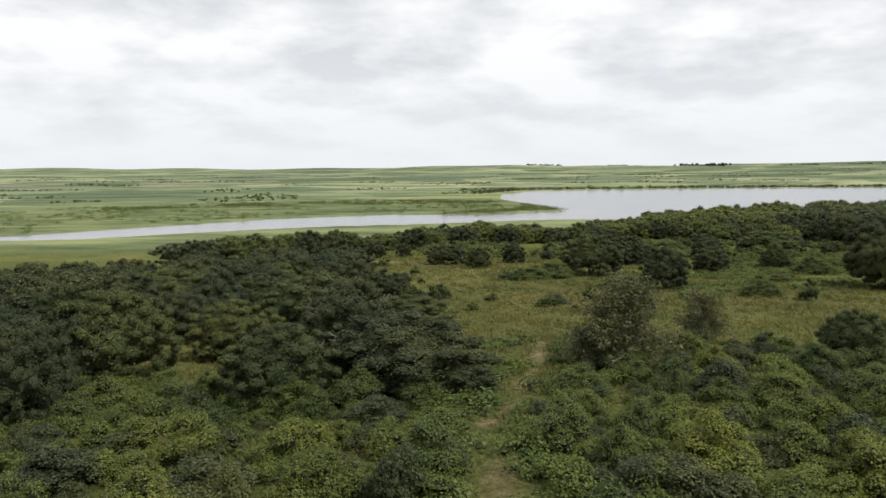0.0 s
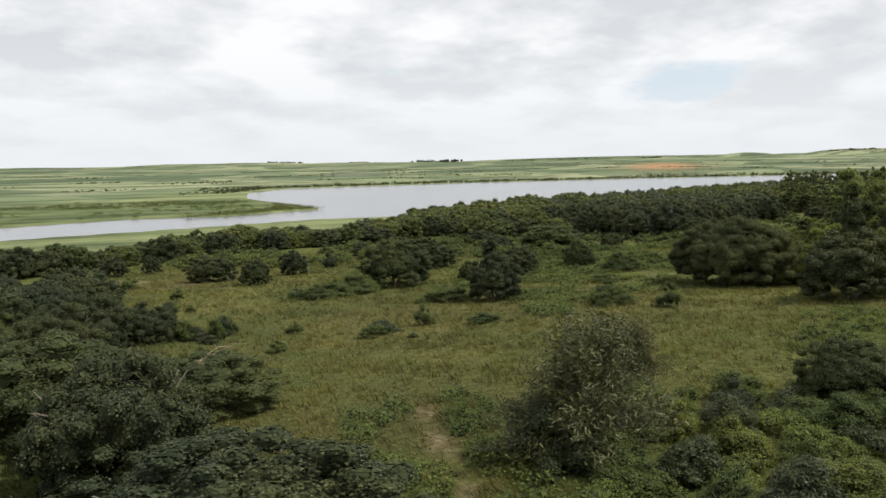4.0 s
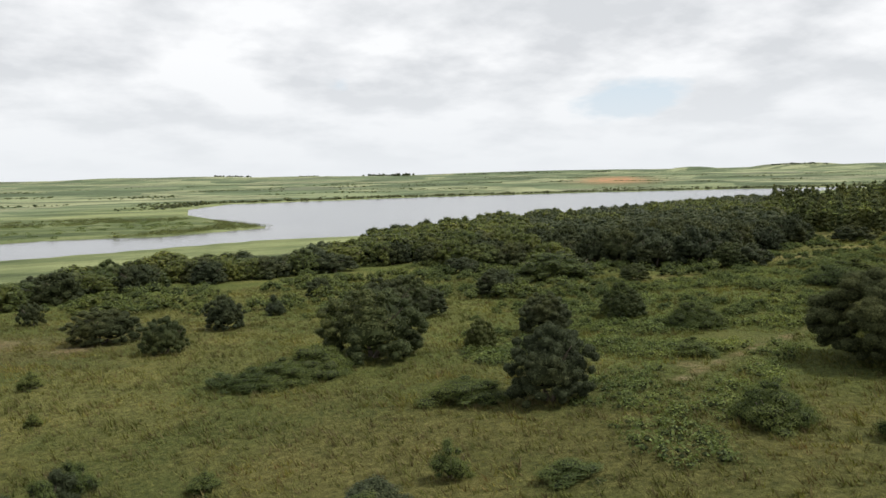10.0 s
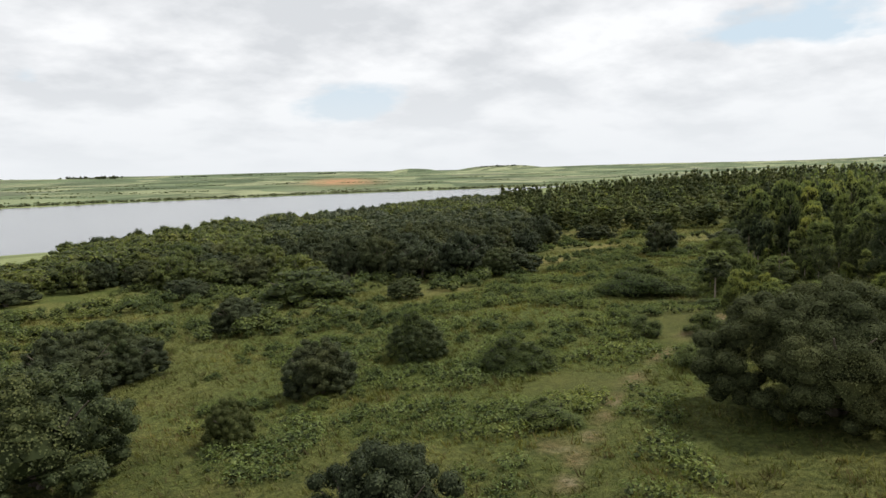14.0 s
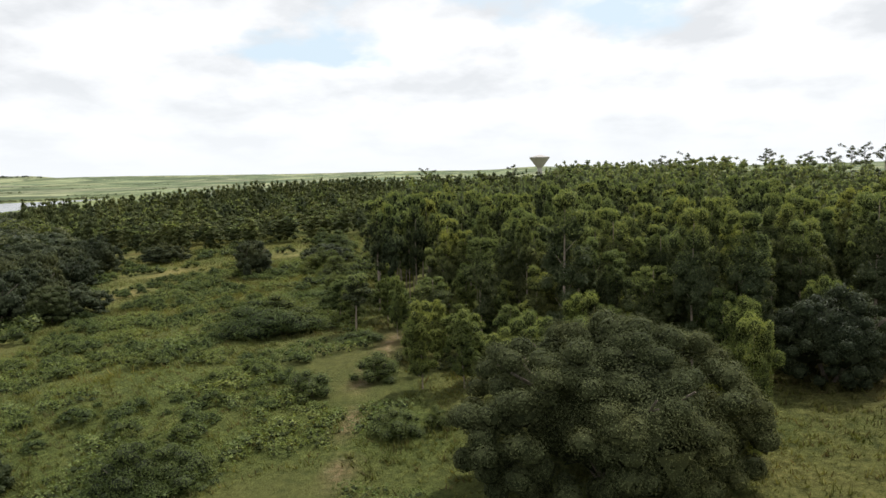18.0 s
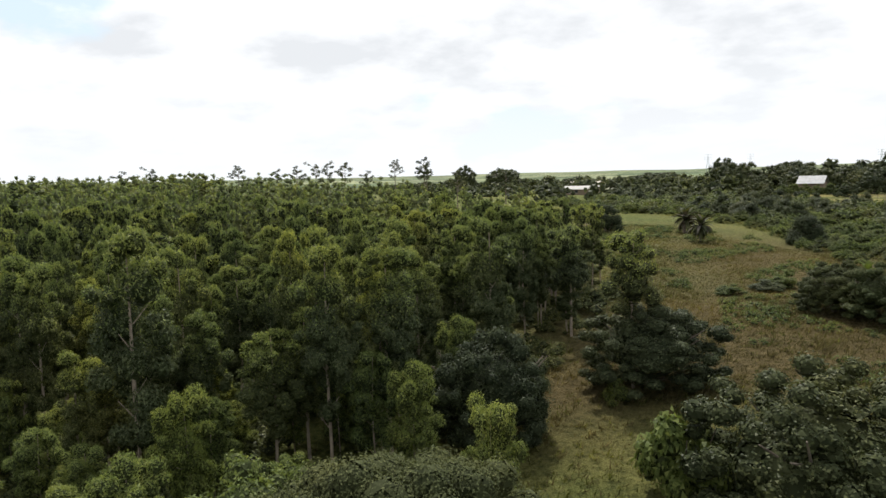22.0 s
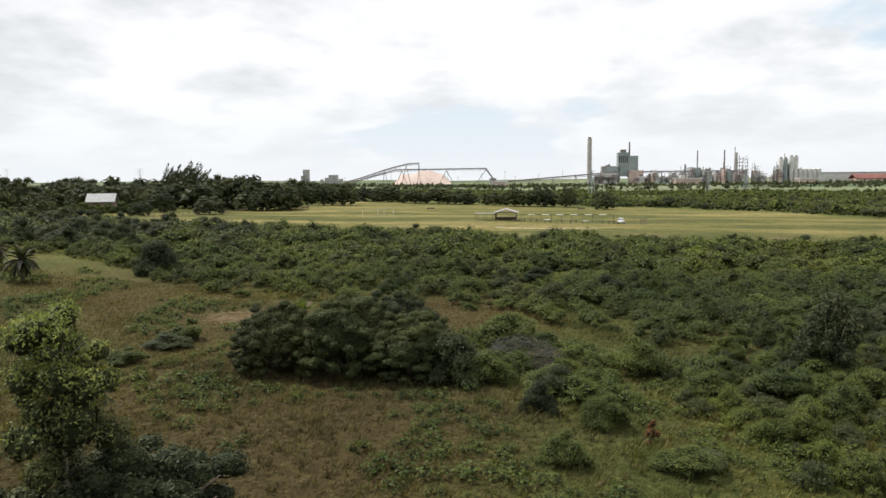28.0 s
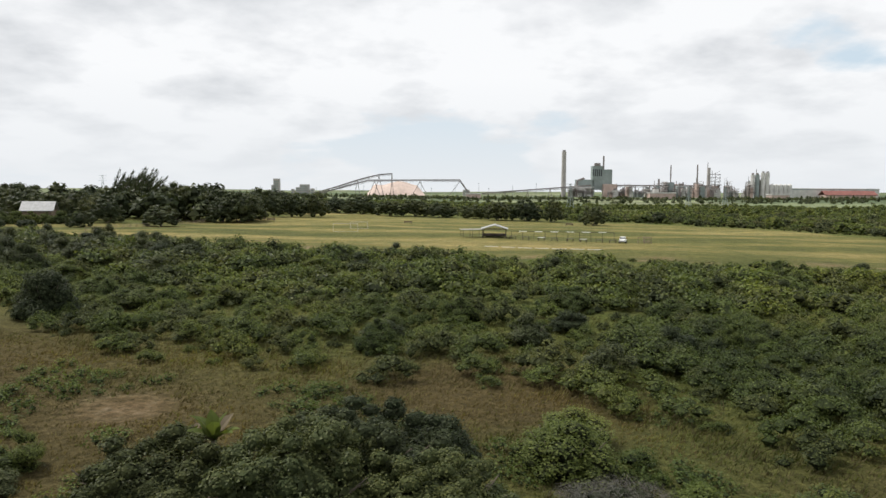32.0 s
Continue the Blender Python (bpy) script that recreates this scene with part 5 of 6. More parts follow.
SCRUB = [(66, 120), (80, 118), (95, 120), (118, 126), (150, 130), (175, 165), (150, 165), (130, 172), (112, 158), (100, 162), (84, 172), (70, 162), (55, 152), (44, 142), (38, 134), (48, 124)]
UNDERGROWTH = [(100, 116), (88, 110), (81, 101), (82, 92), (84, 86), (79, 80), (83, 71), (89, 61), (93, 50), (104, 40), (120, 34), (122, 60), (106, 80), (104, 104)]
stuff("undergrowth", sow(rng, UNDERGROWTH, 3.4, LOW_FINE, 0.7, 1.5), LEAF_MID, "dark leafy undergrowth below the eucalyptus trees", "undergrowth")
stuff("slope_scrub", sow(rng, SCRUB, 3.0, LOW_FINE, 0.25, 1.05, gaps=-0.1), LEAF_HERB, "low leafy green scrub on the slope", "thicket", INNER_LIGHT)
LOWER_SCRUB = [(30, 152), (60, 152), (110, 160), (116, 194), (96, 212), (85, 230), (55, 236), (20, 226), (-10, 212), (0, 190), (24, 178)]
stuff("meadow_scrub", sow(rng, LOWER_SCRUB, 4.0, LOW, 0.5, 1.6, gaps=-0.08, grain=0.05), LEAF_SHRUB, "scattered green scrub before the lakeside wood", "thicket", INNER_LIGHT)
BACK_SLOPE = [(100, 160), (175, 165), (232, 215), (195, 238), (130, 200)]
stuff("slope_scrub", sow(rng, BACK_SLOPE, 3.6, LOW, 0.3, 1.2, gaps=0.0), LEAF_HERB, "low green scrub on the back of the slope", "thicket", INNER_LIGHT)
TRACK_SIDE = [(125, 122), (190, 130), (208, 178), (170, 165), (140, 142)]
stuff("slope_scrub", sow(rng, TRACK_SIDE, 3.2, LOW, 0.3, 1.3, gaps=-0.05), LEAF_SHRUB, "green scrub beside the plantation track", "thicket")
TALL_THICKET = [(100, -22), (128, -26), (160, -50), (200, -70), (200, -110), (125, -88), (98, -60)]
stuff("tall_thicket", sow(rng, TALL_THICKET, 4.4, LOW, 1.0, 1.9, gaps=-0.2), LEAF_MID, "tall dark thicket beside the grassland", "thicket")
for x, y in zip(*scatter(spots, TALL_THICKET, 8.0)):
    BUSH_DARK.plant(x, y, spots.uniform(2.2, 4.2), spots.uniform(4.0, 7.0), "tall dark rounded bush in the thicket beside the grassland", "bush", "thicket bushes")
SLOPE_HERBS = [(30, 84), (60, 104), (72, 106), (100, 116), (150, 128), (170, 160), (120, 160), (60, 150), (36, 130), (36, 108)]
made = sow(rng, SLOPE_HERBS, 1.5, HERB, 0.5, 1.5, 0.05, -0.03, 0.11)
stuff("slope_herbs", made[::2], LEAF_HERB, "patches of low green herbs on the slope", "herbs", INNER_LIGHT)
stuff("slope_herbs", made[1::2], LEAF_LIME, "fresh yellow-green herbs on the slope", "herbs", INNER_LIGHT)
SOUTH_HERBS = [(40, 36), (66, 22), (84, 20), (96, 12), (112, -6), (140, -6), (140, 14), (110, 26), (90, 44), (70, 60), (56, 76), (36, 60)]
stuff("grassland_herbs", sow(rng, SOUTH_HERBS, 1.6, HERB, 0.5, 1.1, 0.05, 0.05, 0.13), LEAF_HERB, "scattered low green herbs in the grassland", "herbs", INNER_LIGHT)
START_SCRUB = [(-34, 22), (0, 22), (0.5, 34), (0, 37), (2, 42), (3, 48), (-6, 44), (-12, 48), (-30, 47), (-46, 38)]
START_SCRUB_EAST = [(4.4, 22), (30, 22), (52, 44), (48, 60), (34, 54), (20, 57), (14, 50), (9.5, 46), (6, 40), (4, 36)]
for corners in (START_SCRUB, START_SCRUB_EAST):
    made = sow(rng, corners, 2.1, SCRUB_FINE, 0.5, 1.05)
    stuff("scrub", made[::3], LEAF_SHRUB, "dense leafy green scrub beside a footpath", "thicket")
    stuff("scrub", made[1::3], LEAF_HERB, "fresh green leafy scrub beside a footpath", "thicket")
    stuff("scrub", made[2::3], LEAF_DARK, "dark leafy scrub beside a footpath", "thicket")
    for x, y in zip(*scatter(rng, corners, 4.0)):
        (BUSH if rng.random() < 0.85 else BUSH_DARK).plant(x, y, rng.uniform(1.3, 2.5), rng.uniform(2.4, 4.4), "leafy green bush in the scrub beside the footpath", "bush", "scrub bushes")

PATH_SIDE = [(-1, 22), (5, 22), (5, 36), (8, 42), (12, 52), (14, 66), (4, 66), (2, 50), (0, 42), (-1, 36)]
verge = [p for p in sow(rng, PATH_SIDE, 1.25, HERB, 0.6, 1.5, 0.05, -0.2, 0.2) if cover(p[0][0, 0, 0], p[0][0, 0, 1])[2] < 0.12]
stuff("path_verge", verge, LEAF_HERB, "low green herbs crowding a narrow footpath", "herbs", INNER_LIGHT)
MIXED = [(66, 38), (60, 32.5), (55, 33.5), (49, 38), (46, 44), (54, 49), (62, 48), (66, 43)]
made = sow(rng, MIXED, 2.3, SCRUB_FINE, 0.4, 1.1, gaps=-0.15, grain=0.15)
stuff("scrub", made[::2], LEAF_SHRUB, "mixed green scrub on the rough grassland", "thicket")
stuff("scrub", made[1::2], LEAF_HERB, "fresh green scrub on the rough grassland", "thicket")
FIELD_EDGE = [(122, -96), (93, -79), (69, -77), (42, -69), (13, -62), (-60, -52), (-60, -34), (13, -42), (46, -52), (83, -64), (113, -82)]
stuff("field_edge_scrub", sow(rng, FIELD_EDGE, 3.4, LOW, 0.3, 1.1, gaps=0.15, grain=0.12), LEAF_SHRUB, "scattered bushes along the near edge of the playing field", "thicket")
FIELD_WEST = [(-64, -52), (-150, -60), (-260, -150), (-250, -330), (-60, -380), (60, -370), (50, -316), (-8, -280), (-74, -232), (-92, -152), (-152, -108)]
made = sow(rng, FIELD_WEST, 5.4, LOW, 0.5, 2.6, gaps=-0.12, grain=0.06)
stuff("rough_bush", made[::4], LEAF_DARK, "dark bushes in the rough beside the playing field", "bush")
stuff("rough_bush", made[1::4], LEAF_HERB, "fresh green bushes in the rough beside the playing field", "bush")
stuff("rough_bush", made[2::4], LEAF_SHRUB, "green bushes in the rough beside the playing field", "bush")
stuff("rough_bush", made[3::4], LEAF_FEATHER, "dull grey-brown bushes in the rough beside the playing field", "bush")

# bush country beyond the playing field and across the lake
WILD = [bunch(440 + k, 4, 34, 1.6, 1.1, 4.0, 7.0) for k in range(4)]
BUSHVELD = [(-70, -60), (-160, -60), (-420, -200), (-560, -560), (-120, -900), (300, -900), (360, -520), (130, -370), (60, -312), (-5, -275), (-70, -240), (-100, -160)]
stuff("bush_country", sow(rng, BUSHVELD, 12.0, WILD, 0.5, 1.25, gaps=-0.25, grain=0.012), LEAF_SHRUB, "green bush country behind the playing field", "bush", INNER_LIGHT)
BELT = [bunch(450 + k, 9, 120, 1.1, 0.8, 7.0, 9.0) for k in range(4)]
TREE_BELT = [(134, -205), (150, -188), (186, -185), (200, -170), (212, -200), (240, -300), (130, -380), (118, -360), (140, -300)]
stuff("tree_belt", sow(rng, TREE_BELT, 10.5, BELT, 1.0, 2.0, 0.0, gaps=-0.12, grain=0.03), LEAF_DARK, "belt of dark trees behind the playing field", "trees")
LOW_BELT = [(200, -170), (230, -160), (300, -145), (420, -220), (430, -330), (240, -300), (212, -200)]
stuff("tree_belt", sow(rng, LOW_BELT, 11.5, BELT, 0.5, 1.1, 0.0, gaps=-0.05, grain=0.03), LEAF_MID, "lower scattered trees beyond the house", "trees")
EAST_BUSH = [(200, -60), (330, 0), (640, -40), (640, -420), (380, -420), (250, -300), (210, -200)]
stuff("far_bush", sow(rng, EAST_BUSH, 14.0, WILD, 0.6, 1.3, gaps=-0.1, grain=0.012), LEAF_DARK, "dark scattered bush beyond the tree belt", "bush")
BLOB = [bunch(460 + k, 2, 14, 4.0, 3.0, 5.0, 14.0) for k in range(3)]
ACROSS = [(-900, 330), (-300, 360), (-120, 520), (40, 720), (60, 930), (150, 1040), (420, 1090), (700, 1070), (1050, 980), (1500, 900), (2300, 1300), (1900, 2300), (300, 2600), (-1500, 2000), (-1500, 600)]
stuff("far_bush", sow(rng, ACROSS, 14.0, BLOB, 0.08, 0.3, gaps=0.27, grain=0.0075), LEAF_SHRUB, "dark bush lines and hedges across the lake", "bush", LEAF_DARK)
REED = [bunch(480 + k, 9, 70, 0.9, 0.5, 0.5, 10.0, core=0.3) for k in range(3)]
stuff("reeds", sow(rng, PENINSULA, 11.0, REED, 0.25, 0.8, gaps=-0.05, grain=0.02), LEAF_HERB, "dull green reeds and sedge across the water", "reeds", LEAF_HERB)
EDGE_REEDS = [(0, 440), (40, 440), (86, 468), (90, 480), (76, 560), (66, 570), (60, 500), (20, 460)]
stuff("reeds", sow(rng, EDGE_REEDS, 5.0, REED, 0.35, 0.9), LEAF_MID, "dark reed beds along the water's edge", "reeds", LEAF_SHRUB)
DARK_REEDS = [(-260, 560), (-100, 640), (20, 650), (56, 600), (40, 570), (-90, 570), (-240, 500)]
stuff("reeds", sow(rng, DARK_REEDS, 7.0, REED, 0.3, 1.1, gaps=-0.1, grain=0.02), LEAF_MID, "darker sedge and bush behind the reed flat", "reeds", LEAF_SHRUB)
SHORE_FAR = [(60, 860), (120, 1000), (414, 1045), (700, 1030), (1010, 945), (1260, 880), (1300, 900), (1040, 985), (720, 1075), (420, 1090), (100, 1050), (45, 900)]
stuff("far_bush", sow(rng, SHORE_FAR, 9.0, BLOB, 0.15, 0.5), LEAF_DARK, "dark reeds and bush along the far lake shore", "bush", LEAF_DARK)
TALL = [bunch(470 + k, 4, 26, 6.0, 4.0, 16.0, 16.0) for k in range(3)]
for x0, y0, long, n, tall in ((1470, 3980, 300, 70, 2.0), (620, 4180, 200, 40, 1.0), (1070, 4100, 190, 40, 1.0), (1930, 3790, 170, 24, 0.9), (2560, 3400, 110, 22, 1.3), (3240, 2640, 260, 40, 1.0), (2200, 3600, 400, 30, 0.9)):
    way = Vector((y0, -x0, 0)).normalized()
    made = []
    for k in range(n):
        s = rng.uniform(-0.5, 0.5) * long
        x, y = x0 + way.x * s, y0 + way.y * s
        made.append(both(TALL[k % 3], x, y, float(height(x, y)) - 1, rng.uniform(0.6, 1.1), tall * rng.uniform(0.3, 0.85), k))
    stuff("skyline_trees", made, LEAF_DARK, "dark stand of trees far off on the skyline", "trees")
for kind in KINDS:
    kind.clear()

# ---- palms and a fallen branch ----
def palm(x, y, h, w, label, upright=0.35, fronds=26):
    r = np.random.default_rng(int(x * 10))
    root = empty("palm", x, y, float(height(x, y)))
    top = h * 0.6
    part("trunk", tubes((((0, 0, -0.2), (0.1, 0, h * 0.3), (0, 0, top)), (0.2, 0.16, 0.14))), BARK, root)
    for k in range(fronds):
        a = k * 2.4
        rise = (upright + (1 - upright) * r.uniform(-0.75, 1.0)) * 1.45
        long = w * r.uniform(0.42, 0.58)
        way, side = Vector((math.cos(a), math.sin(a), 0)), Vector((-math.sin(a), math.cos(a), 0))
        bm = bmesh.new()
        at, last = Vector((0, 0, top)), None
        for j in range(6):
            s = j / 5
            bend = rise - 1.1 * s * (1.15 - upright)
            wide = (0.10 if upright > 0.5 else 0.055) * w * (math.sin(math.pi * min(1, s * 0.85 + 0.15)) + 0.05)
            row = (bm.verts.new(at + side * wide + Vector((0, 0, 0.5 * wide))), bm.verts.new(at), bm.verts.new(at - side * wide + Vector((0, 0, 0.5 * wide))))
            if last:
                bm.faces.new((last[0], last[1], row[1], row[0]))
                bm.faces.new((last[1], last[2], row[2], row[1]))
            last = row
            at = at + (way * math.cos(bend) + Vector((0, 0, math.sin(bend)))) * long / 5
        part("frond", bm, (TWIG_GREY if k % 4 == 3 else LEAF_HERB) if upright > 0.5 else TWIG_GREY if k % 3 == 0 else LEAF_FEATHER, root)
    return tagged(root, label, "palm")


palm(113.2, 6.6, 4.2, 5.0, "squat grey-green palm with drooping fronds", 0.1, 60)
palm(122.0, -2.0, 4.0, 5.5, "squat grey-green palm with drooping fronds", 0.1, 60)
palm(75.1, 39.0, 5.2, 2.6, "strap-leaved palm rising beside a dark bush", 0.6, 11)
palm(76.3, 38.3, 4.3, 2.6, "strap-leaved palm rising beside a dark bush", 0.6, 10)

branch = empty("fallen_branch", -1.8, 92.0, float(height(-1.8, 92.0)) + 0.05, 55)
part("limb", tubes((((-3.2, 0, 0.0), (-1, 0.3, 0.5), (1.2, 0.1, 0.9), (3.0, -0.5, 0.5)), (0.09, 0.07, 0.05, 0.02))), BARK_PALE, branch)
for k in range(6):
    part("twig", tubes((((-2 + 0.8 * k, 0.2, 0.4), (-1.4 + 0.8 * k, 0.9 * (-1) ** k, 0.9), (-0.8 + 0.8 * k, 1.5 * (-1) ** k, 0.8)), (0.035, 0.02, 0.008)), sides=5), BARK_PALE, branch)
tagged(branch, "fallen bare pale branch lying in the grass", "branch")


# ---- the playing field ----
def ground_at(x, y):
    return float(height(x, y))


def gable_roof(bm, x0, x1, y0, y1, eave, ridge, thick=0.08, over=0.4):
    """Two slopes with thickness, ridge along y."""
    mid = (x0 + x1) / 2
    drop = (ridge - eave) / (mid - x0)
    for s in (-1, 1):
        edge = mid + s * ((x1 - x0) / 2 + over)
        low = eave - drop * over
        pts = [(mid, ridge), (edge, low), (edge, low + thick), (mid, ridge + thick)]
        rings = [[bm.verts.new((px, y, pz)) for px, pz in pts] for y in (y0 - over, y1 + over)]
        for j in range(4):
            bm.faces.new((rings[0][j], rings[0][(j + 1) % 4], rings[1][(j + 1) % 4], rings[1][j]))
        bm.faces.new(rings[0][::-1])
        bm.faces.new(rings[1])
    return bm


def open_shelter(x, y, turn, wide, deep, eave, ridge):
    root = empty("open_shelter", x, y, ground_at(x, y), turn)
    for px in (-wide / 2 + 0.2, wide / 2 - 0.2):
        for py in (-deep / 2 + 0.2, 0, deep / 2 - 0.2):
            part("post", tubes((((px, py, -0.3), (px, py, eave)), (0.11, 0.10)), sides=8), TIMBER_DARK, root)
    part("roof", gable_roof(bmesh.new(), -wide / 2, wide / 2, -deep / 2, deep / 2, eave, ridge, 0.2), ROOF_SHEET, root, "pale sheet gable roof")
    for py in (-deep / 2 + 0.2, deep / 2 - 0.2):
        part("tie_beam", boxes((-wide / 2, wide / 2, py - 0.06, py + 0.06, eave - 0.16, eave)), TIMBER_DARK, root)
    part("rail", boxes((-wide / 2 + 0.3, wide / 2 - 0.3, deep / 2 - 0.25, deep / 2 - 0.15, 0.75, 0.9)), TIMBER_DARK, root)
    # added dark panel that stands for the shade under the roof
    part("half_wall", boxes((-wide / 2 + 0.2, wide / 2 - 0.2, -deep / 2 + 0.15, -deep / 2 + 0.25, 0, 0.8)), TIMBER_DARK, root)
    for px in (-1.6, 1.6):
        part("side_bench", boxes((px - 0.7, px + 0.7, -2.2, 2.4, 0.45, 0.95), bevel=0.03), TIMBER_DARK, root)
    return tagged(root, "open timber shelter with a pale gable roof beside the field", "shelter")


open_shelter(42.0, -126.0, -8, 6.6, 7.0, 2.3, 3.3)

awning = empty("awning", 48.6, -123.5, ground_at(48.6, -123.5), 10)
for px in (-2.6, 0, 2.6):
    for py in (-1.3, 1.3):
        part("post", tubes((((px, py, -0.3), (px, py, 2.1)), (0.06, 0.06)), sides=7), TIMBER_DARK, awning)
part("roof", boxes((-3.0, 3.0, -1.6, 1.6, 2.1, 2.2), bevel=0.02), ROOF_SHEET, awning)
tagged(awning, "flat-roofed sheet awning beside the shelter", "awning")


def pit_rail():
    """A long line of posts with a shade strip on top."""
    root = empty("shade_frame", 24.6, -120.3, 0.0, -12.8)
    base = ground_at(24.6, -120.3)
    root.location.z = base
    for k in range(10):
        part("post", tubes((((-13.5 + 3 * k, 0, -0.8), (-13.5 + 3 * k, 0, 2.3)), (0.06, 0.05)), sides=7), TIMBER_DARK, root)
    for k in range(13):
        part("shade_strip" if k % 2 else "rail", boxes((-13.5 + 2.08 * k, -13.5 + 2.08 * (k + 1) - 0.05, -0.1 if k % 2 == 0 else -0.5, 0.1 if k % 2 == 0 else 0.5, 2.3, 2.38)), WHITE_PAINT if k % 2 else TIMBER_DARK, root)
    return tagged(root, "long timber frame with strips of white shade roofing", "frame")


pit_rail()


def table(x, y, turn, mat=TIMBER_DARK, long=1.8, label="low timber work table on the mown grass"):
    root = empty("work_table", x, y, ground_at(x, y), turn)
    part("tabletop", boxes((-long / 2, long / 2, -0.4, 0.4, 0.78, 0.86), bevel=0.015), mat, root)
    for px in (-long / 2 + 0.12, long / 2 - 0.12):
        for py in (-0.3, 0.3):
            part("leg", boxes((px - 0.05, px + 0.05, py - 0.05, py + 0.05, -0.3, 0.78)), TIMBER_DARK, root)
    return tagged(root, label, "table", "work tables")


for k in range(8):
    s = k / 7
    table(38.0 - 25.5 * s + 0.3 * (k % 2), -119.6 + 5.6 * s, -12 + 9 * (k % 3), WHITE_PAINT if k in (2, 5) else TIMBER_DARK)


def pickup(x, y, turn):
    """A white double-cab."""
    root = empty("pickup_truck", x, y, ground_at(x, y), turn)
    bm = boxes((-0.85, 0.85, -2.5, 2.4, 0.5, 0.98), bevel=0.08)
    part("body", bm, CAR_WHITE, root)
    bm = bmesh.new()
    box(bm, -0.78, 0.78, -0.9, 1.25, 0.98, 1.72)
    for v in bm.verts:
        if v.co.z > 1.5:
            v.co.x *= 0.84
            v.co.y = v.co.y * 0.72 + 0.02
    bmesh.ops.bevel(bm, geom=bm.edges[:], offset=0.06, segments=2, affect="EDGES")
    part("cab", bm, CAR_WHITE, root)
    part("windscreen", boxes((-0.66, 0.66, 0.98, 1.12, 1.05, 1.55)), DARK_GLASS, root)
    part("rear_window", boxes((-0.62, 0.62, -0.84, -0.72, 1.12, 1.55)), DARK_GLASS, root)
    for s in (-1, 1):
        part("side_window", boxes((s * 0.70 - 0.06, s * 0.70 + 0.06, -0.55, 0.75, 1.08, 1.52)), DARK_GLASS, root)
        for py in (-1.55, 1.5):
            wheel = part("wheel", tubes((((s * 0.70, py, 0.36), (s * 0.90, py, 0.36)), (0.36, 0.36)), sides=18), RUBBER, root)
            part("rim", tubes((((s * 0.88, py, 0.36), (s * 0.915, py, 0.36)), (0.2, 0.18)), sides=14), ROOF_SHEET, wheel)
        part("headlight", boxes((s * 0.62 - 0.14, s * 0.62 + 0.14, 2.38, 2.43, 0.75, 0.9)), DARK_GLASS, root)
        part("tail_light", boxes((s * 0.72 - 0.07, s * 0.72 + 0.07, -2.54, -2.49, 0.7, 0.92)), RED_ROOF, root)
    part("bumper", boxes((-0.82, 0.82, 2.38, 2.52, 0.42, 0.6), bevel=0.03), RUBBER, root)
    part("load_bed_cover", boxes((-0.76, 0.76, -2.42, -0.95, 0.98, 1.02)), RUBBER, root)
    return tagged(root, "white pickup truck parked on the mown field", "pickup")


pickup(9.6, -115.8, -22)


def goal(x, y, turn, wide=7.3, high=2.4):
    root = empty("goal_frame", x, y, ground_at(x, y), turn)
    for s in (-1, 1):
        part("upright", tubes((((s * wide / 2, 0, -0.2), (s * wide / 2, 0, high)), (0.045, 0.045)), sides=8), OLD_PAINT, root)
        part("back_stay", tubes(beam((s * wide / 2, 0, high), (s * wide / 2, 1.8, 0.0), 0.035)), OLD_PAINT, root)
    part("crossbar", tubes(beam((-wide / 2, 0, high), (wide / 2, 0, high), 0.06), sides=8), OLD_PAINT, root)
    part("ground_bar", tubes(beam((-wide / 2, 1.8, 0.06), (wide / 2, 1.8, 0.06), 0.04)), OLD_PAINT, root)
    return tagged(root, "faded white tubular goal frame on the field", "goal", "goal frames")


goal(84.2, -150.2, 5)
goal(81.0, -165.0, 12, 5.5, 2.1)
for x, y, turn in ((64.5, -212, 4), (-1.4, -220, 8), (118, -215, 20), (122, -217, 20)):
    bench = empty("bench", x, y, ground_at(x, y), turn)
    part("seat", boxes((-1.6, 1.6, -0.3, 0.3, 0.45, 0.55), bevel=0.02), TIMBER, bench)
    part("backrest", boxes((-1.6, 1.6, 0.28, 0.36, 0.55, 1.0)), TIMBER, bench)
    for px in (-1.3, 1.3):
        part("leg", boxes((px - 0.08, px + 0.08, -0.25, 0.3, -0.2, 0.45)), TIMBER, bench)
    tagged(bench, "dark timber bench at the field", "bench", "benches")


def rail_fence(name, points, label, high=1.2, step=3.0, mat=TIMBER):
    """Posts and two rails along a line; each follows the ground."""
    root = empty(name, points[0][0], points[0][1], ground_at(*points[0]))
    o = Vector((points[0][0], points[0][1], ground_at(*points[0])))
    line = []
    for (ax, ay), (bx, by) in zip(points, points[1:]):
        n = max(1, int(math.hypot(bx - ax, by - ay) / step))
        line += [(ax + (bx - ax) * k / n, ay + (by - ay) * k / n) for k in range(n)]
    line.append(points[-1])
    spots = [Vector((x, y, ground_at(x, y))) - o for x, y in line]
    for p in spots:
        part("post", tubes(beam(p - Vector((0, 0, 0.2)), p + Vector((0, 0, high)), 0.07), sides=6), mat, root)
    for a, b in zip(spots, spots[1:]):
        for z in (0.55, high - 0.12):
            part("rail", tubes(beam(a + Vector((0, 0, z)), b + Vector((0, 0, z)), 0.045), sides=5), mat, root)
    return tagged(root, label, "fence")


rail_fence("rail_fence", [(150, -125), (140, -160), (137, -200)], "dark timber rail fence along the field")
rail_fence("rail_fence", [(102, -83), (92, -79)], "short dark timber rail fence beside the thicket", step=2.5)
rail_fence("wire_fence", [(6.5, -113), (3.0, -113), (3.0, -119)], "thin timber fence corner beside the pickup", 1.8, 1.2)
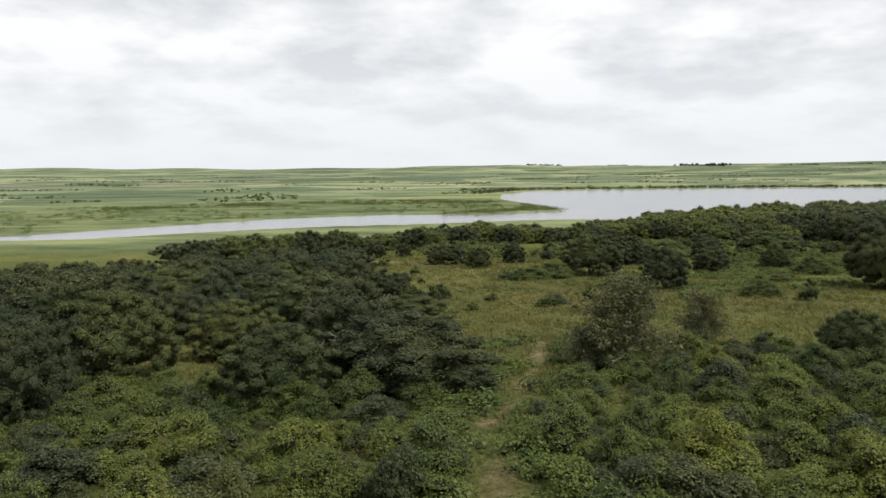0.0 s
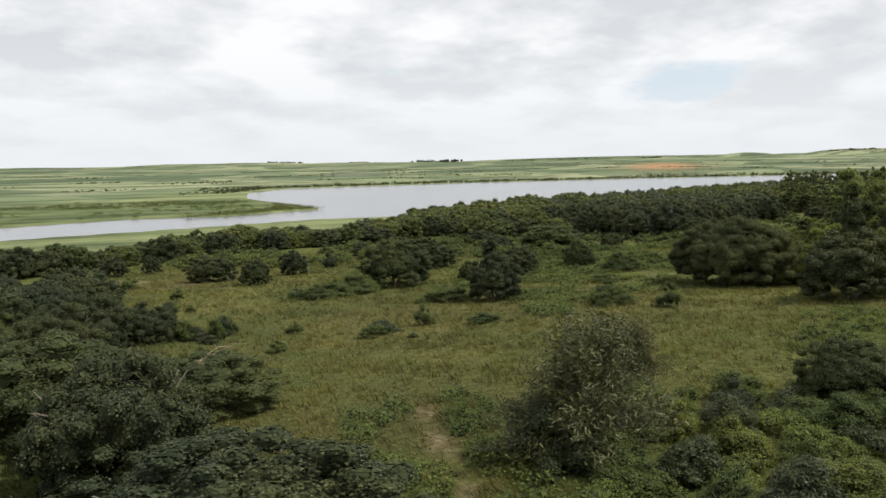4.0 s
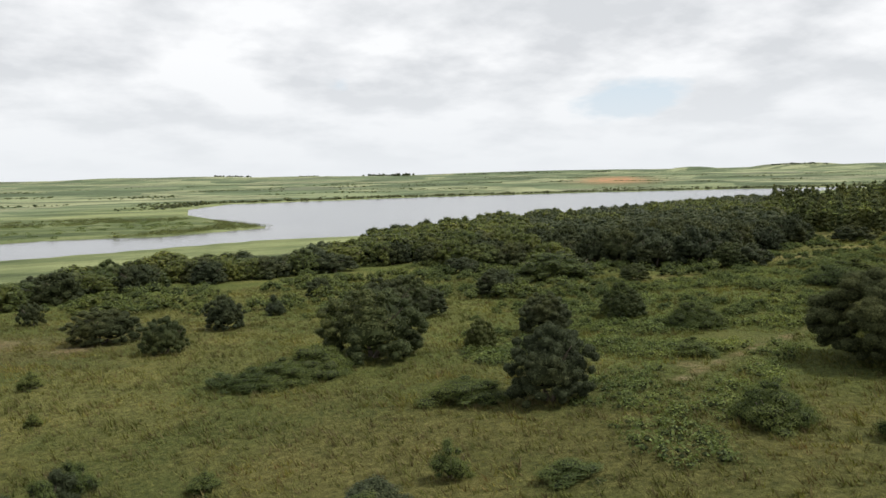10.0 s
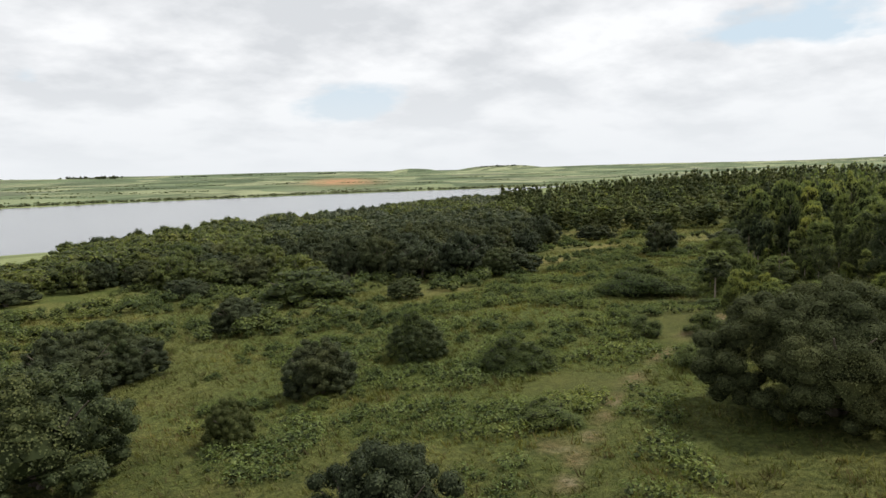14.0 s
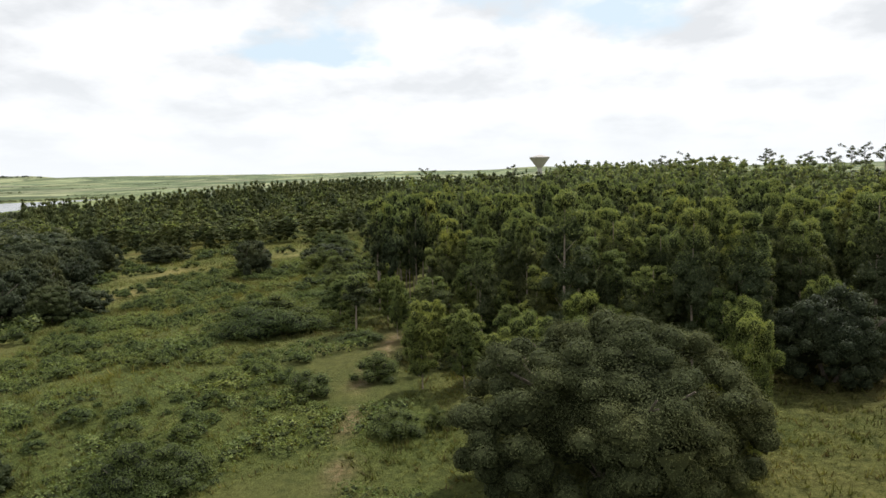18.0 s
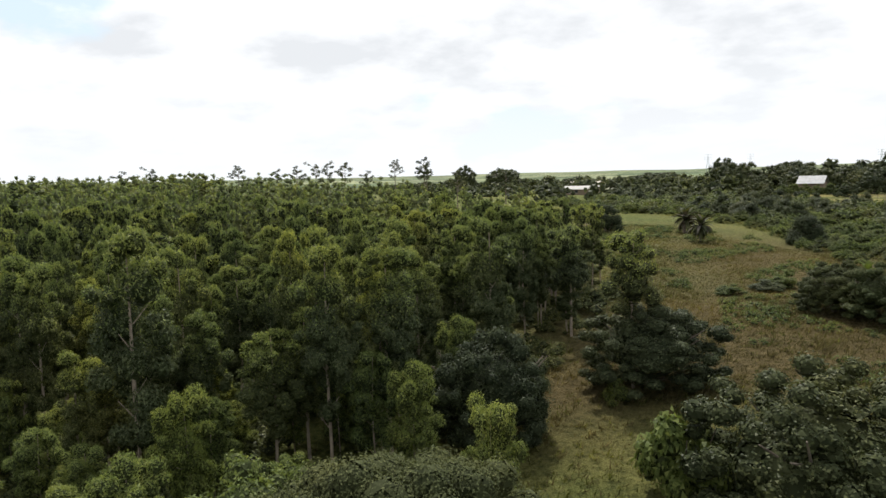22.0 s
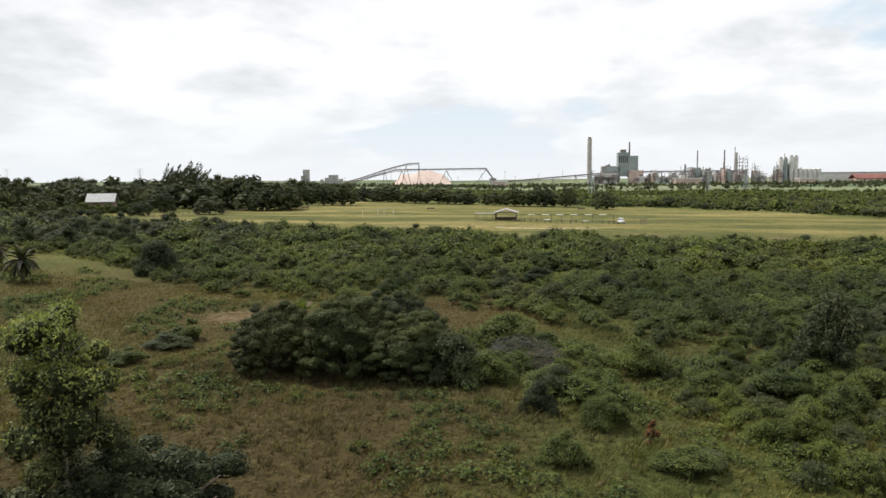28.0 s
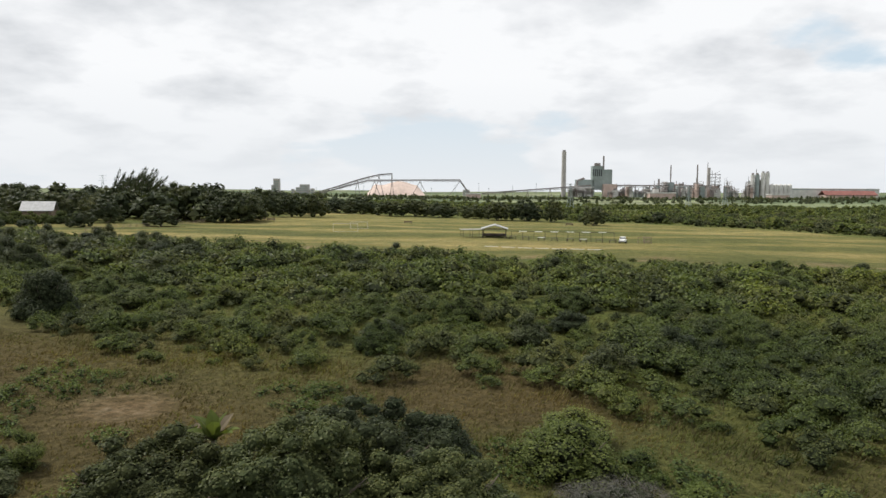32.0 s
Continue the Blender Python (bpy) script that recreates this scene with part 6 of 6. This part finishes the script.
for k in range(7):
    a = k / 7
    x, y = 46.7 - 25.7 * a, -96.4 + 9.4 * a
    strip = part("marker_strip", boxes((-1.6, 1.6, -0.12, 0.12, -0.02, 0.05), bevel=0.01), WHITE_PAINT)
    strip.matrix_basis = pose(x, y, ground_at(x, y) + 0.03, 0, 0, -20)
    tagged(strip, "low white marker strip laid on the mown grass", "marker", "marker strips")


def farm_house(x, y, turn, wide, deep, wall, ridge, roof_mat, label):
    root = empty("house", x, y, ground_at(x, y), turn)
    part("wall", boxes((-wide / 2, wide / 2, -deep / 2, deep / 2, -0.5, wall)), TIMBER, root)
    bm = gable_roof(bmesh.new(), -deep / 2, deep / 2, -wide / 2, wide / 2, wall, ridge, 0.15, 0.7)
    bmesh.ops.rotate(bm, verts=bm.verts, matrix=Matrix.Rotation(math.pi / 2, 3, "Z"))
    part("roof", bm, roof_mat, root)
    for k in range(4):
        px = -wide / 2 + wide * (k + 0.5) / 4
        for s in (-1, 1):
            if k == 1 and s == 1:
                part("door", boxes((px - 0.5, px + 0.5, deep / 2, deep / 2 + 0.06, 0, 2.1)), TIMBER, root)
            else:
                window = part("window", boxes((px - 0.7, px + 0.7, s * deep / 2 - 0.03, s * deep / 2 + 0.03, 0.9, 2.1)), DARK_GLASS, root)
                part("sill", boxes((px - 0.8, px + 0.8, s * (deep / 2 + 0.02), s * (deep / 2 + 0.1), 0.8, 0.9)), WHITE_PAINT, window)
    return tagged(root, label, "house")


farm_house(182.6, -168.3, 12, 8.4, 6.5, 4.2, 6.6, OLD_ROOF, "low house with a pale sheet roof under dark trees")
farm_house(262, -128, 30, 14, 8, 2.6, 3.8, CONCRETE, "low shed with a grey sheet roof among trees")
farm_house(330, -205, -10, 26, 9, 2.8, 4.4, PLASTER, "long low building among trees")
farm_house(395, 372, 30, 9, 6, 3.0, 5.0, STEEL_DARK, "small dark-roofed building near the lake")

# ---- the water tower beyond the plantation ----
tower = empty("water_tower", 501.6, 93.7, ground_at(501.6, 93.7))
base = ground_at(501.6, 93.7)
part("shaft", tubes((((0, 0, -1), (0, 0, 19.5 - base)), (1.7, 1.5)), sides=20), CONCRETE, tower)
part("bowl", tubes((((0, 0, 19.0 - base), (0, 0, 25.4 - base), (0, 0, 26.0 - base)), (1.8, 6.6, 6.7)), sides=32), CONCRETE, tower, "flared concrete tank")
part("cap", tubes((((0, 0, 26.0 - base), (0, 0, 27.4 - base)), (6.6, 0.8)), sides=32), CONCRETE, tower)
tagged(tower, "flared grey concrete water tower behind the plantation", "water tower")

# ---- the mill, far beyond the field: local x across, y away, z up from the ground there ----
MILL = Matrix.Translation((68, 66, 0)) @ pose(0, 0, 0, 0, 0, 176.5) @ Matrix.Translation((0, 1650, 0))
K = 1.315  # metres across for each unit of the site plan
FOOT = 15.0


def mill(name, sx, label, category, depth=0.0):
    """A thing on the site plan: sx units across from the axis."""
    root = new(name)
    root.matrix_basis = MILL @ Matrix.Translation((sx * K, depth, FOOT))
    return tagged(root, label, category)


def slab(name, root, x0, x1, z0, z1, mat, deep=20.0, y=0.0, bevel=0.4):
    return part(name, boxes((x0 * K, x1 * K, y, y + deep, z0 * K, z1 * K), bevel=bevel), mat, root)


def mast(name, root, x, z1, r, mat, z0=0.0, taper=0.85, sides=12):
    return part(name, tubes((((x * K, 4, z0 * K), (x * K, 4, z1 * K)), (r, r * taper)), sides=sides), mat, root)


chimney = mill("chimney", 214, "tall pale concrete chimney of the mill", "chimney")
mast("shaft", chimney, 0, 77, 5.6, CONCRETE, -3, 0.9, 20)
mast("rim", chimney, 0, 79.5, 3.6, STEEL_DARK, 76.5, 1.0)
boiler = mill("boiler_house", 262, "grey-green clad boiler house with a dark stack", "mill building")
slab("lower_block", boiler, -26, 6, 2, 28, STEEL_GREY)
slab("upper_block", boiler, 2, 20, 10, 52, STEEL_GREY)
slab("side_block", boiler, 20, 37, 8, 46, STEEL_GREY, 16)
slab("roof_plant", boiler, 6, 16, 52, 57, STEEL_DARK, 8)
slab("white_annexe", boiler, -30, -2, -3, 15, WHITE_CLAD, 16, -18)
slab("pink_annexe", boiler, 20, 44, -3, 20, PINK_CLAD, 16, -14)
mast("flue", boiler, 22, 70, 2.1, STEEL_DARK, 20)
for k in range(5):
    slab("window_strip", boiler, 3 + 3.5 * k, 5 + 3.5 * k, 34, 46, DARK_GLASS, 0.6, -0.4, 0)
part("duct", tubes((((-26 * K, 2, 6 * K), (-24 * K, 2, 26 * K), (-12 * K, 2, 30 * K)), (3.2, 3.2, 3.0)), sides=10), STEEL_DARK, boiler)


def conveyor(name, sx, points, label, legs=(), r=2.0):
    root = mill(name, sx, label, "conveyor")
    pts = [(x * K, 0, z * K) for x, z in points]
    part("gallery", tubes((pts, [r] * len(pts)), sides=4), STEEL_DARK, root)
    part("lower_chord", tubes(([(x, 1.5, z - 3.4) for x, _, z in pts], [0.5] * len(pts)), sides=5), STEEL_DARK, root)
    for (ax, _, az), (bx, _, bz) in zip(pts, pts[1:]):
        n = max(2, int(math.hypot(bx - ax, bz - az) / 9))
        for k in range(n):
            s, e = k / n, (k + 1) / n
            part("brace", tubes(beam((ax + (bx - ax) * s, 1.0, az + (bz - az) * s - (3.4 if k % 2 else 0)), (ax + (bx - ax) * e, 1.0, az + (bz - az) * e - (0 if k % 2 else 3.4)), 0.28), sides=4), STEEL_DARK, root)
    for lx, lz, foot in legs:
        for s in (-1, 1):
            part("leg", tubes(beam((lx * K, 0, lz * K), ((lx + s * foot) * K, 0, -3), 0.7), sides=5), STEEL_DARK, root)
    return root


conveyor("chip_conveyor", 0, [(-226, 2), (-190, 12), (-150, 25), (-128, 31), (-110, 35), (-89, 36.5), (-89, 27)], "dark curved chip conveyor rising to the pile", [(-150, 24, 5), (-112, 33, 8), (-89, 27, 3)])
conveyor("chip_conveyor", 0, [(-215, 2), (-130, 25), (31, 26), (46, 4)], "dark level conveyor gallery above the chip pile", [(-120, 23, 10), (-40, 23, 14), (31, 24, 20)])
conveyor("feed_conveyor", 0, [(70, 3), (214, 14), (262, 18)], "long inclined conveyor towards the boiler house", [(110, 6, 2), (150, 9, 2), (190, 12, 3)])
conveyor("pipe_bridge", 0, [(305, 18), (475, 18)], "level pipe bridge through the mill", [(340, 18, 2), (400, 18, 2), (450, 18, 2)])


def chip_pile():
    rng = np.random.default_rng(8)
    bm = bmesh.new()
    bmesh.ops.create_grid(bm, x_segments=40, y_segments=14, size=1.0)
    for v in bm.verts:
        x, y = v.co.x, v.co.y
        high = max(0.0, min(1.0, (1 - abs(x)) * 3.4)) * max(0.0, 1 - abs(y)) ** 0.8
        ridge = 0.86 + 0.14 * math.sin(5 * x + 1)
        v.co = Vector((x * 54 * K, y * 45, high * ridge * 26 * K + 0.8 * noise.noise(Vector((x * 9, y * 9, 0))) - 2))
    ob = part("chip_mound", bm, CHIPS)
    ob.matrix_basis = MILL @ Matrix.Translation((-85 * K, 60, FOOT))
    tagged(ob, "long pinkish mound of chipped wood under the conveyors", "mound")


chip_pile()
for x, z, r, what in ((382, 30, 2.3, "dark short steel stack"), (403, 54, 1.5, "thin dark steel stack"), (425, 24, 2.0, "short steel stack"), (450, 55, 1.8, "thin dark steel stack")):
    stack = mill("flue", x, what + " of the mill", "flue")
    mast("shaft", stack, 0, z, r, STEEL_DARK, -3)
    mast("collar", stack, 0, z * 0.7 + 1.5, r * 1.3, STEEL_DARK, z * 0.7)
for x, z, r in ((403, 24, 8.5), (470, 26, 4.0)):
    vessel = mill("digester", x, "rounded steel vessel of the mill", "vessel")
    mast("barrel", vessel, 0, z, r, STEEL_GREY, 8, 1.0, 18)
    mast("cone", vessel, 0, 8, r * 0.5, STEEL_GREY, -3, 1.9, 18)
recovery = mill("recovery_tower", 474, "tall steel tower wrapped in scaffolding", "tower")
mast("column", recovery, -4, 50, 5.0, CONCRETE, -3, 0.7)
mast("vent_pipe", recovery, -6, 60, 0.9, STEEL_DARK, 48)
for px in (2, 8, 16):
    mast("scaffold_post", recovery, px, 46 - px * 0.6, 0.6, STEEL_DARK, -3, 1.0, 5)
for k in range(6):
    slab("platform", recovery, -2, 17, 8 + 6 * k, 8.7 + 6 * k, STEEL_DARK, 8, 0, 0)
    part("brace", tubes(beam((2 * K, 2, (8 + 6 * k) * K), (16 * K, 2, (14 + 6 * k) * K), 0.4), sides=4), STEEL_DARK, recovery)
rng = np.random.default_rng(21)
for k in range(26):
    x = 300 + 7.2 * k + rng.uniform(-3, 3)
    wide, high = rng.uniform(5, 15), rng.uniform(6, 20) * (0.6 if k < 12 else 1.0)
    shed = mill("mill_shed", x, "low clad process building of the mill", "mill building", rng.uniform(-25, 45))
    mat = (WHITE_CLAD, STEEL_GREY, PINK_CLAD, STEEL_DARK, CONCRETE)[k % 5]
    slab("block", shed, -wide / 2, wide / 2, -3, high, mat, 18)
    slab("roof_unit", shed, -wide / 4, wide / 5, high, high + rng.uniform(1.5, 4), STEEL_DARK, 6, 4)
    if k % 3 == 0:
        mast("vent", shed, wide / 4, high + rng.uniform(4, 12), 0.7, STEEL_DARK, high - 1)


def process_unit(x, high, depth, seed):
    """A stack of clad blocks with platforms, pipes and vents."""
    r = np.random.default_rng(seed)
    root = mill("process_unit", x, "cluttered process building with pipes and platforms", "mill building", depth)
    wide = r.uniform(6, 14)
    mats = (CONCRETE, STEEL_GREY, PINK_CLAD, WHITE_CLAD, STEEL_DARK)
    for k in range(4):
        a, w, z = r.uniform(-wide / 2, wide / 4), r.uniform(2.5, wide * 0.6), high * r.uniform(0.35, 1.0)
        slab("block", root, a, a + w, -3, z, mats[int(r.integers(5))], r.uniform(6, 16), r.uniform(-8, 8), 0.2)
    for k in range(4):
        mast("vent", root, r.uniform(-wide / 2, wide / 2), high * r.uniform(0.8, 1.35), r.uniform(0.3, 0.8), STEEL_DARK if k % 2 else CONCRETE, 0, 1.0, 6)
    for k in range(3):
        z = high * (0.3 + 0.28 * k)
        slab("platform", root, -wide * 0.55, wide * 0.55, z, z + 0.5, STEEL_DARK, 5, -10, 0)
        part("pipe", tubes((((-wide * 0.7 * K, -9, (z + 2) * K), (wide * 0.7 * K, -9, (z + 2 + r.uniform(-2, 2)) * K)), (0.5, 0.5)), sides=6), CONCRETE if k else STEEL_DARK, root)
    for px in (-wide * 0.55, 0, wide * 0.55):
        mast("frame_post", root, px, high * 0.95, 0.35, STEEL_DARK, -3, 1.0, 4)
    return root


for k in range(34):
    process_unit(292 + 7.6 * k + 3 * math.sin(3.1 * k), (9, 13, 17, 11, 21, 14, 25)[k % 7] * (0.75 if k < 9 else 1.0), (-28, 5, 30, -10)[k % 4], 700 + k)
for k in range(9):
    process_unit(240 - 3 * k + 11 * (k % 3), 9 + 2 * (k % 4), -24 + 6 * (k % 3), 750 + k)
for k in range(7):
    process_unit(548 + 8 * k, (26, 38, 30, 22, 20, 18, 16)[k], 14, 770 + k)
for k in range(12):
    mast_root = mill("lamp_mast", -250 + 38 * k + 9 * (k % 3), "thin lighting mast on the skyline", "mast", 200)
    mast("pole", mast_root, 0, 12 + 5 * (k % 3), 0.5, STEEL_GREY, -3, 0.6, 6)
    slab("lamp_head", mast_root, -1, 1, 12 + 5 * (k % 3), 13 + 5 * (k % 3), STEEL_GREY, 1.5, 3, 0)
for x in (548, 556, 566, 574):
    silo = mill("silo", x, "white storage silo of the mill", "silo")
    mast("barrel", silo, 0, 42 if x > 560 else 38, 4.6, WHITE_CLAD if x != 556 else STEEL_GREY, -3, 1.0, 16)
    mast("head_house", silo, 0, 44 if x > 560 else 41, 3.0, STEEL_DARK, 37)
for x in (582, 590, 598, 606, 614):
    tank = mill("tank", x, "low white storage tank of the mill", "tank")
    mast("barrel", tank, 0, 20, 5.0, WHITE_CLAD, -3, 1.0, 16)
    mast("lid", tank, 0, 22, 5.0, WHITE_CLAD, 20, 0.2, 16)
long_hall = mill("long_hall", 660, "long low white hall", "hall", 40)
slab("wall", long_hall, -40, 130, -3, 15, WHITE_CLAD, 20)
slab("blue_band", long_hall, -40, 130, 12, 13.5, STEEL_GREY, 0.6, -0.4, 0)
red_hall = mill("warehouse", 722, "warehouse with a dark red roof and pale pink wall", "warehouse")
slab("wall", red_hall, -44, 44, -7, 3, PINK_CLAD, 30)
roof = gable_roof(bmesh.new(), 0, 32, -46 * K, 46 * K, 3 * K, 10 * K, 0.8, 1.0)
bmesh.ops.rotate(roof, verts=roof.verts, matrix=Matrix.Rotation(math.pi / 2, 3, "Z"))
bmesh.ops.translate(roof, verts=roof.verts, vec=(0, -1, 0))
part("roof", roof, RED_ROOF, red_hall)
for x0, x1, z in ((352, 398, 6), (560, 592, 4), (40, 66, 3)):
    low = mill("low_roof", x0, "low pale roof before the mill", "shed", -60)
    slab("roof", low, 0, x1 - x0, z - 2, z, WHITE_CLAD, 30, 0, 0.2)
    slab("wall", low, 1, x1 - x0 - 1, -5, z - 2, PINK_CLAD, 28, 1, 0)
for x, w, z, what in ((-382, 5, 27, "tall grey block"), (-388, 4, 16, "grey block"), (-318, 8, 17, "pale block"), (-332, 4, 12, "pale block"), (-300, 3, 10, "pale block"), (55, 6, 9, "pale block"), (-345, 2, 9, "pale block")):
    block = mill("far_building", x, what + " on the hazy skyline", "building", 500)
    slab("wall", block, -w * 1.3, w * 1.3, -5, z * 1.3, CONCRETE, 20)
    for k in range(int(z / 4)):
        slab("window_strip", block, -w * 1.1, w * 1.1, 2 + 5 * k, 4 + 5 * k, STEEL_GREY, 0.4, -0.3, 0)


def pylon(x, y, high, label):
    root = empty("power_pylon", x, y, ground_at(x, y) - 1, 30)
    w = high * 0.11
    for sx in (-1, 1):
        for sy in (-1, 1):
            part("leg", tubes((((sx * w, sy * w, 0), (sx * w * 0.25, sy * w * 0.25, high * 0.7), (sx * w * 0.2, sy * w * 0.2, high)), (0.3, 0.25, 0.2)), sides=4), STEEL_GREY, root)
    for k in range(6):
        z, z2 = high * 0.11 * k, high * 0.11 * (k + 1)
        a, b = w * (1 - 0.75 * z / (high * 0.7)), w * (1 - 0.75 * z2 / (high * 0.7))
        for s in (-1, 1):
            part("brace", tubes(beam((-a, s * a, z), (b, s * b, z2), 0.15), sides=4), STEEL_GREY, root)
    for z in (0.74, 0.86, 0.98):
        part("arm", tubes(beam((-w * 1.7, 0, high * z), (w * 1.7, 0, high * z), 0.22), sides=4), STEEL_GREY, root)
    return tagged(root, label, "pylon", "power pylons")


for a, d, high in ((158.0, 1500, 40), (160.0, 1600, 42), (-166.3, 700, 26), (-157.4, 720, 24), (-154.8, 760, 24), (146.5, 1700, 44), (149.5, 1700, 42)):
    pylon(68 + d * math.sin(radians(a)), 66 + d * math.cos(radians(a)), high, "grey lattice power pylon")
rng = np.random.default_rng(91)
near_mill = []
for k in range(1500):
    at = MILL @ Vector((rng.uniform(-420, 900) * K, rng.uniform(-520, 60) if k % 2 else rng.uniform(-90, -20), 0))
    near_mill.append(both(BLOB[k % 3], at.x, at.y, max(float(height(at.x, at.y)), 2.0), rng.uniform(0.3, 0.8), rng.uniform(0.5, 1.3), k))
stuff("far_bush", near_mill[::2], LEAF_SHRUB, "green bush in front of the mill", "bush", LEAF_DARK)
stuff("far_bush", near_mill[1::2], LEAF_DARK, "dark bush in front of the mill", "bush", LEAF_DARK)


# ---- long grass near the walk ----
def tufts(rng, n, corners, blades, lo, hi, spread=0.13):
    """Blades of grass in tufts, leaning with the wind; returns the leaves and how dry each tuft is."""
    xs, ys = [c[0] for c in corners], [c[1] for c in corners]
    x, y = rng.uniform(min(xs), max(xs), n), rng.uniform(min(ys), max(ys), n)
    keep = in_polygon(x, y, corners)
    x, y = x[keep], y[keep]
    dry, mown, bare = cover(x, y)
    keep = (bare < 0.3) & (mown < 0.3) & (rng.random(len(x)) < 0.55 + 0.45 * np.sin(x * 0.31 + 2 * np.sin(y * 0.17)) ** 2)
    x, y, dry = x[keep], y[keep], dry[keep]
    z = height(x, y)
    dry = np.where(rng.random(len(x)) < 0.22, dry + 0.7, dry)  # some tufts are dead straw
    x, y, z, dry = (np.repeat(v, blades) for v in (x, y, z, dry))
    m = len(x)
    a = rng.uniform(0, 2 * math.pi, m)
    size = rng.uniform(lo, hi, m) * (0.75 + 0.5 * np.sin(x * 0.23 + y * 0.19) ** 2)
    foot = np.stack([x + rng.normal(scale=spread, size=m), y + rng.normal(scale=spread, size=m), z - 0.03], -1)
    wide = np.stack([np.cos(a), np.sin(a), np.zeros(m)], -1) * (0.03 + 0.03 * rng.random(m))[:, None]
    lean = np.stack([-0.6 + rng.normal(scale=0.55, size=m), 0.15 + rng.normal(scale=0.55, size=m), np.ones(m)], -1)
    tip = foot + unit(lean) * size[:, None]
    return np.stack([foot - wide, tip, foot + wide], axis=1), dry


rng = np.random.default_rng(77)
MEADOW = [(-40, 46), (-40, 34), (2, 30), (10, 40), (36, 40), (36, 28), (60, 18), (96, 8), (130, -10), (150, 0), (140, 22), (104, 40), (92, 52), (86, 70), (86, 100), (100, 112), (150, 126), (165, 160), (110, 160), (80, 200), (45, 220), (-30, 205), (-14, 150), (-12, 110), (-14, 80), (-30, 60)]
grown, dryness = tufts(rng, 230000, MEADOW, 2, 0.13, 0.34)
more, more_dry = tufts(rng, 40000, [c for c in MEADOW if c[1] > 29], 10, 0.34, 0.72, 0.19)
low, low_dry = tufts(rng, 90000, THICKET_FRONT, 2, 0.25, 0.6)
SOUTH_GRASS = [(36, 40), (60, 18), (96, 8), (130, -10), (145, 0), (138, 22), (104, 40), (92, 52), (84, 66), (60, 66), (40, 60)]
south, south_dry = tufts(rng, 70000, SOUTH_GRASS, 3, 0.14, 0.34, 0.1)
BACK = [(120, 118), (200, 128), (235, 215), (195, 238), (130, 205), (108, 160)]
back, back_dry = tufts(rng, 60000, BACK, 2, 0.4, 0.9, 0.3)
grown, dryness = np.concatenate([grown, more, low, back, south]), np.concatenate([dryness, more_dry, low_dry, back_dry, south_dry])
straw = np.sin(grown[:, 0, 0] * 0.9 + 2.2 * np.sin(grown[:, 0, 1] * 0.7)) * np.sin(grown[:, 0, 1] * 1.1 + 1.7 * np.sin(grown[:, 0, 0] * 0.5))
brown = rng.random(len(dryness)) < 0.04 + 0.8 * np.clip(dryness, 0, 1) + 0.25 * np.clip(straw, 0, 1)
tagged(new("grass", leaf_mesh("grass", grown[~brown], GRASS)), "long olive-green meadow grass bent by the wind", "grass", kind="stuff")
tagged(new("dry_grass", leaf_mesh("dry_grass", grown[brown], GRASS_DRY)), "dry straw-brown grass among the green", "grass", kind="stuff")
